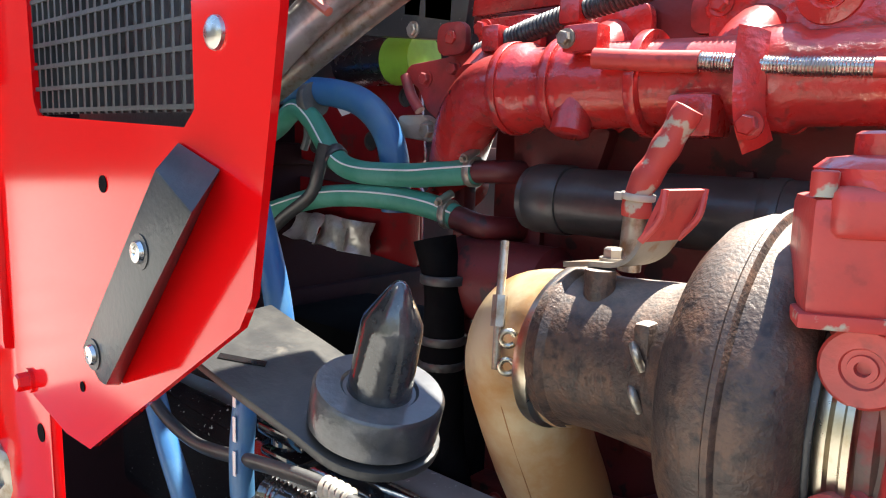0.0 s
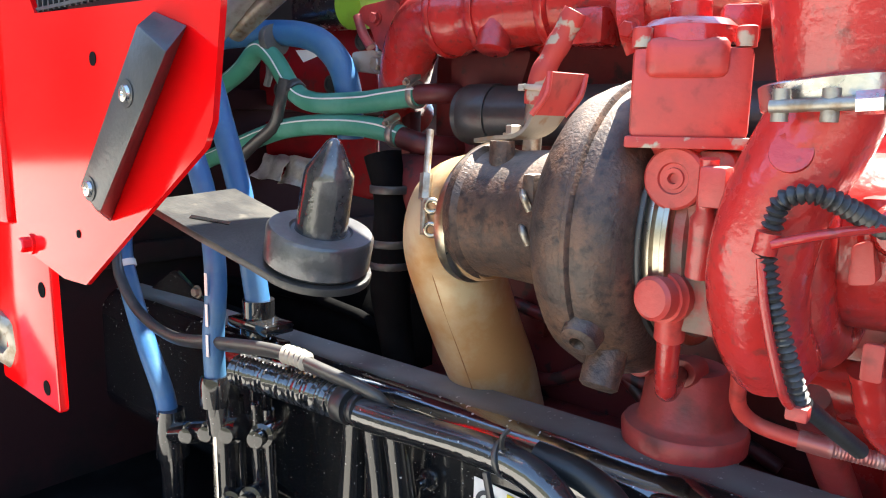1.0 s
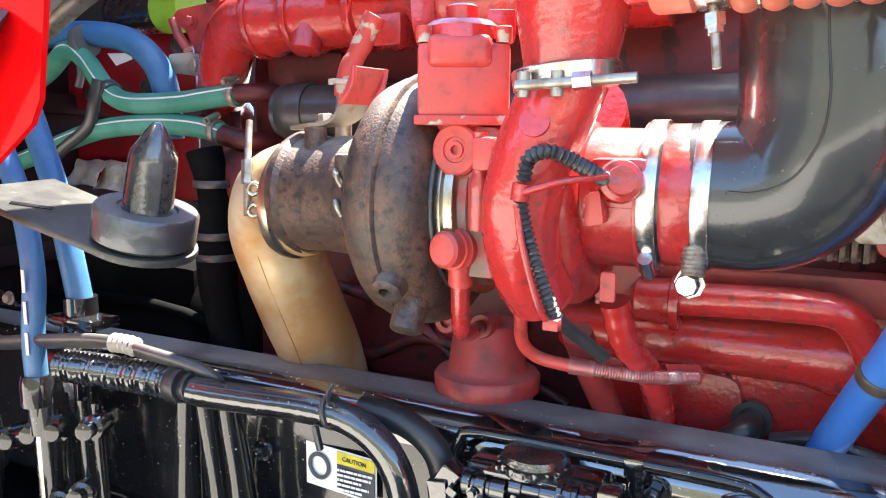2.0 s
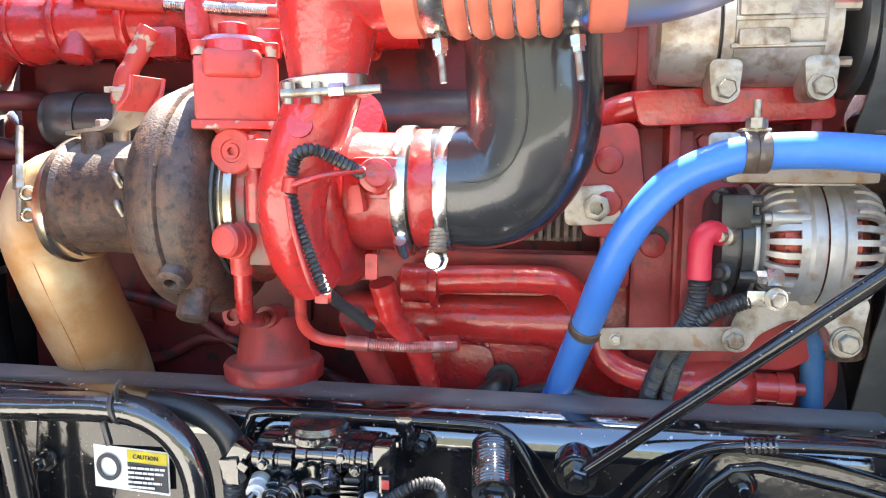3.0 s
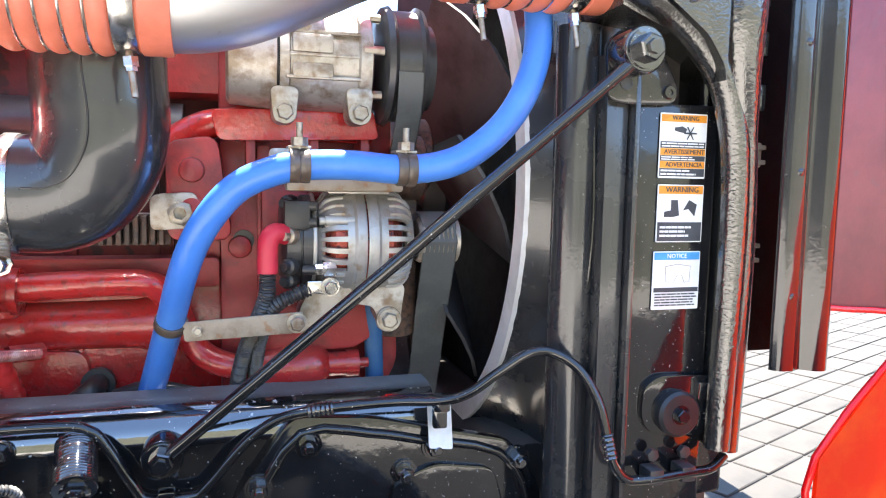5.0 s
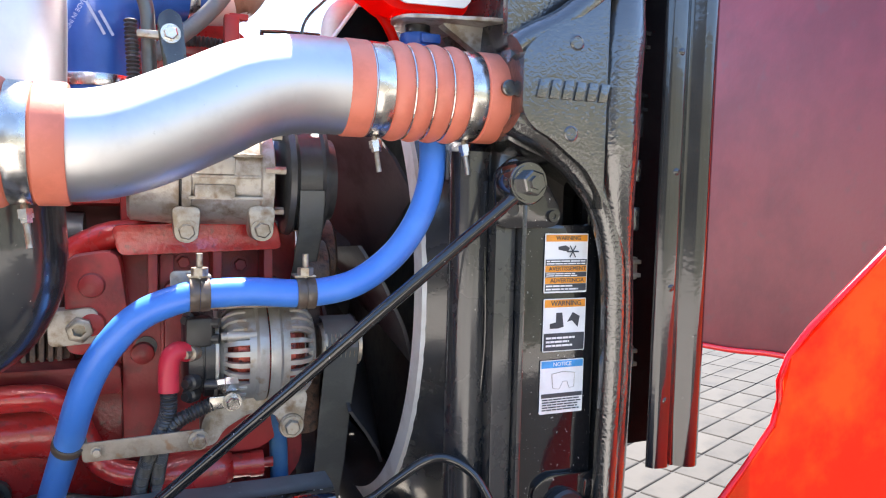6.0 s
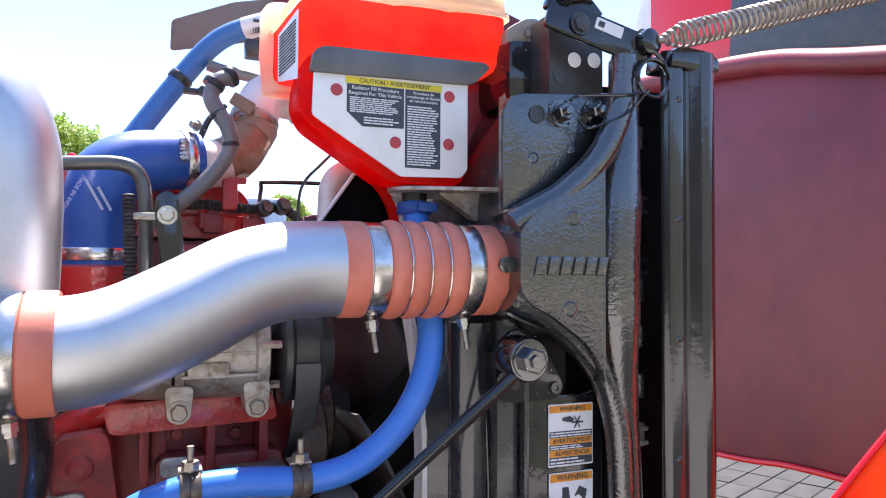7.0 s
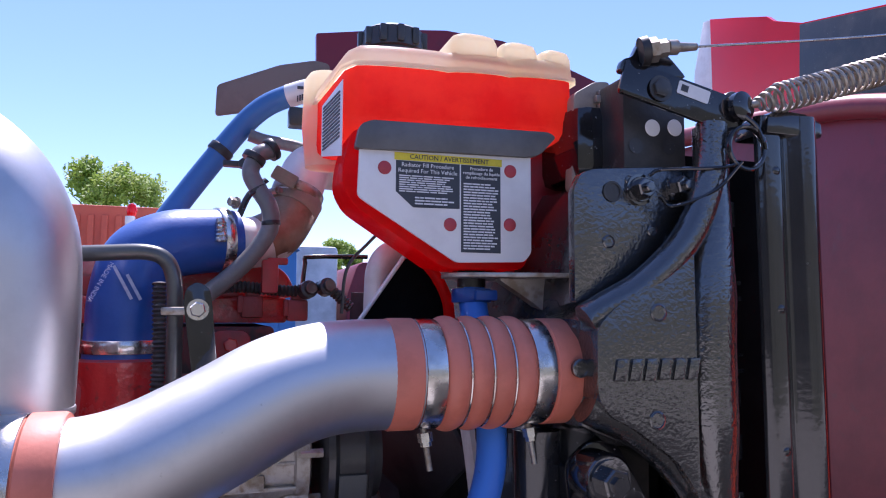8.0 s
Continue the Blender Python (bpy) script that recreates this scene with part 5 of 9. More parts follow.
# ---- alternator, compressor, belt ----
def alternator():
    ob = thing("alternator", "dirty cast aluminium alternator with slotted ends", "alternator")
    y, z, r = 0.672, 1.322, 0.0765
    # two domed end frames, each with four groups of five cooling slots
    stops = [(0.0, False)]
    pitch, slot = radians(12.4), radians(7.0)
    for g in range(4):
        for k in range(5):
            mid = g * math.pi / 2 + (k - 2) * pitch
            stops += [(mid - slot / 2, True), (mid + slot / 2, False)]
    stops = sorted((q % (2 * math.pi), w) for q, w in stops[1:])
    angles = []
    for (q, w), (q2, _) in zip(stops, stops[1:] + [(stops[0][0] + 2 * math.pi, False)]):
        cuts = 4 if q2 - q > radians(15) else 1
        angles += [(q + (q2 - q) * c / cuts, w) for c in range(cuts)]

    def end_frame(x_rim, x_end, name):
        way = 1 if x_end > x_rim else -1
        run = abs(x_end - x_rim)
        profile = [(0.0, 1.02), (0.05, 1.045), (0.20, 1.045), (0.26, 1.0), (0.40, 0.995), (0.62, 0.98), (0.80, 0.90), (0.90, 0.78), (1.0, 0.66), (1.0, 0.30)]
        bm = bmesh.new()
        rows = [[bm.verts.new((x_rim + way * run * u, y - r * f * math.cos(q), z + r * f * math.sin(q))) for q, _ in angles] for u, f in profile]
        for i in range(len(rows) - 1):
            for k in range(len(angles)):
                if angles[k][1] and 4 <= i <= 6:
                    continue
                n = (k + 1) % len(angles)
                bm.faces.new((rows[i][k], rows[i][n], rows[i + 1][n], rows[i + 1][k]))
        bmesh.ops.recalc_face_normals(bm, faces=bm.faces[:])
        bmesh.ops.solidify(bm, geom=bm.faces[:], thickness=0.006)
        bmesh.ops.recalc_face_normals(bm, faces=bm.faces[:])
        piece = part(name, bm, ALU_BRIGHT, ob, angle=30)
        # raised fins over the shoulder between the slot groups
        for g in range(4):
            for d in (-11, 0, 11):
                q = radians(45 + 90 * g + d)
                out = V(0, -math.cos(q), math.sin(q))
                part("fin", tube([V(x_rim + way * run * u, y, z) + out * (r * f) for u, f in ((0.45, 0.985), (0.62, 0.985), (0.80, 0.91), (0.92, 0.77))], 0.0032, 6, 2), ALU_BRIGHT, piece)
        return piece
    end_frame(0.5965, 0.530, "rear_frame")
    end_frame(0.5985, 0.668, "front_frame")
    for q in (28, 152, -62):
        part("through_bolt", lathe((0.532, y - r * 0.90 * math.cos(radians(q)), z + r * 0.90 * math.sin(radians(q))), AHEAD, [(0, 0), (0, 0.006), (0.008, 0.006), (0.008, 0.0085), (0.05, 0.0085), (0.05, 0)], 14), ALU_BRIGHT, ob)
    part("stud", lathe((0.526, 0.606, 1.288), AHEAD, [(0, 0), (0, 0.008), (0.010, 0.0085), (0.011, 0.011), (0.028, 0.011), (0.029, 0)], 6), STEEL, ob, "bright steel terminal stud")
    part("winding", lathe((0.535, y, z), AHEAD, [(0, 0), (0.004, r * 0.55), (0.02, r * 0.86), (0.10, r * 0.86), (0.118, r * 0.55), (0.12, 0)], 40), COPPER, ob, "copper windings behind the slots")
    part("cap_rim", ring_band((0.5245, y + 0.004, z), AHEAD, 0.005, 0.05, 0.069), ALU_BRIGHT, ob)
    part("rear_cap", lathe((0.484, y + 0.004, z), AHEAD, [(0, 0), (0, 0.054), (0.006, 0.062), (0.024, 0.064), (0.0245, 0.061), (0.027, 0.061), (0.0275, 0.066), (0.042, 0.066), (0.042, 0)], 36), PLASTIC, ob, "black plastic rear cap")
    for k, (dy, dz) in enumerate(((-0.055, 0.012), (-0.05, -0.03), (-0.03, 0.055), (-0.035, -0.052))):
        part("cap_tower", lathe((0.497, y + dy, z + dz), (-0.6, -0.8, 0), [(0, 0), (0, 0.012), (0.012, 0.011), (0.014, 0.007), (0.022, 0.006), (0.022, 0)], 12), PLASTIC if k else DULL_STEEL, ob)
    part("regulator", box((0.503, y - 0.05, z + 0.04), (0.035, 0.03, 0.04), 0.005), RUBBER, ob)
    for dz in (0.052, 0.03, -0.035):
        part("terminal", tube([V(0.512, y - 0.055, z + dz), V(0.53, y - 0.062, z + dz)], 0.007, 12, 1), PLASTIC, ob)
    foot = [(0.508, 1.192), (0.506, 1.226), (0.522, 1.258), (0.540, 1.266), (0.645, 1.268), (0.659, 1.258), (0.655, 1.236), (0.652, 1.208), (0.637, 1.193), (0.622, 1.201), (0.612, 1.230), (0.575, 1.236), (0.538, 1.215), (0.526, 1.194)]
    part("foot_bracket", slab_xz(rounded(foot, 0.010), 0.632, 0.045, 0.005), ALU_CAST, ob, "dirty tan cast foot")
    part("ear_boss", lathe((0.634, 0.632, 1.211), NEAR, [(0, 0), (0, 0.019), (0.003, 0.0175), (0.003, 0)], 28), ALU_CAST, ob)
    bolt_part((0.634, 0.629, 1.211), NEAR, 0.0115, 0.013, DULL_STEEL, ob)
    part("top_lug", box((0.59, 0.655, 1.402), (0.09, 0.05, 0.024), 0.006), ALU_BRIGHT, ob)
    part("pulley", lathe((0.682, y, z), AHEAD, [(0, 0), (0, 0.03), (0.006, 0.034)] + [(0.008 + 0.0035 * k, 0.031 if k % 2 else 0.034) for k in range(14)] + [(0.062, 0.034), (0.062, 0)], 36), DULL_STEEL, ob)


alternator()


def terminal_cables():
    ob = thing("charging_cable", "red terminal boot on black corrugated cable", "cable")
    part("boot", tube([V(0.488, 0.615, 1.335), V(0.473, 0.606, 1.338), V(0.464, 0.602, 1.325), V(0.463, 0.601, 1.285)], 0.0135, 20), material("red_rubber_boot", (0.62, 0.03, 0.06), 0.45, scale=20), ob, "soft red rubber boot")
    part("conduit", corrugated([V(0.463, 0.601, 1.290), V(0.462, 0.606, 1.255), V(0.450, 0.625, 1.215), V(0.436, 0.665, 1.17), V(0.424, 0.705, 1.11), V(0.42, 0.72, 1.05)], 0.0105, 0.0045, 0.0012), PLASTIC, ob)
    b = thing("earth_cable", "black corrugated earth cable to the alternator", "cable")
    part("conduit", corrugated([V(0.518, 0.605, 1.262), V(0.495, 0.602, 1.253), V(0.47, 0.61, 1.235), V(0.454, 0.655, 1.18), V(0.448, 0.705, 1.11), V(0.445, 0.72, 1.05)], 0.0095, 0.0045, 0.0012), PLASTIC, b)
    part("lug", box((0.533, 0.600, 1.265), (0.036, 0.008, 0.018), 0.002), STEEL, b)
    bolt_part((0.545, 0.596, 1.266), NEAR, 0.0095, 0.016, STEEL, b)


terminal_cables()


def air_con_compressor():
    ob = thing("air_conditioning_compressor", "dirty cast aluminium air-conditioning compressor", "compressor")
    y, z = 0.692, 1.577
    part("rear_head", lathe((0.412, y, z), AHEAD, [(0, 0), (0, 0.058), (0.004, 0.064), (0.062, 0.069), (0.066, 0.071), (0.068, 0)], 48), ALU_CAST, ob)
    part("body", lathe((0.482, y, z), AHEAD, [(0, 0), (0, 0.073), (0.012, 0.073), (0.014, 0.069), (0.105, 0.070), (0.108, 0.074), (0.124, 0.074), (0.128, 0.06), (0.128, 0)], 48), ALU_CAST, ob)
    part("joint", ring_band((0.479, y, z), AHEAD, 0.0035, 0.05, 0.066), BLACK_DULL, ob)
    for x, zz in ((0.488, 1.500), (0.590, 1.502)):
        part("mount_ear", slab_xz(rounded([(x - 0.015, zz - 0.015), (x - 0.020, zz + 0.035), (x + 0.020, zz + 0.035), (x + 0.015, zz - 0.015)], 0.012), 0.630, 0.05, 0.006), ALU_CAST, ob)
        bolt_part((x, 0.630, zz), NEAR, 0.0115, 0.012, DULL_STEEL, ob)
    part("pad", box((0.525, 0.624, 1.592), (0.055, 0.012, 0.026), 0.005), ALU_CAST, ob)
    part("pad", box((0.525, 0.624, 1.556), (0.055, 0.012, 0.020), 0.005), ALU_CAST, ob)
    part("plug", lathe((0.512, 0.624, 1.62), NEAR, [(0, 0), (0, 0.013), (0.006, 0.013), (0.006, 0.009), (0.010, 0.008), (0.010, 0)], 18), ALU_CAST, ob)
    for dz in (-0.03, 0.0, 0.03):
        part("cast_rib", box((0.540, 0.6255, z + dz), (0.10, 0.010, 0.005), 0.002), ALU_CAST, ob)
    part("port_block", box((0.445, 0.635, z + 0.035), (0.045, 0.03, 0.04), 0.008), ALU_CAST, ob)
    part("cast_mark", bars_into(0.565, 0.572, 1.55, 1.61, 0.6265, 7, 5, 0.6, 0.1, 0.002), ALU_CAST, ob)
    for k in range(7):
        a = 2 * math.pi * k / 7 + 0.3
        part("through_bolt", tube([V(0.594, y + 0.070 * math.cos(a), z + 0.070 * math.sin(a)), V(0.622, y + 0.070 * math.cos(a), z + 0.070 * math.sin(a))], 0.006, 6, 1), DULL_STEEL, ob)
    part("clutch", lathe((0.624, y, z), AHEAD, [(0, 0), (0, 0.074), (0.004, 0.083), (0.012, 0.086), (0.018, 0.080), (0.05, 0.080), (0.054, 0.086), (0.06, 0.084), (0.062, 0.065), (0.076, 0.062), (0.078, 0)], 56), PLASTIC, ob, "black clutch pulley")


air_con_compressor()


def belt(name, stations, width, label):
    """A flat ribbed belt along a line of (y, z) with its x changing on the way."""
    bm = bmesh.new()
    rows = []
    ribs = 8
    for i, (x, y, z) in enumerate(stations):
        a, b = stations[max(0, i - 1)], stations[min(len(stations) - 1, i + 1)]
        way = V(0, b[1] - a[1], b[2] - a[2]).normalized()
        out = V(0, -way.z, way.y)
        if out.y > 0:
            out = -out
        front = [V(x + width * (k / (2 * ribs) - 0.5), y, z) + out * (0.0003 if k % 2 else 0.0) for k in range(2 * ribs + 1)]
        back = [V(x + width / 2, y, z) - out * 0.004, V(x - width / 2, y, z) - out * 0.004]
        rows.append([bm.verts.new(p) for p in front + back])
    for a, b in zip(rows, rows[1:]):
        n = len(a)
        for k in range(n):
            bm.faces.new((a[k], a[(k + 1) % n], b[(k + 1) % n], b[k]))
    bm.faces.new(rows[0])
    bm.faces.new(rows[-1])
    ob = thing(name, label, "belt")
    part("ribbed_face", bm, GREY_RUBBER, ob)
    edge = [V(x + width / 2 + 0.0006, y + 0.002, z) for x, y, z in stations]
    part("cord_edge", tube_into(bmesh.new(), edge, 0.0014, 6), BLACK_DULL, ob)
    return ob


belt("drive_belt", [(0.712, 0.690, 1.364), (0.712, 0.668, 1.361), (0.712, 0.648, 1.348), (0.712, 0.637, 1.322), (0.712, 0.648, 1.29), (0.718, 0.707, 1.20), (0.726, 0.768, 1.10), (0.732, 0.83, 1.0), (0.736, 0.88, 0.92)], 0.050, "wide dull grey drive belt over the alternator pulley")
belt("compressor_belt", [(0.658, 0.61, 1.56), (0.658, 0.613, 1.53), (0.66, 0.63, 1.505), (0.665, 0.70, 1.44), (0.67, 0.80, 1.36)], 0.034, "dark ribbed belt from the compressor clutch")


def idlers():
    ob = thing("idler_pulley", "dark steel idler pulley with a rusty face", "pulley")
    part("wheel", lathe((0.69, 0.80, 1.45), AHEAD, [(0, 0), (0, 0.055), (0.004, 0.062), (0.035, 0.062), (0.04, 0.055), (0.04, 0.03), (0.03, 0.028), (0.03, 0)], 40), RUST, ob)
    b = thing("crank_pulley", "dark grooved crankshaft pulley", "pulley")
    part("wheel", lathe((0.675, 0.98, 1.02), AHEAD, [(0, 0), (0, 0.12), (0.01, 0.13), (0.05, 0.13), (0.06, 0.12), (0.06, 0)], 48), BLACK_DULL, b)
    c = tagged(part("lower_coolant_tube", tube([V(0.625, 0.72, 1.24), V(0.632, 0.73, 1.14), V(0.638, 0.74, 1.0)], 0.0145, 18), BLUE_OLD), "dull blue-grey coolant hose behind the belt", "hose")
    d = thing("belt_tensioner", "rusty brown belt tensioner arm behind the belt", "tensioner")
    part("arm", slab_xz(rounded([(0.64, 1.16), (0.64, 1.30), (0.672, 1.42), (0.70, 1.42), (0.70, 1.16)], 0.02), 0.735, 0.04, 0.006), RUST, d)
    part("wheel", lathe((0.662, 0.735, 1.43), AHEAD, [(0, 0), (0, 0.045), (0.004, 0.050), (0.04, 0.050), (0.044, 0.045), (0.044, 0)], 36), RUST, d)


idlers()


# ---- fan, shroud and radiator ----
FAN_Y, FAN_Z = 1.03, 1.40


def fan_and_shroud():
    fan = thing("cooling_fan", "large black plastic cooling fan", "fan")
    part("hub", lathe((0.74, FAN_Y, FAN_Z), AHEAD, [(0, 0), (0, 0.10), (0.02, 0.12), (0.06, 0.12), (0.07, 0)], 36), PLASTIC, fan)
    for k in range(9):
        a = 2 * math.pi * k / 9 + math.pi + 0.05
        bm = bmesh.new()
        rows = []
        for i in range(7):
            r = 0.10 + (0.40 - 0.10) * i / 6
            half = 0.075 + 0.035 * i / 6
            tilt = radians(38 - 12 * i / 6)
            row = []
            for s in (-1, -0.4, 0.3, 1):
                dx = math.sin(tilt) * half * s + 0.01 * (1 - s * s)
                da = math.cos(tilt) * half * s / r
                row.append(V(0.785 + dx, FAN_Y + r * math.cos(a + da), FAN_Z + r * math.sin(a + da)))
            rows.append(row)
        top = [[bm.verts.new(p + V(0.003, 0, 0)) for p in row] for row in rows]
        low = [[bm.verts.new(p - V(0.003, 0, 0)) for p in row] for row in rows]
        for g in (top, low):
            for i in range(6):
                for s in range(3):
                    bm.faces.new((g[i][s], g[i][s + 1], g[i + 1][s + 1], g[i + 1][s]))
        rim = [(0, s) for s in range(4)] + [(i, 3) for i in range(1, 7)] + [(6, s) for s in (2, 1, 0)] + [(i, 0) for i in range(5, 0, -1)]
        for (i, s), (j, q) in zip(rim, rim[1:] + rim[:1]):
            bm.faces.new((top[i][s], top[j][q], low[j][q], low[i][s]))
        part("blade", bm, FAN_GREY, fan)
    sh = thing("fan_shroud", "black plastic fan shroud with a pale metal ring", "fan shroud")
    n = 72
    bm = bmesh.new()
    rings = []
    for x, r, square in ((0.832, 0.455, 0.0), (0.815, 0.465, 0.0), (0.835, 0.475, 0.0), (0.87, 0.50, 0.25), (0.90, 0.53, 0.7), (0.925, 0.545, 1.0), (0.945, 0.55, 1.0), (0.945, 0.535, 1.0)):
        ring = []
        for k in range(n):
            a = 2 * math.pi * k / n
            cy, cz = math.cos(a), math.sin(a)
            big = max(abs(cy), abs(cz))
            f = (1 - square) + square / (big ** 0.85)
            ring.append(bm.verts.new((x, FAN_Y + r * f * cy, FAN_Z + r * f * cz)))
        rings.append(ring)
    for a, b in zip(rings, rings[1:]):
        for k in range(n):
            bm.faces.new((a[k], a[(k + 1) % n], b[(k + 1) % n], b[k]))
    part("cone", bm, SHROUD, sh)
    part("ring", lathe((0.812, FAN_Y, FAN_Z), AHEAD, [(0, 0.433), (0, 0.467), (0.032, 0.467), (0.032, 0.433), (0, 0.433)], 96, None, False), PALE_METAL, sh, "pale bare metal ring")
    part("draw_cord", tube([V(0.878, 0.505, 1.56), V(0.883, 0.50, 1.45), V(0.884, 0.499, 1.33), V(0.872, 0.507, 1.20), V(0.85, 0.535, 1.08)], 0.0022, 8), BLACK_GLOSS, sh)


fan_and_shroud()


def radiator():
    ob = thing("radiator", "black framed truck radiator with fine vertical fins", "radiator")
    part("core", box((0.985, 1.03, 1.44), (0.05, 1.06, 1.02), 0.004), RAD_FINS, ob)
    fin_pack = bmesh.new()
    for k in range(170):
        y = 0.52 + k * 0.006
        bmesh.ops.create_cube(fin_pack, size=1.0, matrix=Matrix.Translation((0.957, y, 1.44)) @ Matrix.Diagonal((0.006, 0.0018, 1.0, 1)))
    tagged(part("fin_pack", fin_pack, RAD_FINS, ob), kind="stuff")
    # side frame on the near side: ribbed strips, label face, dark recess
    part("side_plate", box((0.992, 0.49, 1.22), (0.124, 0.036, 0.60), 0.006), BLACK_GLOSS, ob)
    for x, w, y in ((0.924, 0.008, 0.466), (0.902, 0.032, 0.480)):
        part("side_rib", box((x, y + 0.02, 1.20), (w, 0.05, 0.76), 0.003), SHROUD, ob)
    part("side_strip", tube([V(0.868, 0.526, 0.84), V(0.868, 0.526, 1.62)], 0.030, 32, 2), SHROUD, ob)
    part("recess", box((1.075, 0.53, 1.40), (0.05, 0.03, 1.0), 0.004), BLACK_DULL, ob)
    part("top_tank", box((0.975, 1.03, 1.985), (0.10, 1.02, 0.10), 0.02), BLACK_GLOSS, ob)
    part("bottom_tank", box((0.975, 1.03, 0.90), (0.10, 1.06, 0.10), 0.02), BLACK_GLOSS, ob)
    part("far_side", box((0.992, 1.57, 1.44), (0.13, 0.04, 1.05), 0.006), BLACK_GLOSS, ob)


radiator()


def charge_cooler():
    ob = thing("charge_air_cooler", "black charge air cooler ahead of the radiator", "cooler")
    part("core", box((1.085, 1.03, 1.46), (0.07, 1.02, 1.00), 0.006), BLACK_DULL, ob)
    part("end_tank", box((1.086, 0.525, 1.46), (0.076, 0.03, 1.02), 0.010), BLACK_GLOSS, ob)
    part("side_sheet", box((1.143, 0.502, 1.57), (0.150, 0.012, 0.80), 0.004), SHADE_BLACK, ob)
    part("lower_foot", box((1.100, 0.500, 1.13), (0.040, 0.020, 0.075), 0.004), SHADE_BLACK, ob)


charge_cooler()


def outer_channel():
    """The folded upright sheet ahead of the casting, with rivets."""
    ob = thing("radiator_side_channel", "gloss black folded sheet channel with rivets", "channel")
    key = [(1.116, 0.0), (1.122, -0.007), (1.130, -0.009), (1.143, -0.009), (1.150, -0.005), (1.156, -0.004), (1.163, -0.010), (1.173, -0.018), (1.184, -0.020), (1.194, -0.015), (1.203, -0.004), (1.208, 0.012), (1.209, 0.03)]
    line = smooth_path([V(a, b, 0) for a, b in key], 5)
    shape = [(p.x, p.y) for p in line] + [(p.x - 0.001, p.y + 0.004) for p in line[::-1]]
    bm = slab([(a, 0.415 + b) for a, b in shape], (0, 0, 1.165), AHEAD, (0, 1, 0), 0.84)
    part("channel", bm, CHANNEL_BLACK, ob, angle=50)
    part("crown", slab([(1.118, 1.98), (1.122, 2.005), (1.14, 2.012), (1.18, 2.010), (1.206, 2.0), (1.206, 1.98)], (0, 0.46, 0), AHEAD, UP, 0.06, 0.006), CHANNEL_BLACK, ob)
    for z in (1.266, 1.432, 1.599, 1.767, 1.936):
        part("rivet", lathe((1.136, 0.409, z), NEAR, [(0, 0), (0, 0.0075), (0.003, 0.006), (0.0045, 0.003), (0.0045, 0)], 16), CHANNEL_BLACK, ob)
    for z in (1.32, 1.455, 1.70, 1.79):
        part("spring_clip", join(box((1.112, 0.470, z), (0.018, 0.012, 0.034), 0.003), box((1.114, 0.462, z + 0.010), (0.014, 0.012, 0.006), 0.001), box((1.114, 0.462, z - 0.010), (0.014, 0.012, 0.006), 0.001)), DULL_STEEL if z < 1.5 else CHANNEL_BLACK, ob)


outer_channel()


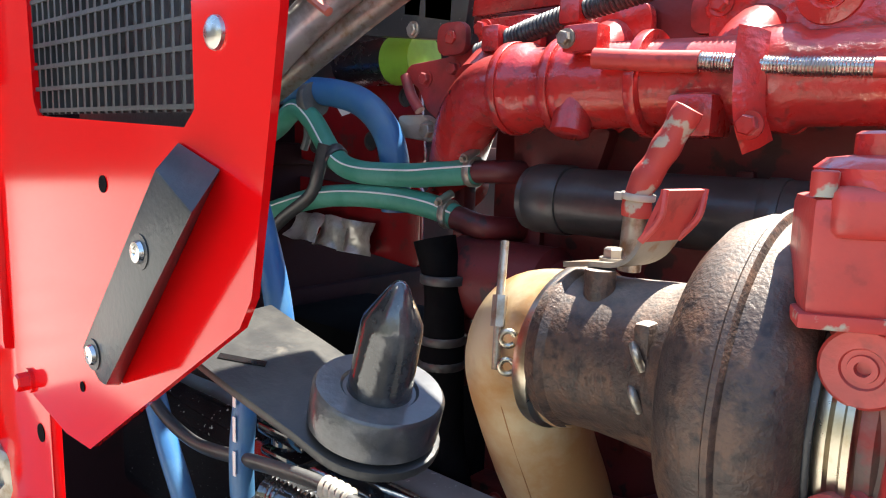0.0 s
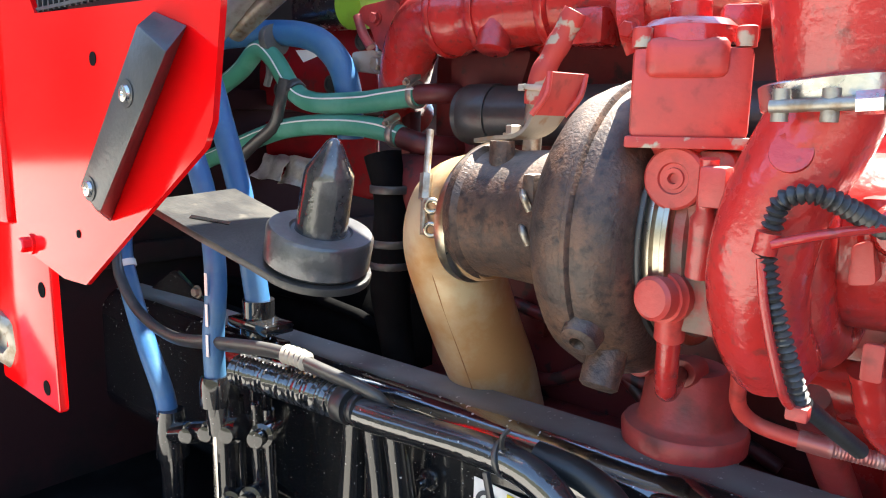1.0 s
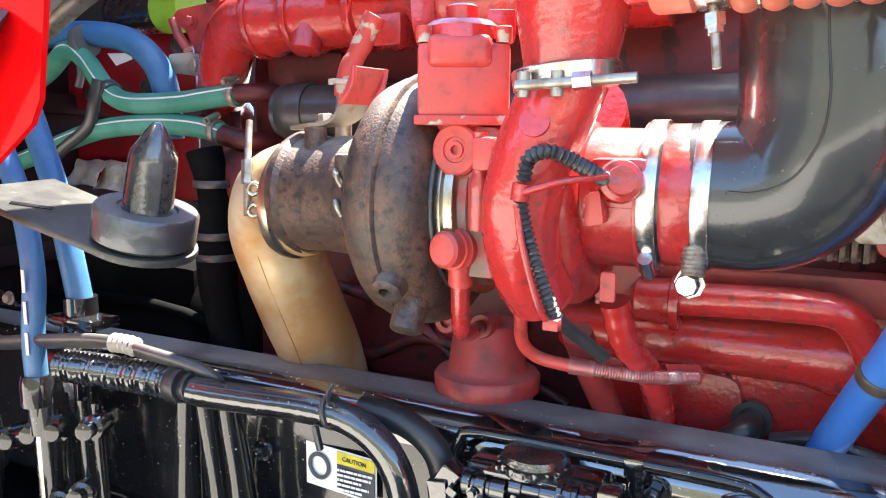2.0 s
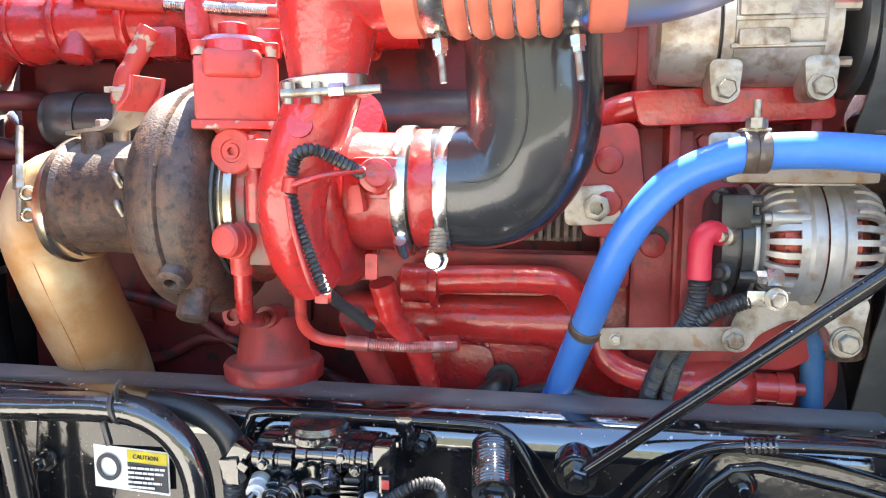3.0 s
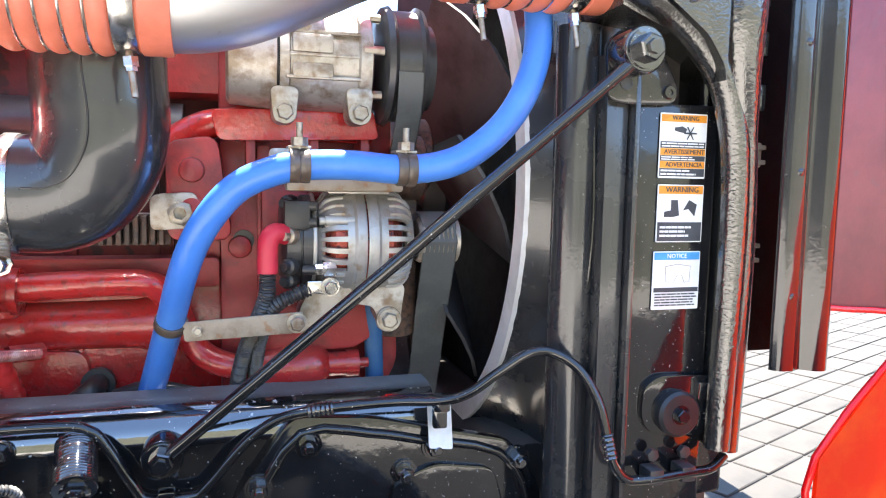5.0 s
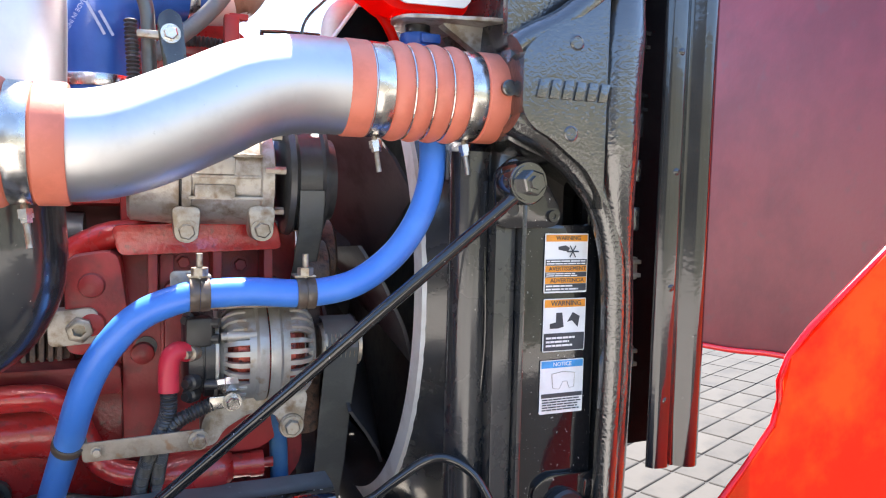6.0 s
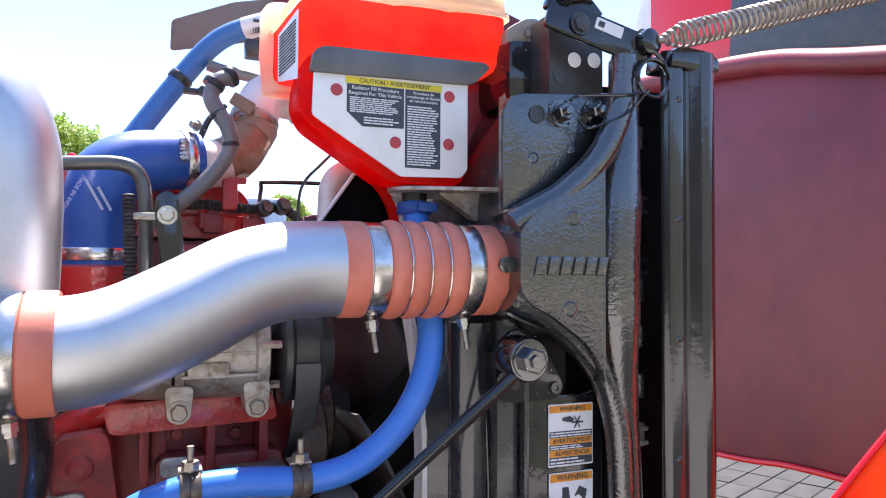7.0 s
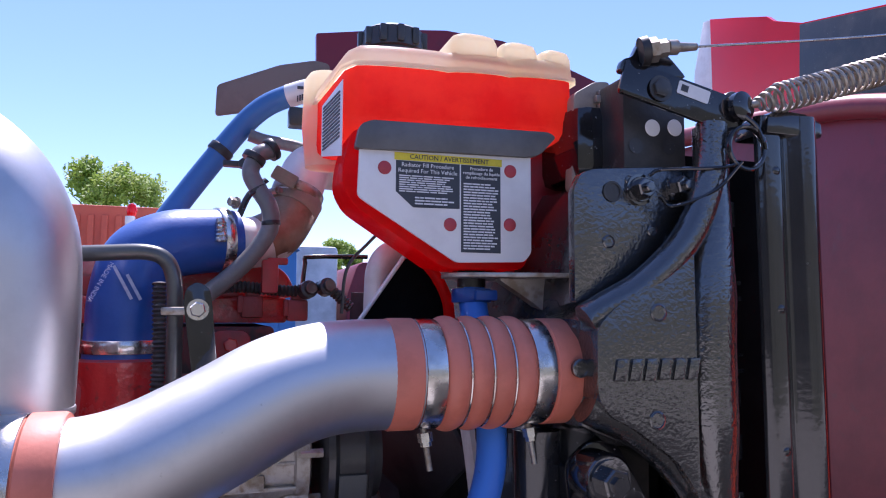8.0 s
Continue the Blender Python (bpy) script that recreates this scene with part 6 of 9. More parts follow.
def support_casting():
    """The black cast arm that carries the charge cooler pipe: a web with rims above and below and a long leg."""
    ob = thing("radiator_support_casting", "glossy black painted casting with a rough grain", "casting")
    web = [(0.884, 1.668), (0.884, 1.745), (0.905, 1.766), (0.955, 1.794), (0.990, 1.820), (1.008, 1.842), (1.012, 1.86), (1.012, 1.54), (1.010, 1.55), (1.008, 1.562), (0.983, 1.597), (0.927, 1.636), (0.90, 1.648)]
    part("web", slab_xz(rounded(web, 0.012), 0.405, 0.045, 0.008, 2), BLACK_CAST, ob)
    top_rim = [V(0.884, 0.430, 1.752), V(0.910, 0.426, 1.768), V(0.955, 0.424, 1.793), V(1.004, 0.421, 1.837), V(1.034, 0.420, 1.884), V(1.05, 0.420, 1.94), V(1.054, 0.42, 1.99)]
    part("upper_rim", tube(top_rim, lambda u: 0.0195 - 0.001 * u, 24, 8), BLACK_CAST, ob)
    low_rim = [V(0.884, 0.434, 1.660), V(0.905, 0.433, 1.650), V(0.95, 0.435, 1.628), V(0.995, 0.437, 1.592), V(1.034, 0.44, 1.545), V(1.056, 0.442, 1.48), V(1.064, 0.444, 1.40), V(1.066, 0.446, 1.30), V(1.064, 0.447, 1.17), V(1.062, 0.448, 1.05)]
    part("lower_rim", tube(low_rim, lambda u: 0.021 - 0.003 * u, 24, 8), BLACK_CAST, ob)
    part("front_edge", tube([V(1.068, 0.440, 1.99), V(1.064, 0.438, 1.90), V(1.052, 0.434, 1.81), V(1.045, 0.432, 1.70), V(1.050, 0.434, 1.58), V(1.074, 0.446, 1.46), V(1.084, 0.452, 1.30), V(1.078, 0.454, 1.045)], lambda u: 0.035 - 0.0155 * min(1.0, max(0.0, (u - 0.38) / 0.16)) - 0.0135 * min(1.0, max(0.0, (0.22 - u) / 0.14)), 36, 8), BLACK_CAST, ob)
    part("leg", slab_xz(rounded([(1.058, 1.045), (1.062, 1.50), (1.098, 1.52), (1.094, 1.045)], 0.006), 0.456, 0.05, 0.006), BLACK_CAST, ob)
    for z, w in ((1.885, 0.010), (1.665, 0.012), (1.60, 0.009), (1.53, 0.012)):
        part("tab", box((1.096, 0.452, z), (0.016, 0.020, 0.024 + w), 0.004), BLACK_CAST, ob)
    part("neck", lathe((0.80, 0.497, 1.693), AHEAD, [(0, 0), (0, 0.054), (0.085, 0.054), (0.088, 0.060), (0.105, 0.066), (0.105, 0)], 40), BLACK_CAST, ob)
    part("neck_flare", slab([(0.88, 1.63), (0.88, 1.756), (0.96, 1.80), (1.06, 1.80), (1.06, 1.55), (0.96, 1.60)], (0, 0.56, 0), AHEAD, UP, 0.12, 0.02), BLACK_CAST, ob)
    plate = [(0.880, 1.772), (0.880, 1.905), (0.890, 1.925), (0.908, 1.931), (1.05, 1.943), (1.085, 1.945), (1.075, 1.89), (1.045, 1.845), (1.00, 1.815), (0.93, 1.785)]
    part("upper_plate", slab_xz(rounded(plate, 0.006), 0.447, 0.014, 0.004), BLACK_CAST, ob)
    part("plate_hole", lathe((0.931, 0.4465, 1.905), NEAR, [(0, 0.012), (0.0015, 0.0125), (0.0015, 0.010), (-0.004, 0.010), (-0.004, 0)], 24), BLACK_DULL, ob)
    for x, z in ((0.968, 1.909), (1.022, 1.915)):
        edge_bolt((x, 0.447, z), NEAR, 0.0125, ob)
    for x, y, z, r in ((0.962, 0.405, 1.762, 0.0105), (0.957, 0.405, 1.643, 0.0105), (0.877, 0.430, 1.700, 0.0105), (0.925, 0.447, 1.845, 0.008), (0.985, 0.447, 1.86, 0.007), (0.955, 0.447, 1.92, 0.006)):
        part("pad", lathe((x, y, z), NEAR, [(-0.004, 0), (-0.004, r), (0.001, r), (0.002, r * 0.8), (0.001, r * 0.72), (0.001, 0)], 24), BLACK_CAST, ob)
    # the maker's raised mark as plain slanted bars
    for k in range(6):
        x = 0.902 + 0.0188 * k
        piece = slab([(x, 1.687), (x + 0.005, 1.711), (x + 0.0185, 1.711), (x + 0.0135, 1.687)], (0, 0.4055, 0), AHEAD, UP, 0.0045, 0.0012)
        part("raised_bar", piece, BLACK_CAST, ob)


support_casting()


def stay_rod():
    ob = thing("stay_rod", "gloss black diagonal stay rod with bushed ends", "rod")
    a, b = V(0.334, 0.562, 1.058), V(0.905, 0.425, 1.572)
    way = (b - a).normalized()
    part("rod", tube([a + way * 0.012, b - way * 0.012], 0.0088, 18, 1), BLACK_GLOSS, ob)
    for c, r, y in ((V(0.331, 0.60, 1.056), 0.026, 0.555), (V(0.905, 0.46, 1.577), 0.030, 0.412)):
        eye = part("bush", lathe((c.x, c.y, c.z), NEAR, [(0, 0), (0, r), (c.y - y - 0.012, r), (c.y - y - 0.008, r * 0.9), (c.y - y - 0.008, 0)], 32), BLACK_WET, ob)
        part("washer", lathe((c.x, y + 0.009, c.z), NEAR, [(0, 0), (0, r * 0.8), (0.004, r * 0.8), (0.004, 0)], 28), BLACK_WET, eye)
        part("nut", lathe((c.x, y + 0.005, c.z), NEAR, [(0, 0), (0, r * 0.58), (0.013, r * 0.58), (0.015, r * 0.5), (0.015, r * 0.32), (0.02, r * 0.3), (0.02, 0)], 6), BLACK_WET, eye)
    g = thing("rod_gusset", "gloss black gusset plate under the stay rod end", "bracket")
    part("plate", slab_xz(rounded([(0.880, 1.52), (0.875, 1.59), (0.905, 1.615), (0.94, 1.612), (0.985, 1.535), (0.975, 1.516), (0.90, 1.514)], 0.012), 0.462, 0.01, 0.003), BLACK_GLOSS, g)
    part("hole", lathe((0.905, 0.4615, 1.541), NEAR, [(0, 0.009), (0.001, 0.009), (0.001, 0.0075), (-0.003, 0.0075), (-0.003, 0)], 20), BLACK_DULL, g)
    part("weld_nut", lathe((0.968, 0.462, 1.532), NEAR, [(0, 0), (0, 0.009), (0.004, 0.008), (0.004, 0.004), (0.002, 0.004), (0.002, 0)], 20), BLACK_GLOSS, g)


stay_rod()


def tow_disc():
    ob = thing("latch_bracket", "gloss black stamped bracket with a bolted rubber disc", "bracket")
    part("plate", slab_xz(rounded([(0.949, 1.10), (0.952, 1.138), (0.975, 1.153), (1.068, 1.150), (1.058, 1.064), (0.985, 1.066), (0.958, 1.078)], 0.012), 0.462, 0.01, 0.003), BLACK_GLOSS, ob)
    part("disc", lathe((1.001, 0.462, 1.101), NEAR, [(0, 0), (0, 0.032), (0.012, 0.032), (0.016, 0.028), (0.016, 0.014), (0.013, 0.013), (0.013, 0)], 40), RUBBER, ob)
    bolt_part((1.001, 0.449, 1.101), NEAR, 0.010, 0.012, BLACK_GLOSS, ob)
    for z in (1.128, 1.09):
        part("window_rim", slab_xz(rounded([(1.036, z - 0.013), (1.036, z + 0.013), (1.060, z + 0.013), (1.058, z - 0.013)], 0.004), 0.459, 0.004, 0.001), BLACK_WET, ob)


tow_disc()


# ---- printed labels on the radiator frame ----
def label_board(name, x0, x1, z0, z1, y, label):
    ob = thing(name, label, "label", "warning labels")
    part("sheet", slab_xz(rounded([(x0, z0), (x0, z1), (x1, z1), (x1, z0)], 0.002), y, 0.0012), WHITE, ob)
    return ob


def strip(ob, x0, x1, z0, z1, y, mat, name="band"):
    return part(name, slab_xz([(x0, z0), (x0, z1), (x1, z1), (x1, z0)], y, 0.0006), mat, ob)


def warning_labels():
    y = 0.4690
    a = label_board("warning_label", 0.962, 1.034, 1.421, 1.507, y, "orange and white three-language fan warning label")
    yy = y - 0.0007
    for z0, z1, text in ((1.4955, 1.505, "WARNING"), (1.4515, 1.4605, "AVERTISSEMENT"), (1.4345, 1.4435, "ADVERTENCIA")):
        strip(a, 0.9635, 1.0325, z0, z1, yy, ORANGE_PRINT)
        letters(text, 0.0085, DARK_PRINT, a, facing(1.0, yy - 0.0004, (z0 + z1) / 2))
    for z0, z1 in ((1.461, 1.4695), (1.444, 1.451), (1.4235, 1.434)):
        strip(a, 0.9635, 1.0325, z0, z1, yy, DARK_PRINT)
        part("print", bars_into(0.965, 1.031, z0 + 0.0006, z1 - 0.0006, yy, 2, int(z0 * 1000), 0.5, 0.4), WHITE, a)
    pict = bmesh.new()
    for k in range(6):
        t = k * math.pi / 3
        pict = join(pict, tube([V(1.008, yy - 0.0002, 1.481), V(1.008 + 0.0095 * math.cos(t), yy - 0.0002, 1.481 + 0.0095 * math.sin(t))], 0.0016, 4, 1, 0.5))
    pict = join(pict, slab_xz([(0.984, 1.488), (0.996, 1.490), (1.003, 1.486), (1.0, 1.481), (0.992, 1.482), (0.984, 1.484)], yy, 0.0006))
    part("pictogram", pict, DARK_PRINT, a)
    b = label_board("warning_label", 0.963, 1.034, 1.335, 1.4125, y, "orange, white and dark hood warning label")
    strip(b, 0.9645, 1.0325, 1.400, 1.411, yy, ORANGE_PRINT)
    letters("WARNING", 0.0105, DARK_PRINT, b, facing(1.0, yy - 0.0004, 1.4055))
    strip(b, 0.9645, 1.0325, 1.3365, 1.362, yy, DARK_PRINT)
    part("print", bars_into(0.968, 1.02, 1.341, 1.358, yy, 3, 3, 0.5, 0.3), WHITE, b)
    pict = slab_xz([(0.974, 1.369), (0.974, 1.376), (0.984, 1.378), (0.984, 1.392), (0.994, 1.392), (0.997, 1.371), (0.988, 1.369)], yy, 0.0006)
    part("pictogram", pict, DARK_PRINT, b)
    pict = join(bmesh.new(), slab_xz([(1.003, 1.378), (1.012, 1.392), (1.024, 1.386), (1.021, 1.370), (1.011, 1.380)], yy, 0.0006))
    part("pictogram", pict, DARK_PRINT, b)
    c = label_board("notice_label", 0.961, 1.034, 1.243, 1.3225, y, "blue and white belt routing notice label")
    strip(c, 0.9625, 1.0325, 1.311, 1.321, yy, BLUE_PRINT)
    letters("NOTICE", 0.0085, WHITE, c, facing(0.997, yy - 0.0004, 1.316))
    loop = tube_into(bmesh.new(), [V(a, yy, b) for a, b in ((0.980, 1.302), (0.982, 1.281), (0.993, 1.279), (0.999, 1.290), (1.006, 1.290), (1.010, 1.280), (1.018, 1.281), (1.019, 1.302), (0.999, 1.305), (0.980, 1.302))], 0.0004, 4)
    part("diagram", loop, DULL_STEEL, c)
    strip(c, 0.9635, 1.0325, 1.267, 1.273, yy, DARK_PRINT)
    part("print", bars_into(0.965, 1.031, 1.247, 1.266, yy, 5, 9, 0.45, 0.12), DARK_PRINT, c)


warning_labels()


# ---- surge tank ----
def surge_tank():
    ob = thing("surge_tank", "translucent coolant surge tank full of red coolant", "coolant tank")
    yf, yb = 0.552, 0.80
    def plan(grow=0.0, bulge=0.006):
        """The tank's outline from above: three bulged cells in front, a slanted left end, a plain back."""
        line = []
        for x0, x1 in ((0.645, 0.762), (0.762, 0.848), (0.848, 0.938)):
            for k in range(8):
                u = k / 8
                line.append((x0 + (x1 - x0) * u, yf + 0.008 - bulge * math.sin(math.pi * u) ** 0.5))
        line += [(0.938, yf + 0.010), (0.945, yf + 0.022), (0.947, yb - 0.03), (0.935, yb - 0.004), (0.640, yb), (0.622, yb - 0.02), (0.622, yb - 0.06), (0.634, yf + 0.03)]
        return [(0.785 + (x - 0.785) * (1 + grow / 0.16), 0.676 + (y - 0.676) * (1 + grow / 0.124)) for x, y in line]

    def skin(levels, close_low=False, close_top=False, hump=None):
        """A thin-walled shell through level outlines of (z, grow)."""
        bm = bmesh.new()
        rings = []
        for z, grow in levels:
            rings.append([bm.verts.new((x, y, z + 0.034 * (x - 0.64))) for x, y in plan(grow)])
        n = len(rings[0])
        for g, h in zip(rings, rings[1:]):
            for k in range(n):
                bm.faces.new((g[k], g[(k + 1) % n], h[(k + 1) % n], h[k]))
        if close_low:
            bm.faces.new(rings[0][::-1])
        if close_top:
            bm.faces.new(rings[-1])
        return bm

    part("lower_shell", skin([(1.982, -0.022), (1.984, -0.010), (1.992, -0.002), (2.004, 0.0), (2.064, 0.0)], close_low=True), TANK_RED, ob, "shell filled with bright red coolant", angle=60)
    low = [(0.628, 1.915), (0.642, 1.890), (0.757, 1.816), (0.862, 1.816), (0.872, 1.83), (0.872, 1.955), (0.895, 1.986), (0.640, 1.984), (0.630, 1.945)]
    part("sump", slab_xz(rounded(low, 0.012), yf + 0.004, 0.075, 0.008, 3), TANK_RED, ob, "red sump behind the plate", angle=60)
    part("upper_shell", skin([(2.064, 0.002), (2.078, 0.002), (2.086, -0.001), (2.092, -0.006), (2.095, -0.014)], close_top=True), TANK_CREAM, ob, "cream translucent upper shell", angle=60)
    lip = skin([(2.0635, 0.0015), (2.0635, 0.0065), (2.0685, 0.0065), (2.0685, 0.0015)])
    part("seam", lip, TANK_CREAM, ob)
    for x0, x1, top in ((0.770, 0.836, 2.128), (0.838, 0.894, 2.124), (0.896, 0.944, 2.120)):
        bump = bmesh.new()
        rows = []
        for z, m in ((2.086, 0.0), (top - 0.014, 0.001), (top - 0.005, 0.004), (top, 0.012)):
            rows.append([bump.verts.new((x, y, z)) for x, y in rounded([(x0 + m, yf + 0.006 + m), (x1 - m, yf + 0.006 + m), (x1 - m, 0.70 - m), (x0 + m, 0.70 - m)], 0.014)])
        for g, h in zip(rows, rows[1:]):
            for k in range(len(g)):
                bump.faces.new((g[k], g[(k + 1) % len(g)], h[(k + 1) % len(g)], h[k]))
        bump.faces.new(rows[-1])
        part("top_cell", bump, TANK_CREAM, ob, angle=60)
    part("rear_cell", lathe((0.640, 0.765, 1.975), UP, [(0, 0), (0, 0.030), (0.06, 0.036), (0.13, 0.034), (0.142, 0.026), (0.146, 0)], 24), TANK_CREAM, ob)
    cap = part("cap", lathe((0.716, 0.665, 2.10), UP, [(0, 0), (0, 0.042), (0.022, 0.042), (0.024, 0.046), (0.050, 0.044), (0.054, 0.038), (0.054, 0)], 40), PLASTIC, ob, "black ribbed filler cap")
    for k in range(12):
        a = 2 * math.pi * k / 12
        part("grip", box((0.716 + 0.045 * math.cos(a), 0.665 + 0.045 * math.sin(a), 2.138), (0.010, 0.010, 0.024), 0.003), PLASTIC, cap)
    guard = slab_xz(rounded([(0.640, 1.956), (0.646, 1.985), (0.66, 1.992), (0.895, 1.996), (0.906, 1.990), (0.882, 1.965), (0.868, 1.961), (0.76, 1.959)], 0.006), 0.538, 0.014, 0.003)
    part("guard_strip", guard, GUARD_GREY, ob, "dull grey metal guard strip")
    plate = [(0.645, 1.90), (0.647, 1.962), (0.872, 1.966), (0.872, 1.838), (0.862, 1.826), (0.770, 1.823), (0.655, 1.893)]
    part("label_plate", slab_xz(rounded(plate, 0.005), 0.545, 0.005, 0.001), SILVER_PLATE, ob, "silver instruction plate")
    y = 0.5443
    strip(ob, 0.690, 0.831, 1.9468, 1.9560, y, YELLOW_PRINT, "caution_band")
    letters("CAUTION / AVERTISSEMENT", 0.0082, DARK_PRINT, ob, facing(0.761, y - 0.0004, 1.9513))
    part("text_panel", slab_xz([(0.692, 1.9462), (0.774, 1.9462), (0.774, 1.890), (0.714, 1.889), (0.692, 1.908)], y, 0.0006), DARK_PRINT, ob)
    part("text_panel", slab_xz([(0.776, 1.9462), (0.829, 1.9462), (0.829, 1.836), (0.776, 1.836)], y, 0.0006), DARK_PRINT, ob)
    letters("Radiator Fill Procedure\nRequired For This Vehicle", 0.0072, WHITE, ob, facing(0.7325, y - 0.0007, 1.9375))
    part("print", bars_into(0.696, 0.771, 1.907, 1.929, y - 0.0004, 8, 21, 0.5, 0.25), WHITE, ob)
    part("print", bars_into(0.716, 0.771, 1.892, 1.903, y - 0.0004, 3, 22, 0.5, 0.25), WHITE, ob)
    letters("Procedure de\nremplissage du liquide\nde refroidissement", 0.0056, WHITE, ob, facing(0.803, y - 0.0007, 1.936))
    part("print", bars_into(0.779, 0.826, 1.839, 1.924, y - 0.0004, 24, 23, 0.5, 0.25), WHITE, ob)
    for x, z in ((0.678, 1.936), (0.843, 1.942), (0.842, 1.873), (0.762, 1.870)):
        part("rivet", lathe((x, 0.545, z), NEAR, [(0, 0), (0, 0.0085), (0.002, 0.0075), (0.003, 0.004), (0.003, 0)], 18), material("red_rivet", (0.45, 0.05, 0.06), 0.5, scale=40), ob)
    side = V(-0.012, 0.13, 0).normalized()
    part("side_label", slab([(0.0, 1.955), (0.105, 1.975), (0.105, 2.046), (0.0, 2.052)], (0.6325, 0.582, 0), side, UP, -0.001), SILVER_PLATE, ob)
    part("side_print", join(*[box((0, 0, 0), (0.0016, 0.085, 0.0020), 0, Matrix.Translation((0.6262, 0.634, 1.982 + 0.0048 * r)) @ Matrix.Rotation(radians(5.3), 4, "Z")) for r in range(13)]), DARK_PRINT, ob)
    part("outlet", lathe((0.81, 0.60, 1.83), (0, 0, -1), [(0, 0), (0, 0.028), (0.012, 0.028), (0.014, 0.019), (0.035, 0.019), (0.035, 0)], 26), RUBBER, ob)
    sh = thing("tank_shelf", "cast aluminium shelf bracket under the surge tank", "bracket")
    part("shelf", slab(rounded([(0.770, 0.56), (0.765, 0.60), (0.80, 0.66), (0.98, 0.66), (0.98, 0.50), (0.90, 0.52), (0.80, 0.545)], 0.02), (0, 0, 1.806), AHEAD, (0, 1, 0), 0.006, 0.002), ALU_CAST, sh)
    part("gusset", slab_xz(rounded([(0.83, 1.806), (0.96, 1.806), (0.96, 1.735), (0.93, 1.74), (0.88, 1.775)], 0.01), 0.56, 0.02, 0.004), ALU_CAST, sh)
    part("backplate", slab_xz(rounded([(0.872, 1.83), (0.88, 1.98), (0.95, 2.06), (0.985, 2.06), (0.985, 1.74), (0.90, 1.79)], 0.01), 0.62, 0.02, 0.004), HOOD_IN, sh, "dark maroon side plate")


surge_tank()


def hood_stay():
    """Post, arm, spring and cables that hold the tilted hood, at the top of the radiator."""
    p = thing("radiator_post", "black painted steel post with punched holes", "bracket")
    part("post", box((1.009, 0.50, 1.982), (0.092, 0.06, 0.15), 0.006), PLATE_GREY, p)
    part("tie_bracket", slab_xz(rounded([(0.925, 1.92), (0.930, 2.050), (0.962, 2.070), (0.985, 2.072), (0.985, 1.92)], 0.008), 0.534, 0.02, 0.004), TAN_DARK, p, "tan grey steel bracket")
    for x, z, bare in ((1.005, 1.994, 1), (1.038, 1.997, 1), (0.980, 1.969, 0), (1.028, 1.971, 0)):
        part("slug", lathe((x, 0.4698, z), NEAR, [(0, 0), (0, 0.011 if bare else 0.009), (0.001, 0.010), (0.001, 0)], 20), SILVER_PLATE if bare else BLACK_DULL, p)
    part("clip", join(box((0.968, 0.530, 2.043), (0.012, 0.010, 0.026), 0.003), box((0.963, 0.527, 2.043), (0.012, 0.010, 0.010), 0.002)), DULL_STEEL, p)
    part("lower_clip", join(box((0.966, 0.530, 1.992), (0.012, 0.012, 0.034), 0.003), box((0.960, 0.527, 1.980), (0.010, 0.010, 0.014), 0.002)), BLACK_DULL, p)
    a = thing("hood_stay_arm", "black steel hood stay arm with a bolted pivot", "arm")
    u = V(0.145, -0.02, -0.045).normalized()
    part("arm", slab(rounded([(-0.052, -0.023), (-0.054, 0.020), (0.10, 0.022), (0.115, 0.004), (0.10, -0.022)], 0.006), V(0.988, 0.428, 2.028), u, (UP - u * UP.dot(u)).normalized(), 0.008, 0.002), BLACK_GLOSS, a)
    bolt_part((0.982, 0.419, 2.027), NEAR, 0.0115, 0.006, BLACK_DULL, a)
    part("sticker", slab(rounded([(0, 0), (0, 0.016), (0.042, 0.016), (0.042, 0)], 0.002), V(1.003, 0.4178, 2.024), u, (UP - u * UP.dot(u)).normalized(), 0.001), WHITE, a, "small white sticker")
    part("sticker_print", slab([(0.004, 0.004), (0.004, 0.012), (0.013, 0.012), (0.013, 0.004)], V(1.003, 0.4166, 2.024), u, (UP - u * UP.dot(u)).normalized(), 0.0006), DARK_PRINT, a)
    part("hook", slab_xz(rounded([(0.934, 2.046), (0.938, 2.062), (0.952, 2.066), (0.962, 2.086), (0.985, 2.086), (1.010, 2.066), (1.028, 2.048)], 0.006), 0.430, 0.010, 0.002), BLACK_GLOSS, a)
    part("cable_nut", lathe((0.968, 0.420, 2.072), (0.06, -0.020, 0.010), [(0, 0), (0, 0.015), (0.010, 0.015), (0.010, 0.011), (0.022, 0.011), (0.022, 0)], 6), DULL_STEEL, a)
    part("cable_boot", lathe((0.958, 0.424, 2.070), (0.06, -0.020, 0.010), [(0, 0), (0, 0.017), (0.009, 0.018), (0.011, 0.014), (0.011, 0)], 24), RUBBER, a)
    part("cable_ferrule", lathe((0.989, 0.413, 2.0755), (0.06, -0.006, 0.007), [(0, 0), (0, 0.009), (0.012, 0.009), (0.014, 0.006), (0.038, 0.0045), (0.038, 0)], 18), DULL_STEEL, a)
    part("pivot_knob", lathe((1.078, 0.44, 2.010), (0.15, -1, 0), [(0, 0), (0, 0.017), (0.02, 0.018), (0.022, 0.013), (0.032, 0.013), (0.034, 0.018), (0.042, 0.018), (0.045, 0.010), (0.045, 0)], 30), BLACK_GLOSS, a)
    part("bush", ring_band((1.081, 0.420, 2.010), (0.15, -1, 0), 0.008, 0.010, 0.0215), STRAP_BROWN, a, "worn brown bush")
    s = thing("hood_spring", "long bare steel hood balance spring", "spring")
    start, end = V(1.105, 0.40, 2.015), V(1.72, 0.30, 2.20)
    n = 1100
    way = (end - start).normalized()
    side = way.orthogonal().normalized()
    other = way.cross(side)
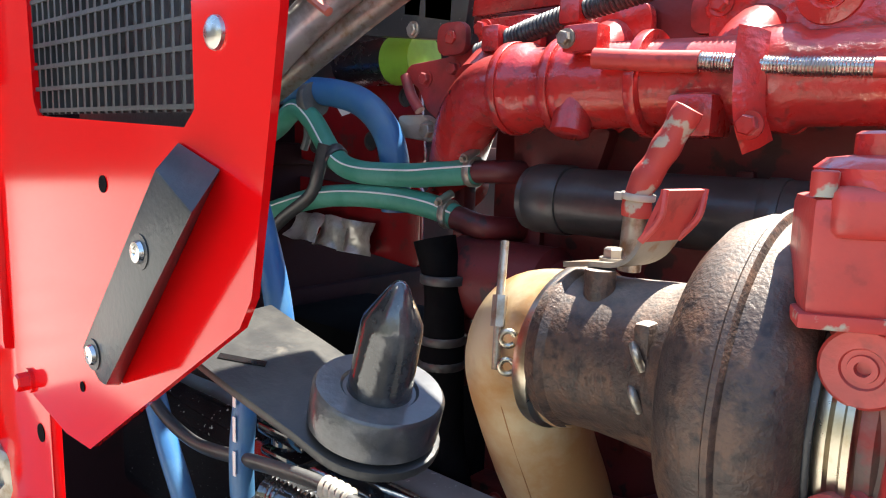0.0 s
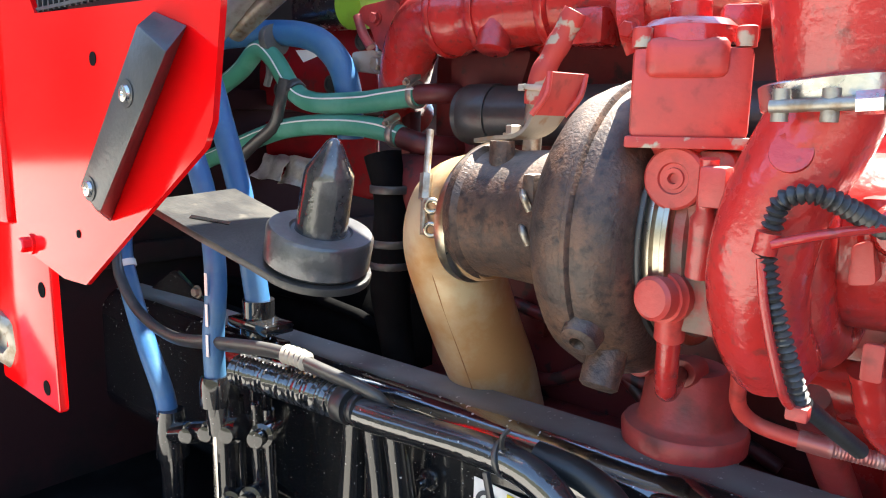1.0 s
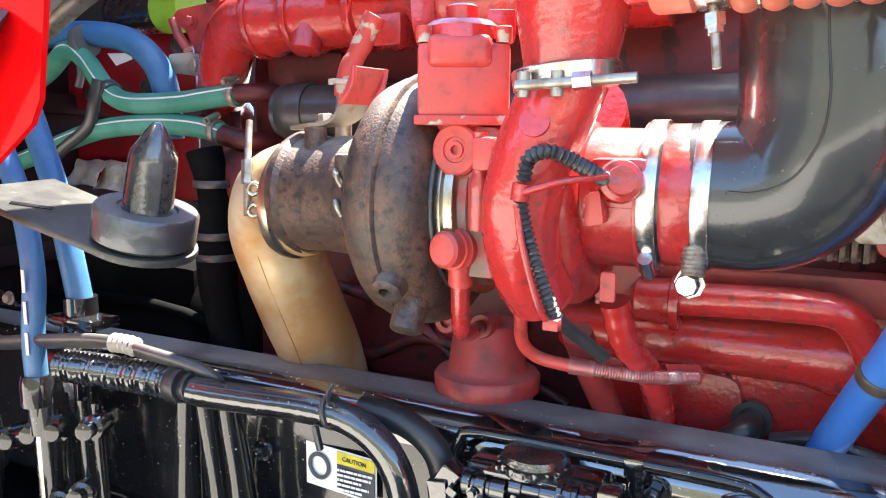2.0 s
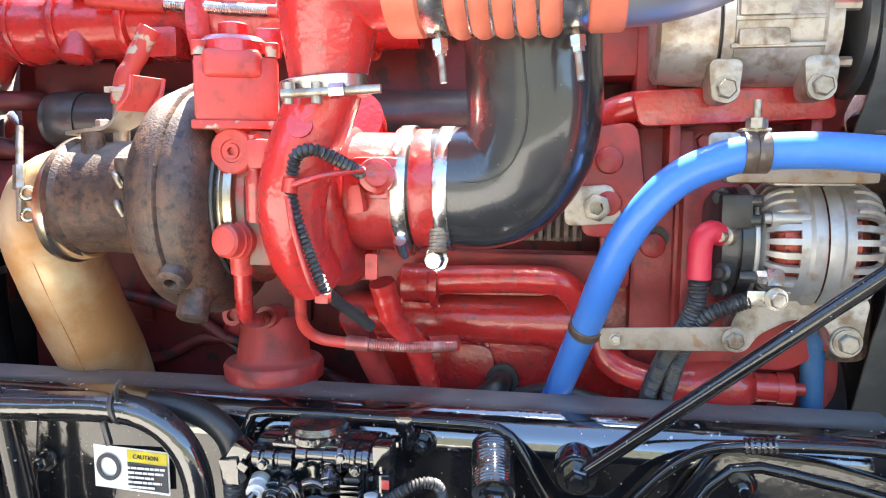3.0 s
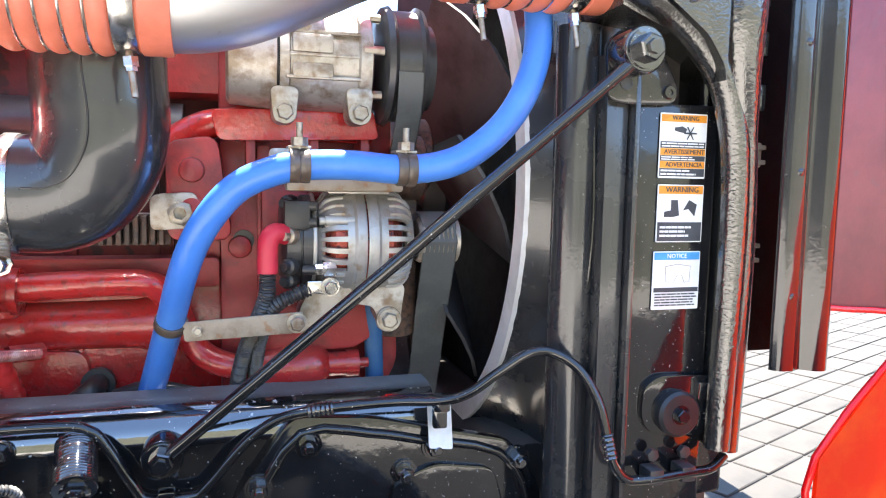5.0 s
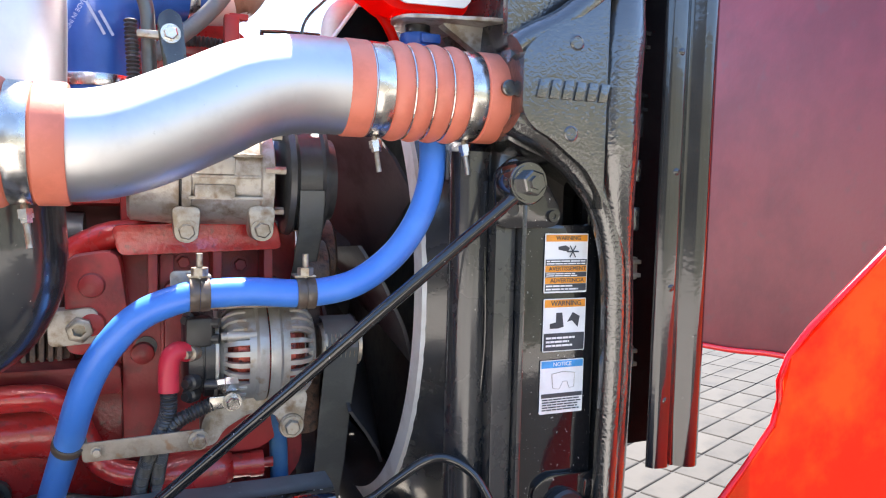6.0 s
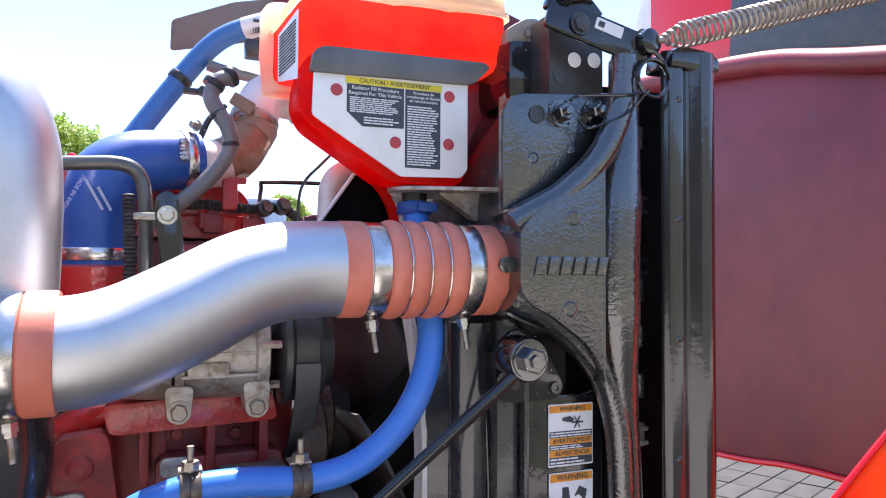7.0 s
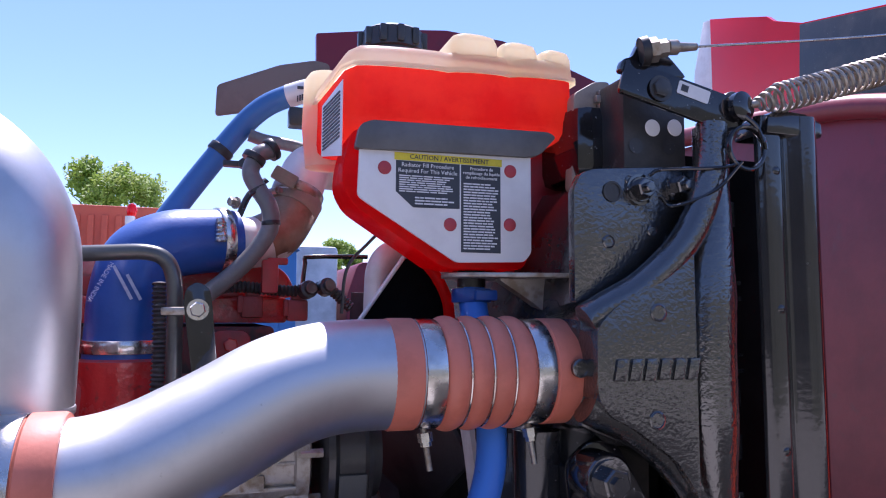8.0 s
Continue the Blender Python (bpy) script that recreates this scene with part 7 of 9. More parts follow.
    coil = []
    for k in range(n + 1):
        t = k / n
        r = 0.017 * min(1.0, 0.35 + t * 14)
        ang = 2 * math.pi * 66 * t
        coil.append(start.lerp(end, t) + r * (math.cos(ang) * side + math.sin(ang) * other))
    part("coil", tube_into(bmesh.new(), coil, 0.0024, 6), DULL_STEEL, s)
    part("eye", tube([V(1.085, 0.405, 2.01), start], 0.005, 10, 1), DULL_STEEL, s)
    c = tagged(part("hood_cable", tube([V(1.022, 0.410, 2.0795), V(1.30, 0.40, 2.125), V(1.75, 0.38, 2.21)], 0.0016, 8), STEEL), "thin steel hood retaining cable", "cable")
    w = thing("wire_loop", "coiled black steel safety wire", "wire")
    ring = [V(1.085 + 0.026 * math.cos(t), 0.395 + 0.004 * k / 60, 1.958 + 0.026 * math.sin(t)) for k, t in ((k, 2 * math.pi * k / 24) for k in range(61))]
    part("coil", tube_into(bmesh.new(), ring, 0.0028, 8), BLACK_GLOSS, w)
    part("tail", tube([V(1.082, 0.40, 2.0), V(1.098, 0.395, 1.985), V(1.106, 0.393, 1.965)], 0.003, 8), BLACK_GLOSS, w)
    part("lead", tube([V(1.07, 0.396, 1.938), V(1.045, 0.40, 1.932), V(0.99, 0.43, 1.932), V(0.975, 0.435, 1.925)], 0.0022, 8), BLACK_GLOSS, w)
    part("lead", tube([V(1.075, 0.394, 1.94), V(1.04, 0.40, 1.905), V(1.0, 0.425, 1.888), V(0.985, 0.43, 1.90)], 0.0022, 8), BLACK_GLOSS, w)


hood_stay()


# ---- lines along the frame rail ----
def rail_lines():
    """Pipes, valves and harness clipped to the outside of the frame rail."""
    a = thing("brake_line", "gloss black pipe clipped along the frame", "pipe")
    part("pipe", tube([V(-0.090, 0.582, 0.99), V(-0.088, 0.582, 1.06), V(-0.080, 0.582, 1.09), V(-0.055, 0.582, 1.1025), V(0.10, 0.582, 1.1035), V(0.215, 0.582, 1.1025), V(0.245, 0.582, 1.095), V(0.262, 0.582, 1.078), V(0.295, 0.58, 1.02), V(0.312, 0.58, 1.0), V(0.365, 0.58, 0.997), V(0.385, 0.578, 1.010), V(0.43, 0.576, 1.062), V(0.465, 0.572, 1.090), V(0.50, 0.562, 1.104), V(0.56, 0.553, 1.112), V(0.63, 0.548, 1.115), V(0.69, 0.538, 1.115), V(0.725, 0.525, 1.128), V(0.762, 0.512, 1.158), V(0.801, 0.50, 1.185), V(0.832, 0.495, 1.184), V(0.864, 0.482, 1.163), V(0.884, 0.465, 1.125), V(0.892, 0.452, 1.082), V(0.897, 0.446, 1.050), V(0.916, 0.445, 1.022), V(0.945, 0.445, 1.016), V(1.02, 0.445, 1.019), V(1.053, 0.445, 1.022), V(1.077, 0.45, 1.037)], 0.0068, 14, 6), BLACK_GLOSS, a)
    for p, q in ((V(0.512, 0.561, 1.106), V(0.545, 0.554, 1.111)), (V(0.892, 0.452, 1.082), V(0.897, 0.446, 1.050))):
        part("sleeve", corrugated([p, p.lerp(q, 0.5), q], 0.0090, 0.006, 0.0008), BLACK_WET, a)
    for x, y, z in ((0.123, 0.585, 1.099), (0.69, 0.545, 1.110), (0.335, 0.578, 1.000)):
        part("clip", join(box((x, y, z), (0.022, 0.022, 0.022), 0.004), box((x, y + 0.006, z - 0.022), (0.02, 0.014, 0.03), 0.004)), BLACK_WET, a)
    for x in (0.965, 1.015):
        part("guide_clip", join(box((x, 0.455, 1.018), (0.022, 0.03, 0.022), 0.004), lathe((x, 0.46, 1.045), NEAR, [(0, 0), (0, 0.009), (0.008, 0.009), (0.01, 0)], 6)), PLASTIC, a)
    # large air tube with a corrugated sleeve
    b = thing("air_tube", "gloss black painted air tube with corrugated end", "tube")
    line = [V(-0.45, 0.500, 1.122), V(-0.41, 0.505, 1.117), V(-0.33, 0.515, 1.116), V(-0.25, 0.52, 1.118), V(-0.195, 0.522, 1.113), V(-0.155, 0.525, 1.090), V(-0.131, 0.528, 1.05), V(-0.123, 0.53, 0.99), V(-0.123, 0.53, 0.85)]
    part("tube", tube(line, 0.0185, 24, 8), TUBE_BLACK, b)
    part("sleeve", corrugated([V(-0.66, 0.495, 1.118), V(-0.58, 0.497, 1.122), V(-0.50, 0.499, 1.124), V(-0.44, 0.501, 1.124)], 0.0215, 0.0085, 0.0022), TUBE_BLACK, b)
    part("cuff", join(ring_band((-0.452, 0.50, 1.124), AHEAD, 0.02, 0.015, 0.0235), ring_band((-0.428, 0.503, 1.122), AHEAD, 0.008, 0.015, 0.0205)), RUBBER, b)
    part("tie", join(ring_band((-0.222, 0.521, 1.118), (1, 0, 0.3), 0.006, 0.017, 0.0212), box((-0.224, 0.499, 1.094), (0.007, 0.007, 0.030), 0.002, pose(0, 0, 0, 0, -14, 0)), tube([V(-0.216, 0.51, 1.135), V(-0.212, 0.505, 1.150), V(-0.208, 0.51, 1.158)], 0.003, 6)), PLASTIC, b, "black cable tie")
    c = thing("bent_hose", "black rubber hose bent down the rail", "hose")
    part("hose", tube([V(-0.205, 0.56, 1.112), V(-0.150, 0.565, 1.105), V(-0.112, 0.566, 1.085), V(-0.094, 0.567, 1.05), V(-0.090, 0.567, 0.98), V(-0.090, 0.567, 0.88)], 0.0165, 22), RUBBER, c)
    d = thing("thin_cable", "black cable wrapped in frayed white tape", "cable")
    part("cable", tube([V(-1.02, 0.50, 1.25), V(-0.99, 0.49, 1.20), V(-0.92, 0.485, 1.155), V(-0.82, 0.485, 1.135), V(-0.70, 0.487, 1.15), V(-0.60, 0.49, 1.163), V(-0.545, 0.492, 1.166), V(-0.49, 0.495, 1.160), V(-0.44, 0.505, 1.150), V(-0.41, 0.52, 1.135), V(-0.40, 0.535, 1.11)], 0.0085, 14, 8, 1.6), PLASTIC, d)
    part("tape", corrugated([V(-0.548, 0.489, 1.168), V(-0.523, 0.491, 1.168), V(-0.505, 0.492, 1.165)], 0.011, 0.009, 0.0022), FILTER_WHITE, d, "frayed white tape")
    # caution label on the rail
    e = thing("caution_label", "white and yellow caution label on the frame", "label")
    u = V(0.13, -0.012, 0).normalized()
    part("sheet", slab(rounded([(0, 0), (0, 0.060), (0.124, 0.060), (0.124, 0)], 0.002), V(-0.322, 0.5985, 0.975), u, UP, -0.0012), WHITE, e)
    part("band", slab([(0.060, 0.042), (0.060, 0.058), (0.122, 0.058), (0.122, 0.042)], V(-0.322, 0.5968, 0.975), u, UP, -0.0006), YELLOW_PRINT, e)
    part("panel", slab([(0.060, 0.004), (0.060, 0.041), (0.122, 0.041), (0.122, 0.004)], V(-0.322, 0.5968, 0.975), u, UP, -0.0006), DARK_PRINT, e)
    letters("CAUTION", 0.0088, DARK_PRINT, e, facing(-0.2330, 0.5875, 1.0250, -5))
    part("print", bars_into(-0.260, -0.204, 0.981, 1.014, 0.5860, 5, 31, 0.5, 0.3), WHITE, e)
    part("ring_mark", lathe((-0.292, 0.5935, 1.006), (-0.09, -1, 0), [(0, 0.0135), (0.001, 0.0135), (0.001, 0.0190), (0, 0.0190), (0, 0.0135)], 36, None, False), DARK_PRINT, e)
    # cast bracket legs below the tube
    f = thing("frame_bracket", "gloss black ribbed bracket with long legs", "bracket")
    for x0, x1 in ((-0.475, -0.50), (-0.445, -0.415), (-0.405, -0.375)):
        part("leg", tube([V(x0, 0.545, 1.105), V((x0 + x1) / 2, 0.55, 0.98), V(x1, 0.555, 0.82)], lambda t: 0.014 + 0.010 * t, 12, 4, 0.6), BLACK_GLOSS, f)
    part("plate", slab_xz(rounded([(-0.43, 0.80), (-0.40, 1.08), (-0.19, 1.075), (-0.17, 0.80)], 0.02), 0.598, 0.005, 0.002), BLACK_GLOSS, f)
    edge_bolt((-0.385, 0.594, 1.01), NEAR, 0.0105, f)
    part("seam_rib", tube([V(-0.40, 0.596, 1.085), V(-0.30, 0.594, 1.085), V(-0.20, 0.594, 1.08)], 0.0035, 8, 3), BLACK_GLOSS, f)
    # valve cluster
    g = thing("brake_valve", "gloss black painted brake valve with fittings", "valve")
    def barrel(at, way, steps, sides=20, mat=BLACK_WET, name="fitting"):
        """A turned fitting from (run, radius) steps, each with a soft edge."""
        prof, run = [(0, 0)], 0.0
        for length, r in steps:
            prof += [(run, r - 0.0008), (run + 0.0008, r), (run + length - 0.0008, r), (run + length, r - 0.0008)]
            run += length
        return part(name, lathe(at, way, prof + [(run, 0)], sides), mat, g, angle=35)
    part("body", box((0.018, 0.572, 1.045), (0.150, 0.05, 0.075), 0.008), BLACK_WET, g)
    part("cover", lathe((0.018, 0.565, 1.083), UP, [(0, 0), (0, 0.040), (0.008, 0.040), (0.010, 0.036), (0.018, 0.034), (0.021, 0.028), (0.021, 0)], 28), BLACK_CAST, g)
    for k in range(9):
        a = math.pi * (k + 0.5) / 9 + math.pi
        part("cover_rib", box((0.018 + 0.0375 * math.cos(a), 0.565 + 0.0375 * math.sin(a), 1.089), (0.006, 0.006, 0.008), 0.002), BLACK_CAST, g)
    part("top_plate", slab([(-0.028, 0.53), (-0.020, 0.575), (0.060, 0.575), (0.055, 0.53)], (0, 0, 1.079), AHEAD, (0, 1, 0), 0.006, 0.002), BLACK_WET, g)
    for x, y in ((-0.014, 0.540), (0.030, 0.538), (0.050, 0.545)):
        part("cap_screw", lathe((x, y, 1.084), UP, [(0, 0), (0, 0.0065), (0.006, 0.0065), (0.006, 0.003), (0.003, 0.003), (0.003, 0)], 14), BLACK_WET, g)
    # the row of barrels across the front
    barrel((-0.052, 0.536, 1.064), AHEAD, [(0.010, 0.0135), (0.006, 0.0105), (0.012, 0.0150), (0.005, 0.0115), (0.018, 0.0135)])
    barrel((0.004, 0.530, 1.074), AHEAD, [(0.014, 0.0095), (0.020, 0.0075), (0.018, 0.0095)])
    barrel((0.056, 0.534, 1.072), AHEAD, [(0.006, 0.0190), (0.010, 0.0160), (0.006, 0.0185), (0.008, 0.0150), (0.008, 0.0180), (0.006, 0.0130)])
    for x, z in ((-0.036, 1.061), (0.061, 1.076), (0.078, 1.062)):
        part("screw", hex_head((x, 0.519, z), NEAR, 0.005, 0.005), BLACK_WET, g, angle=25)
    part("elbow_block", box((0.109, 0.536, 1.080), (0.022, 0.030, 0.026), 0.003), BLACK_WET, g)
    barrel((0.109, 0.536, 1.068), -UP, [(0.008, 0.0115), (0.004, 0.0095), (0.022, 0.0125), (0.030, 0.0090)])
    part("mark", box((0.113, 0.5225, 1.046), (0.009, 0.002, 0.011), 0.0006), ACT_RED, g, "faded red mark")
    # bent connector at the cab end
    part("connector", box((-0.070, 0.536, 1.066), (0.024, 0.026, 0.030), 0.003, Matrix.Rotation(radians(32), 4, "Y")), BLACK_WET, g)
    part("connector", box((-0.078, 0.532, 1.048), (0.024, 0.028, 0.034), 0.003, Matrix.Rotation(radians(-8), 4, "Y")), BLACK_WET, g)
    part("latch", box((-0.061, 0.519, 1.056), (0.012, 0.004, 0.010), 0.001, Matrix.Rotation(radians(32), 4, "Y")), BLACK_WET, g)
    part("harness", corrugated([V(-0.079, 0.532, 1.034), V(-0.080, 0.532, 1.010), V(-0.076, 0.535, 0.960), V(-0.070, 0.545, 0.90)], 0.0115, 0.0045, 0.0012), PLASTIC, g)
    # lower ports and their lines
    barrel((0.042, 0.548, 1.062), (0.12, -0.75, -0.65), [(0.014, 0.0150), (0.010, 0.0135), (0.008, 0.0155), (0.006, 0.0110)])
    part("yoke", tube([V(0.018, 0.522, 1.000), V(0.012, 0.518, 1.034), V(0.024, 0.516, 1.046), V(0.040, 0.518, 1.040)], 0.0048, 10), BLACK_WET, g)
    part("lower_box", box((0.030, 0.535, 1.004), (0.044, 0.040, 0.036), 0.004), BLACK_WET, g)
    for k in range(7):
        part("rib", box((0.072, 0.524, 1.044 - 0.0065 * k), (0.022, 0.020, 0.0038), 0.001), BLACK_WET, g)
    part("rib_core", box((0.072, 0.534, 1.018), (0.020, 0.020, 0.064), 0.002), BLACK_DULL, g)
    barrel((0.094, 0.528, 1.030), -UP, [(0.010, 0.0085), (0.006, 0.0100), (0.030, 0.0080)], mat=PALE_METAL)
    for x, z, m in ((-0.050, 1.030, PALE_METAL), (-0.030, 1.026, BLACK_WET), (-0.004, 1.030, BLACK_WET), (0.000, 1.004, BLACK_WET), (-0.040, 1.002, BLACK_WET)):
        barrel((x, 0.545, z), (0.15 * (1 if x < -0.02 else -1), -0.9, -0.2), [(0.014, 0.0125), (0.005, 0.0100), (0.008, 0.0120), (0.004, 0.0070)], 18, m)
    part("cable", tube([V(-0.008, 0.520, 1.040), V(0.006, 0.510, 1.040), V(0.012, 0.512, 1.020), V(0.000, 0.525, 0.985), V(-0.010, 0.54, 0.92)], 0.0048, 10), BLACK_WET, g)
    part("cable", tube([V(-0.045, 0.515, 1.026), V(-0.056, 0.508, 1.010), V(-0.052, 0.515, 0.985), V(-0.040, 0.53, 0.92)], 0.0052, 10), BLACK_WET, g)
    part("loom", corrugated([V(0.092, 0.530, 1.012), V(0.112, 0.526, 1.024), V(0.138, 0.526, 1.042), V(0.160, 0.532, 1.048), V(0.174, 0.545, 1.034), V(0.176, 0.56, 0.99)], 0.0062, 0.0042, 0.0011), PLASTIC, g)
    # spring-bodied fitting and small hardware on the web
    h = thing("pressure_fitting", "gloss black ribbed pressure fitting", "fitting")
    part("body", corrugated([V(0.230, 0.590, 1.095), V(0.234, 0.56, 1.080), V(0.238, 0.53, 1.062)], 0.0245, 0.004, 0.0005, 28), BLACK_WET, h)
    part("nut", lathe((0.238, 0.533, 1.064), (0.1, -0.85, -0.5), [(0, 0), (0, 0.017), (0.010, 0.017), (0.012, 0.012), (0.024, 0.012), (0.026, 0)], 6), BLACK_WET, h)
    part("collar", lathe((0.238, 0.533, 1.064), (0.1, -0.85, -0.5), [(0, 0), (0, 0.0245), (0.004, 0.0245), (0.005, 0.021), (0.005, 0)], 28), BLACK_WET, h)
    h.location.z = -0.020
    part("lower_cup", lathe((0.232, 0.565, 1.0), NEAR, [(0, 0), (0, 0.028), (0.02, 0.026), (0.024, 0.02), (0.024, 0)], 28), BLACK_WET, h)
    for x, z in ((0.142, 1.068), (0.39, 0.94), (-0.02, 0.95), (0.30, 0.94)):
        i = thing("frame_bolt", "gloss black painted bolt in the frame web", "bolt", "frame bolts")
        edge_bolt((x, 0.603, z), NEAR, 0.011, i)


rail_lines()


# ---- cab side: hood corner panel, guide pin, hoses behind it ----
def hood_corner():
    ob = thing("hood_corner_panel", "glossy red hood corner panel with mesh vent", "hood panel")
    y, t = 0.222, 0.005
    outer = [(-0.235, 1.82), (-0.251, 1.613), (-0.262, 1.55), (-0.278, 1.465), (-0.290, 1.446), (-0.500, 1.310), (-0.547, 1.309), (-0.655, 1.330), (-0.668, 1.42), (-0.68, 1.82)]
    hole = [(-0.590, 1.80), (-0.580, 1.575), (-0.572, 1.563), (-0.345, 1.555), (-0.333, 1.565), (-0.337, 1.80)]
    bm = bmesh.new()
    front = [[bm.verts.new((a, y, b)) for a, b in line] for line in (outer, hole)]
    edges = []
    for ring in front:
        edges += [bm.edges.new((ring[k], ring[(k + 1) % len(ring)])) for k in range(len(ring))]
    bmesh.ops.triangle_fill(bm, edges=edges, use_beauty=True)
    bad = [f for f in bm.faces if -0.58 < f.calc_center_median().x < -0.34 and 1.58 < f.calc_center_median().z < 1.79]
    bmesh.ops.delete(bm, geom=bad, context="FACES_ONLY")
    ext = bmesh.ops.extrude_face_region(bm, geom=bm.faces[:])
    bmesh.ops.translate(bm, vec=(0, t, 0), verts=[g for g in ext["geom"] if isinstance(g, bmesh.types.BMVert)])
    # Added black backing, so the sunlit red back is not mirrored in the rail.
    lining = bm.copy()
    for v in lining.verts:
        v.co = (-0.46 + (v.co.x + 0.46) * 0.975, 0.2278 + (v.co.y - y) * 0.3, 1.56 + (v.co.z - 1.56) * 0.975)
    part("panel", bm, HOOD_RED, ob)
    part("red_block_skin", lining, BLACK_DULL, ob, "added dull black skin that stops red reflections")
    part("edge_flange", slab([(0.222, 1.82), (0.222, 1.62), (0.226, 1.62), (0.262, 1.64), (0.262, 1.82)], (-0.247, 0, 0), (0, 1, 0), UP, 0.004), HOOD_RED, ob)
    for k in range(22):
        x = -0.583 + k * 0.0117
        part("mesh_bar", box((x, 0.2265, 1.682), (0.0034, 0.003, 0.236), 0), PLASTIC, ob)
    for k in range(15):
        z = 1.567 + k * 0.0165
        part("mesh_bar", box((-0.459, 0.2258, z), (0.25, 0.003, 0.0030), 0), PLASTIC, ob)
    part("vent_back", box((-0.459, 0.262, 1.68), (0.26, 0.004, 0.25), 0), BLACK_DULL, ob)
    part("screw", lathe((-0.309, 0.222, 1.605), NEAR, [(0, 0), (0, 0.0095), (0.002, 0.009), (0.004, 0.006), (0.0035, 0)], 24), STEEL, ob, "bright cross-head screw")
    part("hex_bolt", hex_head((-0.622, 0.222, 1.335), NEAR, 0.008, 0.012), HOOD_RED, ob, angle=25)
    # Flat discs whose black stands for the shade inside the holes.
    for x, z, r in ((-0.457, 1.516, 0.006), (-0.508, 1.358, 0.004)):
        part("hole", lathe((x, 0.2218, z), NEAR, [(0, 0), (0.0006, 0), (0.0006, r), (0, r)], 18), SHADE_BLACK, ob)
    b = thing("hood_bumper", "black moulded rubber bumper block with two screws", "bumper")
    bm = bmesh.new()
    base = [bm.verts.new((x, 0.221, z)) for x, z in ((-0.350, 1.547), (-0.304, 1.533), (-0.440, 1.376), (-0.448, 1.378), (-0.476, 1.398))]
    top = [bm.verts.new((x, 0.196, z)) for x, z in ((-0.329, 1.532), (-0.291, 1.511), (-0.404, 1.391), (-0.414, 1.392), (-0.438, 1.409))]
    bm.faces.new(base)
    bm.faces.new(top[::-1])
    for k in range(5):
        bm.faces.new((base[k], base[(k + 1) % 5], top[(k + 1) % 5], top[k]))
    bmesh.ops.recalc_face_normals(bm, faces=bm.faces)
    bevel(bm, 0.002, 2)
    part("block", bm, PLASTIC, b, angle=25)
    for x, z in ((-0.350, 1.484), (-0.421, 1.408)):
        part("recess", lathe((x, 0.1957, z), NEAR, [(0, 0), (0.0004, 0), (0.0004, 0.0105), (0, 0.0105)], 24), BLACK_DULL, b)
        part("screw", lathe((x, 0.1957, z), NEAR, [(0.0006, 0), (0.0006, 0.0068), (0.003, 0.006), (0.0035, 0.002), (0.002, 0)], 20), STEEL, b, "bright cross-head screw")
    p = thing("cowl_post", "glossy red cowl post with drilled holes", "post")
    part("post", slab_xz(rounded([(-0.76, 1.155), (-0.75, 1.45), (-0.605, 1.45), (-0.600, 1.150)], 0.006), 0.229, 0.010, 0.003), HOOD_RED, p)
    # Hole discs again: the shade inside is put into their colour.
    for x, z in ((-0.624, 1.284), (-0.630, 1.1725)):
        part("hole", lathe((x, 0.2288, z), NEAR, [(0, 0), (0.0006, 0), (0.0006, 0.0085), (0, 0.0085)], 18), SHADE_BLACK, p)
    part("side_step", box((-1.20, 0.235, 1.6), (1.06, 0.04, 0.5), 0.01), HOOD_RED, p)
    # Added black sheet that blocks red bounce from the back of the side step.
    part("red_block_liner", box((-1.20, 0.262, 1.6), (1.04, 0.010, 0.48), 0.003), BLACK_DULL, p, "added dull black liner that stops red reflections")
    part("seal", box((-0.675, 0.214, 1.66), (0.012, 0.01, 0.14), 0.004), RUBBER, p, "black rubber seal")
    part("hex_plug", lathe((-0.745, 0.24, 1.205), (0.3, -1, 0), [(0, 0), (0, 0.034), (0.016, 0.034), (0.02, 0.028), (0.02, 0.016), (0.012, 0.015), (0.012, 0)], 6), DULL_STEEL, p)


hood_corner()


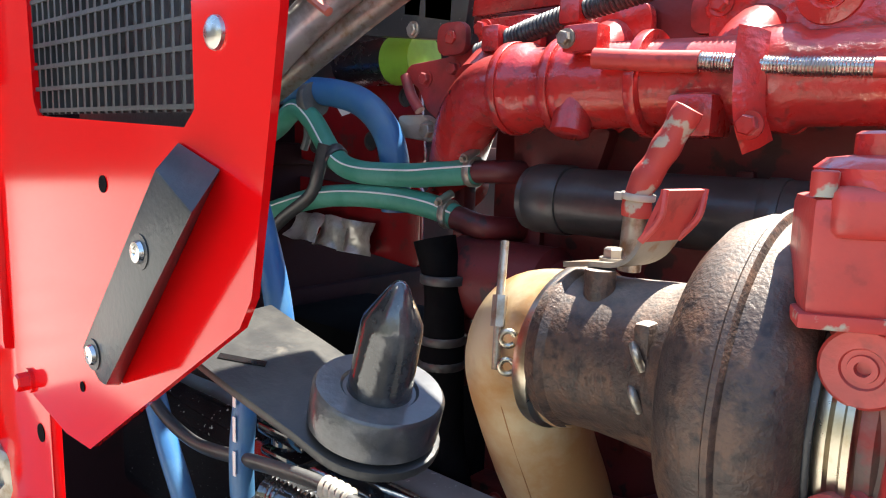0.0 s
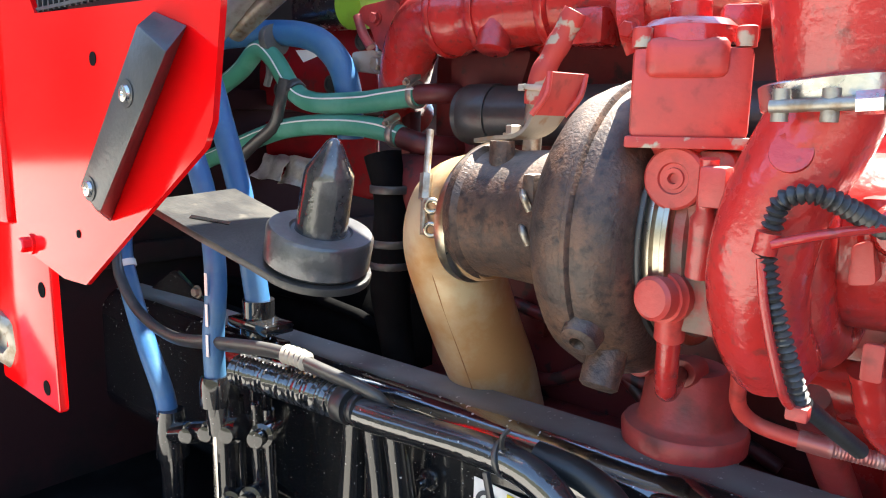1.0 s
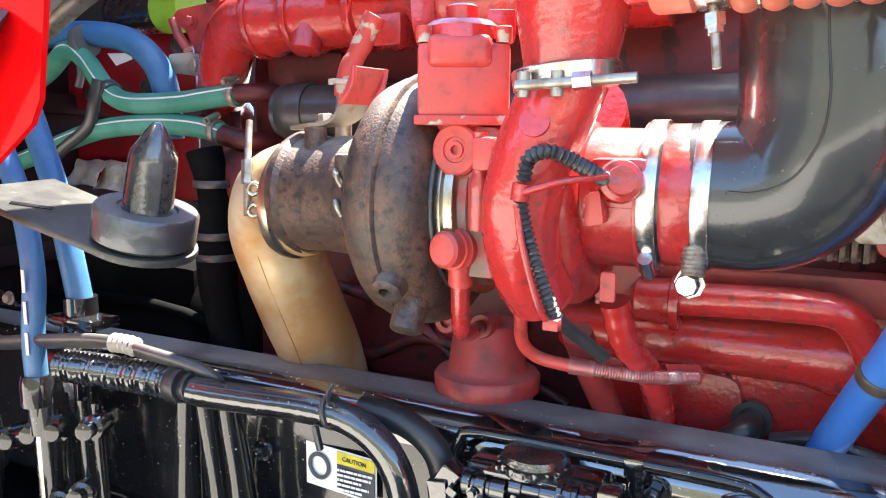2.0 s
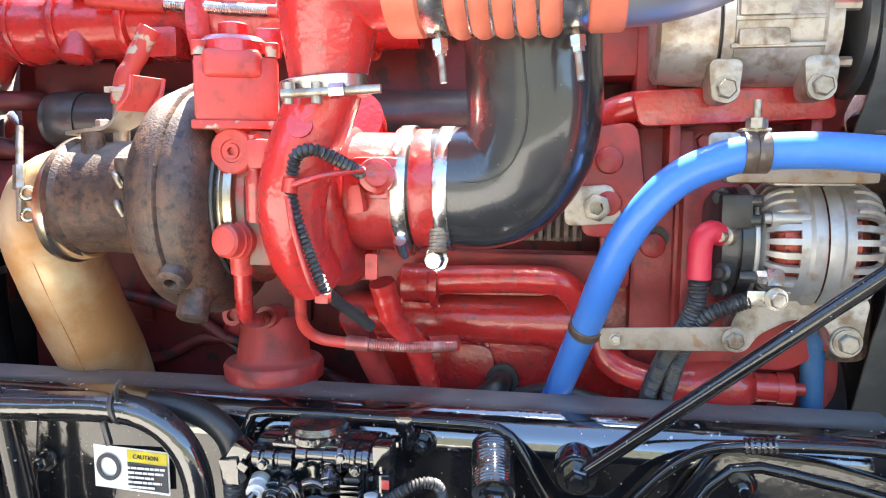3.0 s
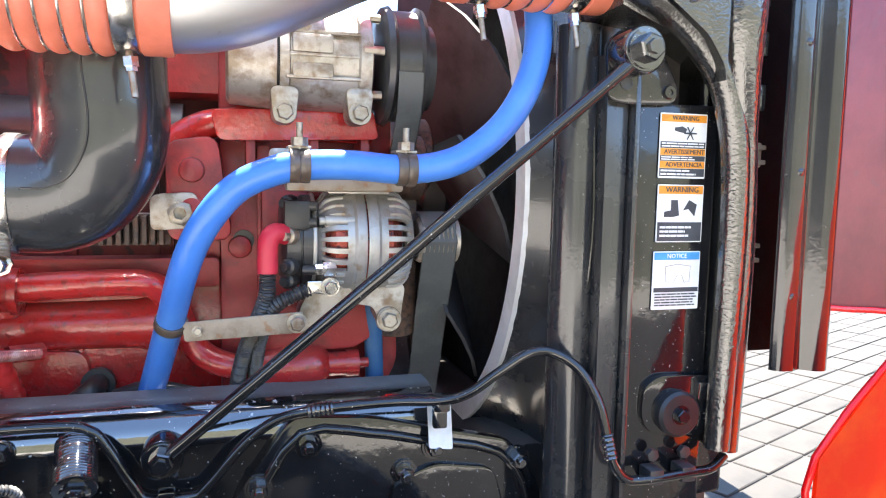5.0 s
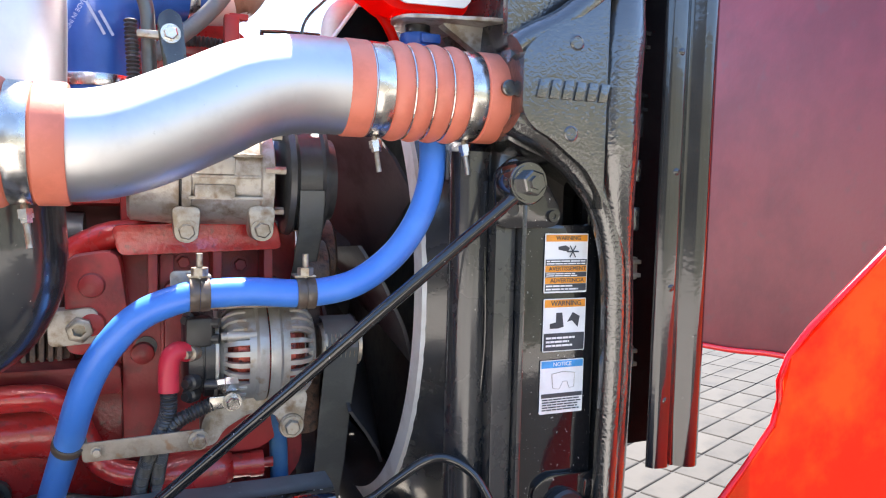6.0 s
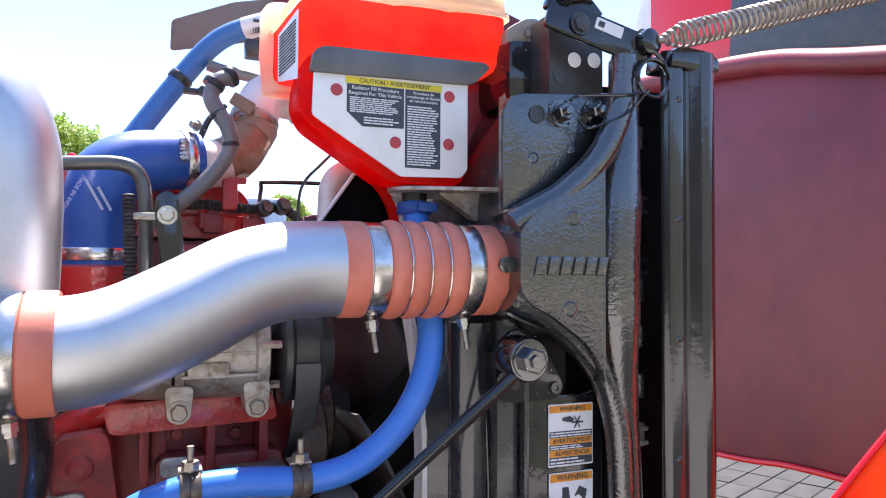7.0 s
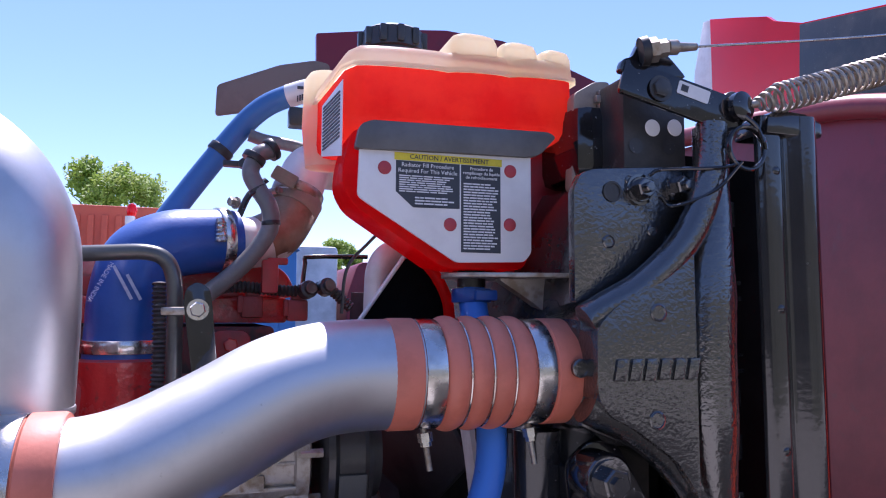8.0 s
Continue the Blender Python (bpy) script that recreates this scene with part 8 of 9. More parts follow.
def guide_pin():
    ob = thing("hood_guide_bracket", "black bracket plate with a conical guide pin", "bracket")
    c, axis = V(-0.331, 0.367, 1.368), V(0.27, -0.04, 0.95).normalized()
    part("puck", lathe(c - axis * 0.036, axis, [(0, 0), (0, 0.046), (0.004, 0.0505), (0.033, 0.0505), (0.036, 0.048), (0.036, 0.03), (0.034, 0.028), (0.034, 0)], 48), PUCK, ob, "round black rubber puck")
    part("pin", lathe(c - axis * 0.003, axis, [(0, 0), (0, 0.0255), (0.003, 0.0245), (0.054, 0.0232), (0.060, 0.0222), (0.086, 0.0075), (0.090, 0.004), (0.091, 0)], 40), PIN_BLACK, ob, "gloss black conical pin")
    part("pin_bolt", hex_head(c - axis * 0.046, -axis, 0.008, 0.008), DULL_STEEL, ob, angle=25)
    d = c - axis * 0.037
    u = V(-0.96, -0.06, 0.27)
    u = (u - axis * u.dot(axis)).normalized()
    w = axis.cross(u)
    far = d + u * 0.20
    run = (far - d).length
    outline = [(0.054 * math.cos(t), 0.054 * math.sin(t)) for t in np.linspace(math.pi * 0.5, math.pi * 1.5, 16)]
    outline = [(a, b) for a, b in outline] + [(0.03, -0.054), (run * 0.5, -0.056), (run, -0.056), (run, 0.060), (run * 0.5, 0.058), (0.03, 0.054)]
    part("plate", slab(outline, d - axis * 0.008, u, w, 0.008, 0.002), PLATE_GREY, ob, "dull grey-black steel plate with worn edge")
    s = d + u * 0.128 + w * 0.028
    n = axis
    part("slot", slab([(-0.02, -0.004), (-0.02, 0.004), (0.02, 0.004), (0.02, -0.004)], s + n * 0.0003, V(0.75, 0.66, 0.0) - axis * V(0.75, 0.66, 0).dot(axis), axis.cross(V(0.75, 0.66, 0.0)), 0.0008), BLACK_GLOSS, ob)


guide_pin()


def cab_side_hoses():
    def line_hose(name, pts, r, mat, label, stripe=None):
        ob = thing(name, label, "hose", "cab hoses")
        part("hose", tube(pts, r, 22, 8), mat, ob)
        if stripe:
            part("stripe", tube([p + V(0.003, -r * 0.93, r * 0.42) for p in pts], 0.0016, 6, 8), stripe, ob)
        return ob
    line_hose("heater_hose", [V(-1.35, 0.86, 1.50), V(-1.12, 0.82, 1.565), V(-1.02, 0.80, 1.605), V(-0.965, 0.795, 1.585), V(-0.90, 0.79, 1.525), V(-0.84, 0.79, 1.503), V(-0.72, 0.788, 1.502), V(-0.66, 0.786, 1.507), V(-0.585, 0.785, 1.514)], 0.0185, GREEN_HOSE, "green heater hose with a white stripe", WHITE)
    line_hose("heater_hose", [V(-1.35, 0.84, 1.36), V(-1.11, 0.80, 1.412), V(-0.96, 0.79, 1.449), V(-0.86, 0.79, 1.462), V(-0.75, 0.79, 1.464), V(-0.67, 0.788, 1.458), V(-0.625, 0.79, 1.446)], 0.0185, GREEN_HOSE, "green heater hose with a white stripe", WHITE)
    for x, z in ((-0.598, 1.513), (-0.642, 1.450)):
        ob = thing("hose_clamp", "small steel worm-drive hose clamp", "clamp", "heater hose clamps")
        hose_clamp((x, 0.787, z), AHEAD, 0.012, 0.020, DULL_STEEL, ob, (0, -0.4, 1))
    tagged(part("hose_fitting", join(tube([V(-0.59, 0.785, 1.513), V(-0.55, 0.80, 1.515), V(-0.52, 0.86, 1.515)], 0.016, 16), tube([V(-0.63, 0.79, 1.447), V(-0.58, 0.80, 1.435), V(-0.55, 0.86, 1.43)], 0.018, 16)), BLOCK_SHADED), "red water fittings on the block, shade put into their colour", "fitting")
    line_hose("water_hose", [V(-1.35, 0.85, 1.64), V(-1.11, 0.82, 1.64), V(-0.97, 0.82, 1.636), V(-0.87, 0.82, 1.617), V(-0.81, 0.82, 1.575), V(-0.79, 0.825, 1.52), V(-0.79, 0.83, 1.44)], 0.024, BLUE_OLD, "dusty blue coolant hose bent downwards")
    tie = thing("loom_strap", "black fabric strap tying the heater hoses", "strap")
    part("strap", tube([V(-0.90, 0.77, 1.545), V(-0.91, 0.765, 1.50), V(-0.93, 0.765, 1.46), V(-0.98, 0.75, 1.42), V(-1.03, 0.74, 1.38)], 0.011, 10, 6, 0.5), PLASTIC, tie)
    part("loop", ring_band((-0.905, 0.79, 1.53), (1, 0, -0.7), 0.016, 0.0185, 0.0215), PLASTIC, tie)
    hang = tagged(part("hose_hanger", join(ring_band((-0.985, 0.805, 1.62), (1, 0, 0.1), 0.018, 0.026, 0.03), tube([V(-0.975, 0.79, 1.60), V(-0.965, 0.785, 1.56), V(-0.975, 0.785, 1.535)], 0.007, 8)), GREY_RUBBER), "grey rubber hanger round the blue hose", "strap")
    # three upright blue hoses below the panel
    line_hose("air_line", [V(-0.86, 0.50, 1.60), V(-0.80, 0.50, 1.48), V(-0.74, 0.50, 1.36), V(-0.705, 0.49, 1.25), V(-0.708, 0.485, 1.16), V(-0.71, 0.487, 1.085)], 0.0155, BLUE_OLD, "dusty blue rubber hose with white print")
    line_hose("air_line", [V(-0.90, 0.58, 1.62), V(-0.845, 0.575, 1.55), V(-0.80, 0.57, 1.465), V(-0.757, 0.57, 1.36), V(-0.728, 0.565, 1.27), V(-0.71, 0.565, 1.19)], 0.0185, BLUE_OLD, "thick dusty blue rubber hose with a clamp")
    line_hose("air_line", [V(-1.03, 0.52, 1.30), V(-1.02, 0.51, 1.235), V(-0.98, 0.505, 1.16), V(-0.93, 0.50, 1.09), V(-0.885, 0.50, 1.02), V(-0.865, 0.50, 0.95)], 0.0165, BLUE_OLD, "dusty blue rubber hose with white print")
    part("band", ring_band((-1.016, 0.51, 1.225), (0.5, 0, -1), 0.012, 0.015, 0.018), WHITE, bpy.data.objects["air_line.002"], "white marking band")
    for k in range(3):
        part("print", box((-0.700 + 0.001 * k, 0.4695, 1.15 + 0.045 * k), (0.006, 0.001, 0.032), 0), WHITE, bpy.data.objects["air_line"])
    st = thing("transmission_cooler", "gloss black manifold with stacked fittings", "manifold")
    for x, z0 in ((-0.865, 0.97), (-0.71, 1.06)):
        part("collar", lathe((x, 0.50, z0), (0, 0, -1), [(-0.03, 0.02), (0, 0.024), (0.02, 0.026), (0.05, 0.026), (0.052, 0.02), (0.3, 0.019), (0.3, 0)], 24), BLACK_GLOSS, st)
    part("connector", lathe((-0.71, 0.487, 1.10), (0, 0, -1), [(0, 0.016), (0, 0.020), (0.010, 0.023), (0.045, 0.023), (0.048, 0.015), (0.060, 0.015), (0.060, 0)], 20), BLACK_GLOSS, st)
    part("steel_tube", tube([V(-0.71, 0.487, 1.045), V(-0.71, 0.487, 0.93), V(-0.71, 0.487, 0.80)], 0.0085, 14, 2), STEEL, st)
    part("collar_steel", ring_band((-0.868, 0.50, 0.975), UP, 0.016, 0.016, 0.0215), STEEL, st)
    part("coupling", join(lathe((-0.71, 0.565, 1.20), (0, 0, -1), [(0, 0), (0, 0.024), (0.03, 0.024), (0.032, 0.03), (0.05, 0.03), (0.052, 0.018), (0.2, 0.018), (0.2, 0)], 24), box((-0.70, 0.56, 1.165), (0.10, 0.05, 0.016), 0.004), box((-0.70, 0.56, 1.135), (0.085, 0.05, 0.012), 0.004)), BLACK_GLOSS, st)
    for x, z in ((-0.79, 0.985), (-0.735, 1.005), (-0.68, 1.02), (-0.64, 0.93), (-0.69, 0.905), (-0.61, 1.035)):
        part("fitting", lathe((x, 0.50, z), (0.4, -0.9, 0.1), [(-0.03, 0.014), (0, 0.018), (0.012, 0.018), (0.014, 0.012), (0.03, 0.012), (0.032, 0)], 14), BLACK_GLOSS, st)
    part("rail", tube([V(-0.85, 0.50, 0.965), V(-0.76, 0.50, 0.995), V(-0.66, 0.50, 1.03)], 0.019, 18, 4), BLACK_GLOSS, st)
    for x in (-0.745, -0.705, -0.66, -0.63):
        part("pipe", tube([V(x, 0.52, 1.06), V(x + 0.006, 0.52, 0.9), V(x + 0.02, 0.53, 0.6)], 0.0085, 12, 4), BLACK_GLOSS, st)
    fl = thing("firewall_bracket", "dull black steel frame parts, deep shade put into the beam colour", "bracket")
    # The beam's near-black colour carries the deep shade.
    part("beam", slab_xz(rounded([(-1.45, 1.02), (-1.45, 1.10), (-0.9, 1.08), (-0.88, 1.0)], 0.01), 0.72, 0.05, 0.004), SHADE_BLACK, fl)
    for x, z in ((-1.05, 1.16), (-1.0, 0.98), (-1.15, 0.93)):
        part("gusset", slab_xz(rounded([(x - 0.09, z - 0.02), (x, z + 0.03), (x + 0.10, z - 0.015)], 0.01), 0.62, 0.01, 0.003), BLACK_GLOSS, fl)
        bolt_part((x + 0.08, 0.62, z), NEAR, 0.009, 0.01, DULL_STEEL, fl)


cab_side_hoses()


def cab_front():
    w = thing("cab_firewall", "red firewall of the truck cab, shade put into its dark maroon", "firewall")
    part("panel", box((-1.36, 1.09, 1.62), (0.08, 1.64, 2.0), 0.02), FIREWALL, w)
    # Cowl: an unseen shelf added to keep sun off the space below.
    part("cowl", box((-1.10, 1.09, 2.10), (0.52, 1.64, 0.10), 0.03), HOOD_IN, w)
    part("cab_shell", box((-2.90, 1.09, 1.46), (2.96, 2.26, 1.32), 0.10), HOOD_RED, w, "glossy red cab body")
    part("windscreen", slab_xz(rounded([(-1.50, 2.12), (-1.86, 2.95), (-1.92, 2.95), (-1.56, 2.12)], 0.01), 0.10, 1.98, 0.004), CAB_GLASS, w, "dark sloping windscreen")
    part("cab_roof", slab_xz(rounded([(-1.80, 2.95), (-2.05, 3.12), (-4.30, 3.20), (-4.36, 2.10), (-1.62, 2.10), (-1.95, 2.90)], 0.03), 0.04, 2.10, 0.02), HOOD_RED, w, "glossy red cab roof")
    for z in (1.18, 1.52, 1.84):
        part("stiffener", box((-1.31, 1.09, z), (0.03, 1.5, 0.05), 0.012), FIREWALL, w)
    for k in range(6):
        bolt_part((-1.315, 0.62 + 0.13 * k, 1.70 - 0.07 * (k % 3)), AHEAD, 0.012, 0.012, DULL_STEEL, w)
    hs = thing("heat_shield_foil", "crumpled silver heat shield catching the sun", "heat shield")
    rnd = random.Random(12)
    for k in range(3):
        c = V(-1.24 + 0.075 * k, 0.99 + 0.01 * k, 1.362 - 0.006 * k)
        bm = bmesh.new()
        bmesh.ops.create_grid(bm, x_segments=18, y_segments=14, size=0.05)
        for v in bm.verts:
            v.co.z += 0.006 * math.sin(70 * v.co.x + 2 * k) + 0.005 * math.sin(55 * v.co.y + 30 * v.co.x) + rnd.uniform(-0.0012, 0.0012)
        bmesh.ops.solidify(bm, geom=bm.faces[:], thickness=0.002)
        bm.transform(Matrix.Translation(c) @ Matrix.Rotation(radians(50 + 14 * k), 4, "X") @ Matrix.Diagonal((1.0, 0.7, 1.0, 1)))
        part("sheet", bm, FOIL, hs)
    a = thing("heat_wrapped_hoses", "foil-wrapped pipes with orange ties", "pipe")
    part("foil_pipe", tube([V(-1.0, 0.66, 1.60), V(-0.86, 0.66, 1.69), V(-0.75, 0.68, 1.76), V(-0.6, 0.72, 1.84)], 0.03, 20), FOIL, a)
    part("bare_pipe", tube([V(-0.95, 0.70, 1.625), V(-0.84, 0.70, 1.675), V(-0.70, 0.72, 1.75), V(-0.55, 0.76, 1.83)], 0.021, 20), DULL_STEEL, a)
    part("orange_tie", tube([V(-0.80, 0.64, 1.76), V(-0.76, 0.635, 1.74), V(-0.73, 0.64, 1.72)], 0.007, 8), SILICONE, a)
    part("corrugated_wire", corrugated([V(-0.90, 0.62, 1.68), V(-0.80, 0.62, 1.745), V(-0.70, 0.63, 1.80)], 0.013, 0.006, 0.0014), PLASTIC, a)
    b = thing("engine_controller", "black controller box with label stickers", "electronics")
    part("box", slab_xz(rounded([(-0.93, 1.735), (-0.88, 1.92), (-0.66, 1.90), (-0.688, 1.707)], 0.008), 0.868, 0.02, 0.004), BLACK_DULL, b)
    part("sticker", slab_xz([(-0.770, 1.750), (-0.771, 1.80), (-0.714, 1.795), (-0.716, 1.740)], 0.868, 0.001), YELLOW_PRINT, b)
    part("sticker", slab_xz([(-0.817, 1.759), (-0.814, 1.81), (-0.778, 1.805), (-0.784, 1.754)], 0.868, 0.001), WHITE, b)
    bolt_part((-0.796, 0.868, 1.733), NEAR, 0.010, 0.008, DULL_STEEL, b)
    c = thing("green_canister", "lime green and steel canister", "canister")
    part("can", lathe((-1.10, 0.985, 1.704), AHEAD, [(0, 0), (0, 0.040), (0.006, 0.044), (0.17, 0.044), (0.17, 0)], 32), STEEL, c)
    part("wrap", lathe((-0.955, 0.985, 1.704), AHEAD, [(0, 0), (0, 0.0455), (0.075, 0.0455), (0.075, 0.040), (0.08, 0)], 32), GREEN_CAN, c, "lime green wrap")
    k = thing("lift_arm", "red-painted cast arm behind the manifold", "bracket")
    part("arm", slab_xz(rounded([(-0.830, 1.660), (-0.815, 1.680), (-0.731, 1.687), (-0.679, 1.705), (-0.615, 1.703), (-0.60, 1.63), (-0.68, 1.60), (-0.741, 1.583), (-0.775, 1.605), (-0.793, 1.640)], 0.010), 0.880, 0.03, 0.005), BLOCK_RED, k)
    part("cast_rib", tube([V(-0.822, 0.878, 1.662), V(-0.806, 0.876, 1.630), V(-0.785, 0.876, 1.604)], 0.009, 12, 4), BLOCK_RED, k)
    for x, z in ((-0.775, 1.655), (-0.715, 1.668)):
        bolt_part((x, 0.880, z), NEAR, 0.010, 0.011, BLOCK_RED, k)
    m = thing("hose_bracket", "dusty tan steel bracket beside the blue hose", "bracket")
    part("plate", slab_xz(rounded([(-0.809, 1.561), (-0.809, 1.595), (-0.751, 1.596), (-0.720, 1.574), (-0.729, 1.552), (-0.765, 1.556)], 0.008), 0.850, 0.02, 0.003), TAN_DARK, m)
    bolt_part((-0.737, 0.850, 1.571), NEAR, 0.012, 0.016, DULL_STEEL, m)
    n = thing("toe_board", "glossy red stamped panel of the cab, shade in its colour", "panel")
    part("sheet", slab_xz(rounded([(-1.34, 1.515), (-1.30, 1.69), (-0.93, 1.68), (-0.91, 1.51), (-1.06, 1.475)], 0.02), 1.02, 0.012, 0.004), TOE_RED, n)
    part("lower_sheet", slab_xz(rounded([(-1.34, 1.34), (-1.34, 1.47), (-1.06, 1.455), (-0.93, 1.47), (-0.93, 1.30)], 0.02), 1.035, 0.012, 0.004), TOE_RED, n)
    for x, z in ((-1.243, 1.543), (-1.060, 1.553), (-0.96, 1.64)):
        part("hole_rim", lathe((x, 1.019, z), NEAR, [(0, 0.020), (0.002, 0.019), (0.002, 0.013), (-0.003, 0.012), (-0.003, 0)], 24), BLACK_DULL, n)
    part("sticker", slab_xz([(-1.151, 1.604), (-1.178, 1.632), (-1.106, 1.630), (-1.098, 1.616)], 1.018, 0.001), WHITE, n)
    # Added form for the dark mass behind the engine; its black stands for shade.
    gb = thing("gearbox", "added black gearbox form, deep shade put into its colour", "gearbox")
    part("bell_housing", lathe((-0.605, 1.07, 1.03), (-1, 0, 0), [(0, 0), (0, 0.225), (0.02, 0.225), (0.03, 0.21), (0.20, 0.165), (0.22, 0.175), (0.24, 0.175), (0.24, 0)], 36), SHADE_BLACK, gb)
    part("case", box((-1.06, 1.07, 1.02), (0.44, 0.30, 0.32), 0.03), SHADE_BLACK, gb)
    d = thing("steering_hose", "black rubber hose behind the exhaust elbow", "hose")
    # Black hose, darkened further in its colour for the shade around it.
    part("hose", tube([V(-0.62, 0.74, 1.42), V(-0.60, 0.74, 1.34), V(-0.60, 0.74, 1.20), V(-0.58, 0.75, 1.05)], lambda u: 0.03 - 0.003 * math.sin(9 * u), 20), SHADE_BLACK, d)
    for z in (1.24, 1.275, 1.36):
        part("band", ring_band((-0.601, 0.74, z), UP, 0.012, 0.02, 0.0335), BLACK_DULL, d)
    e = tagged(part("starter_motor", join(lathe((-0.62, 0.80, 1.36), AHEAD, [(0, 0), (0, 0.06), (0.16, 0.06), (0.17, 0.045), (0.26, 0.045), (0.26, 0)], 30)), BLOCK_SHADED), "red starter motor on the block, shade put into its colour", "starter motor")
    f = thing("injector_harness", "black corrugated harness clipped above the manifold", "wiring")
    part("conduit", corrugated([V(-0.60, 0.80, 1.675), V(-0.50, 0.79, 1.70), V(-0.35, 0.79, 1.73), V(-0.15, 0.80, 1.76)], 0.0135, 0.006, 0.0015), PLASTIC, f)
    for x, z in ((-0.56, 1.69), (-0.44, 1.715), (-0.28, 1.745)):
        part("clip", box((x, 0.79, z), (0.03, 0.04, 0.035), 0.006), ENGINE_RED, f)
    g = thing("fuel_line", "braided steel fuel line with red-painted ends", "hose")
    part("end", tube([V(-0.36, 0.70, 1.645), V(-0.30, 0.71, 1.64), V(-0.25, 0.715, 1.637)], 0.011, 12), ACT_RED, g)
    part("braid", corrugated([V(-0.25, 0.715, 1.637), V(-0.18, 0.72, 1.63), V(-0.10, 0.725, 1.625)], 0.009, 0.003, 0.0007), STEEL, g)
    part("end", tube([V(-0.10, 0.725, 1.625), V(0.02, 0.735, 1.618)], 0.009, 12), ACT_RED, g)


cab_front()


def battery_box():
    # Added box; its near-black colour stands for the shade in this corner.
    ob = thing("battery_box", "added black box behind the front wheel, shade in its colour", "battery box")
    part("case", box((-1.10, 0.16, 0.44), (0.90, 0.42, 0.50), 0.02), SHADE_BLACK, ob)
    part("lid", box((-1.10, 0.16, 0.70), (0.92, 0.44, 0.03), 0.01), SHADE_BLACK, ob)
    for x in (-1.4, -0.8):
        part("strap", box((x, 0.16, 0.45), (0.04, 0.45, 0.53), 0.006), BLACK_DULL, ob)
    # Added sheets that cover sunlit ground, with deep shade put into their colour.
    li = thing("inner_fender", "added black liner over the ground, deep shade in its colour", "liner")
    part("sheet", slab_xz(rounded([(-1.75, 0.30), (-1.75, 1.06), (-0.95, 1.10), (-0.62, 1.02), (-0.50, 0.70), (-0.50, 0.30)], 0.05), 0.90, 0.012, 0.004), SHADE_BLACK, li)
    part("floor", slab(rounded([(-1.9, 0.24), (-1.9, 0.89), (-0.50, 0.89), (-0.42, 0.60), (-0.50, 0.24)], 0.04), (0, 0, 0.70), AHEAD, (0, 1, 0), 0.012, 0.004), SHADE_BLACK, li)
    part("lip", tube([V(-1.75, 0.895, 1.06), V(-0.95, 0.895, 1.10), V(-0.64, 0.895, 1.02)], 0.012, 10, 4), SHADE_BLACK, li)


battery_box()


# ---- behind the charge pipe: thermostat hoses and lines ----
def upper_hoses():
    a = thing("radiator_hose", "deep blue silicone radiator hose elbow", "hose")
    part("hose", tube([V(0.373, 0.80, 1.68), V(0.373, 0.80, 1.74), V(0.375, 0.80, 1.79), V(0.388, 0.803, 1.835), V(0.425, 0.812, 1.858), V(0.47, 0.825, 1.866), V(0.515, 0.84, 1.870)], lambda u: 0.0545 - 0.008 * u, 40, 10), BLUE_DARK, a)
    hose_clamp((0.373, 0.80, 1.705), UP, 0.018, 0.0555, STEEL, a)
    way = V(0.45, 0.15, 0.04).normalized()
    hose_clamp(V(0.488, 0.832, 1.868), way, 0.016, 0.0482, STEEL, a, (0.0, -1, 0.25))
    part("clamp_spring", corrugated([V(0.494, 0.782, 1.862), V(0.494, 0.780, 1.875), V(0.494, 0.784, 1.890)], 0.0075, 0.0045, 0.0012, 12), STEEL, a, "steel clamp spring")
    letters("MADE IN INDIA", 0.0085, PRINT_GREY, a, pose(0.345, 0.7445, 1.80, 90, 118, -12))
    part("print", join(*[box((0, 0, 0), (0.05 - 0.012 * k, 0.001, 0.004), 0, Matrix.Translation((0.372 + 0.014 * k, 0.7455, 1.80 - 0.006 * k)) @ Matrix.Rotation(radians(62), 4, "Y")) for k in range(2)]), PRINT_GREY, a, "unreadable white print")
    b = thing("coolant_pipe", "bare steel coolant pipe stained brown", "pipe")
    part("pipe", tube([V(0.50, 0.836, 1.869), V(0.535, 0.85, 1.868), V(0.574, 0.868, 1.880), V(0.600, 0.878, 1.915), V(0.615, 0.890, 1.960), V(0.634, 0.905, 2.000), V(0.672, 0.93, 2.012), V(0.74, 0.95, 2.005)], 0.0395, 34, 10), PALE_METAL, b)
    part("scorched_bend", tube([V(0.555, 0.859, 1.872), V(0.582, 0.870, 1.888), V(0.601, 0.8785, 1.917), V(0.612, 0.887, 1.948)], 0.0402, 34, 6), SCORCHED, b, "brown scorched bend")
    hose_clamp(V(0.611, 0.887, 1.945), V(0.1, 0.08, 0.3), 0.016, 0.0412, DULL_STEEL, b, (-0.8, -0.5, 0))
    way2 = V(0.16, 0.12, 0.30).normalized()
    part("wide_strap", ring_band(V(0.603, 0.881, 1.925), way2, 0.028, 0.0405, 0.0425), TAN_DARK, b, "wide tan steel strap")
    part("strap_buckle", box((0, 0, 0), (0.040, 0.012, 0.022), 0.004, Matrix.Translation((0.588, 0.838, 1.972)) @ Matrix.Rotation(radians(28), 4, "Y")), TAN_DARK, b)
    part("strap_tail", tube([V(0.560, 0.832, 1.965), V(0.535, 0.826, 1.940), V(0.520, 0.822, 1.905)], 0.006, 8, 4, 0.5), BLACK_DULL, b)
    bolt_part((0.517, 0.818, 1.924), (-0.8, -0.5, 0.15), 0.007, 0.014, DULL_STEEL, b)
    part("vent_stub", tube([V(0.537, 0.93, 2.057), V(0.563, 0.93, 2.050), V(0.614, 0.93, 2.043), V(0.650, 0.93, 2.030)], 0.0105, 14, 5), HOSE_GREY, b, "worn grey vent stub")
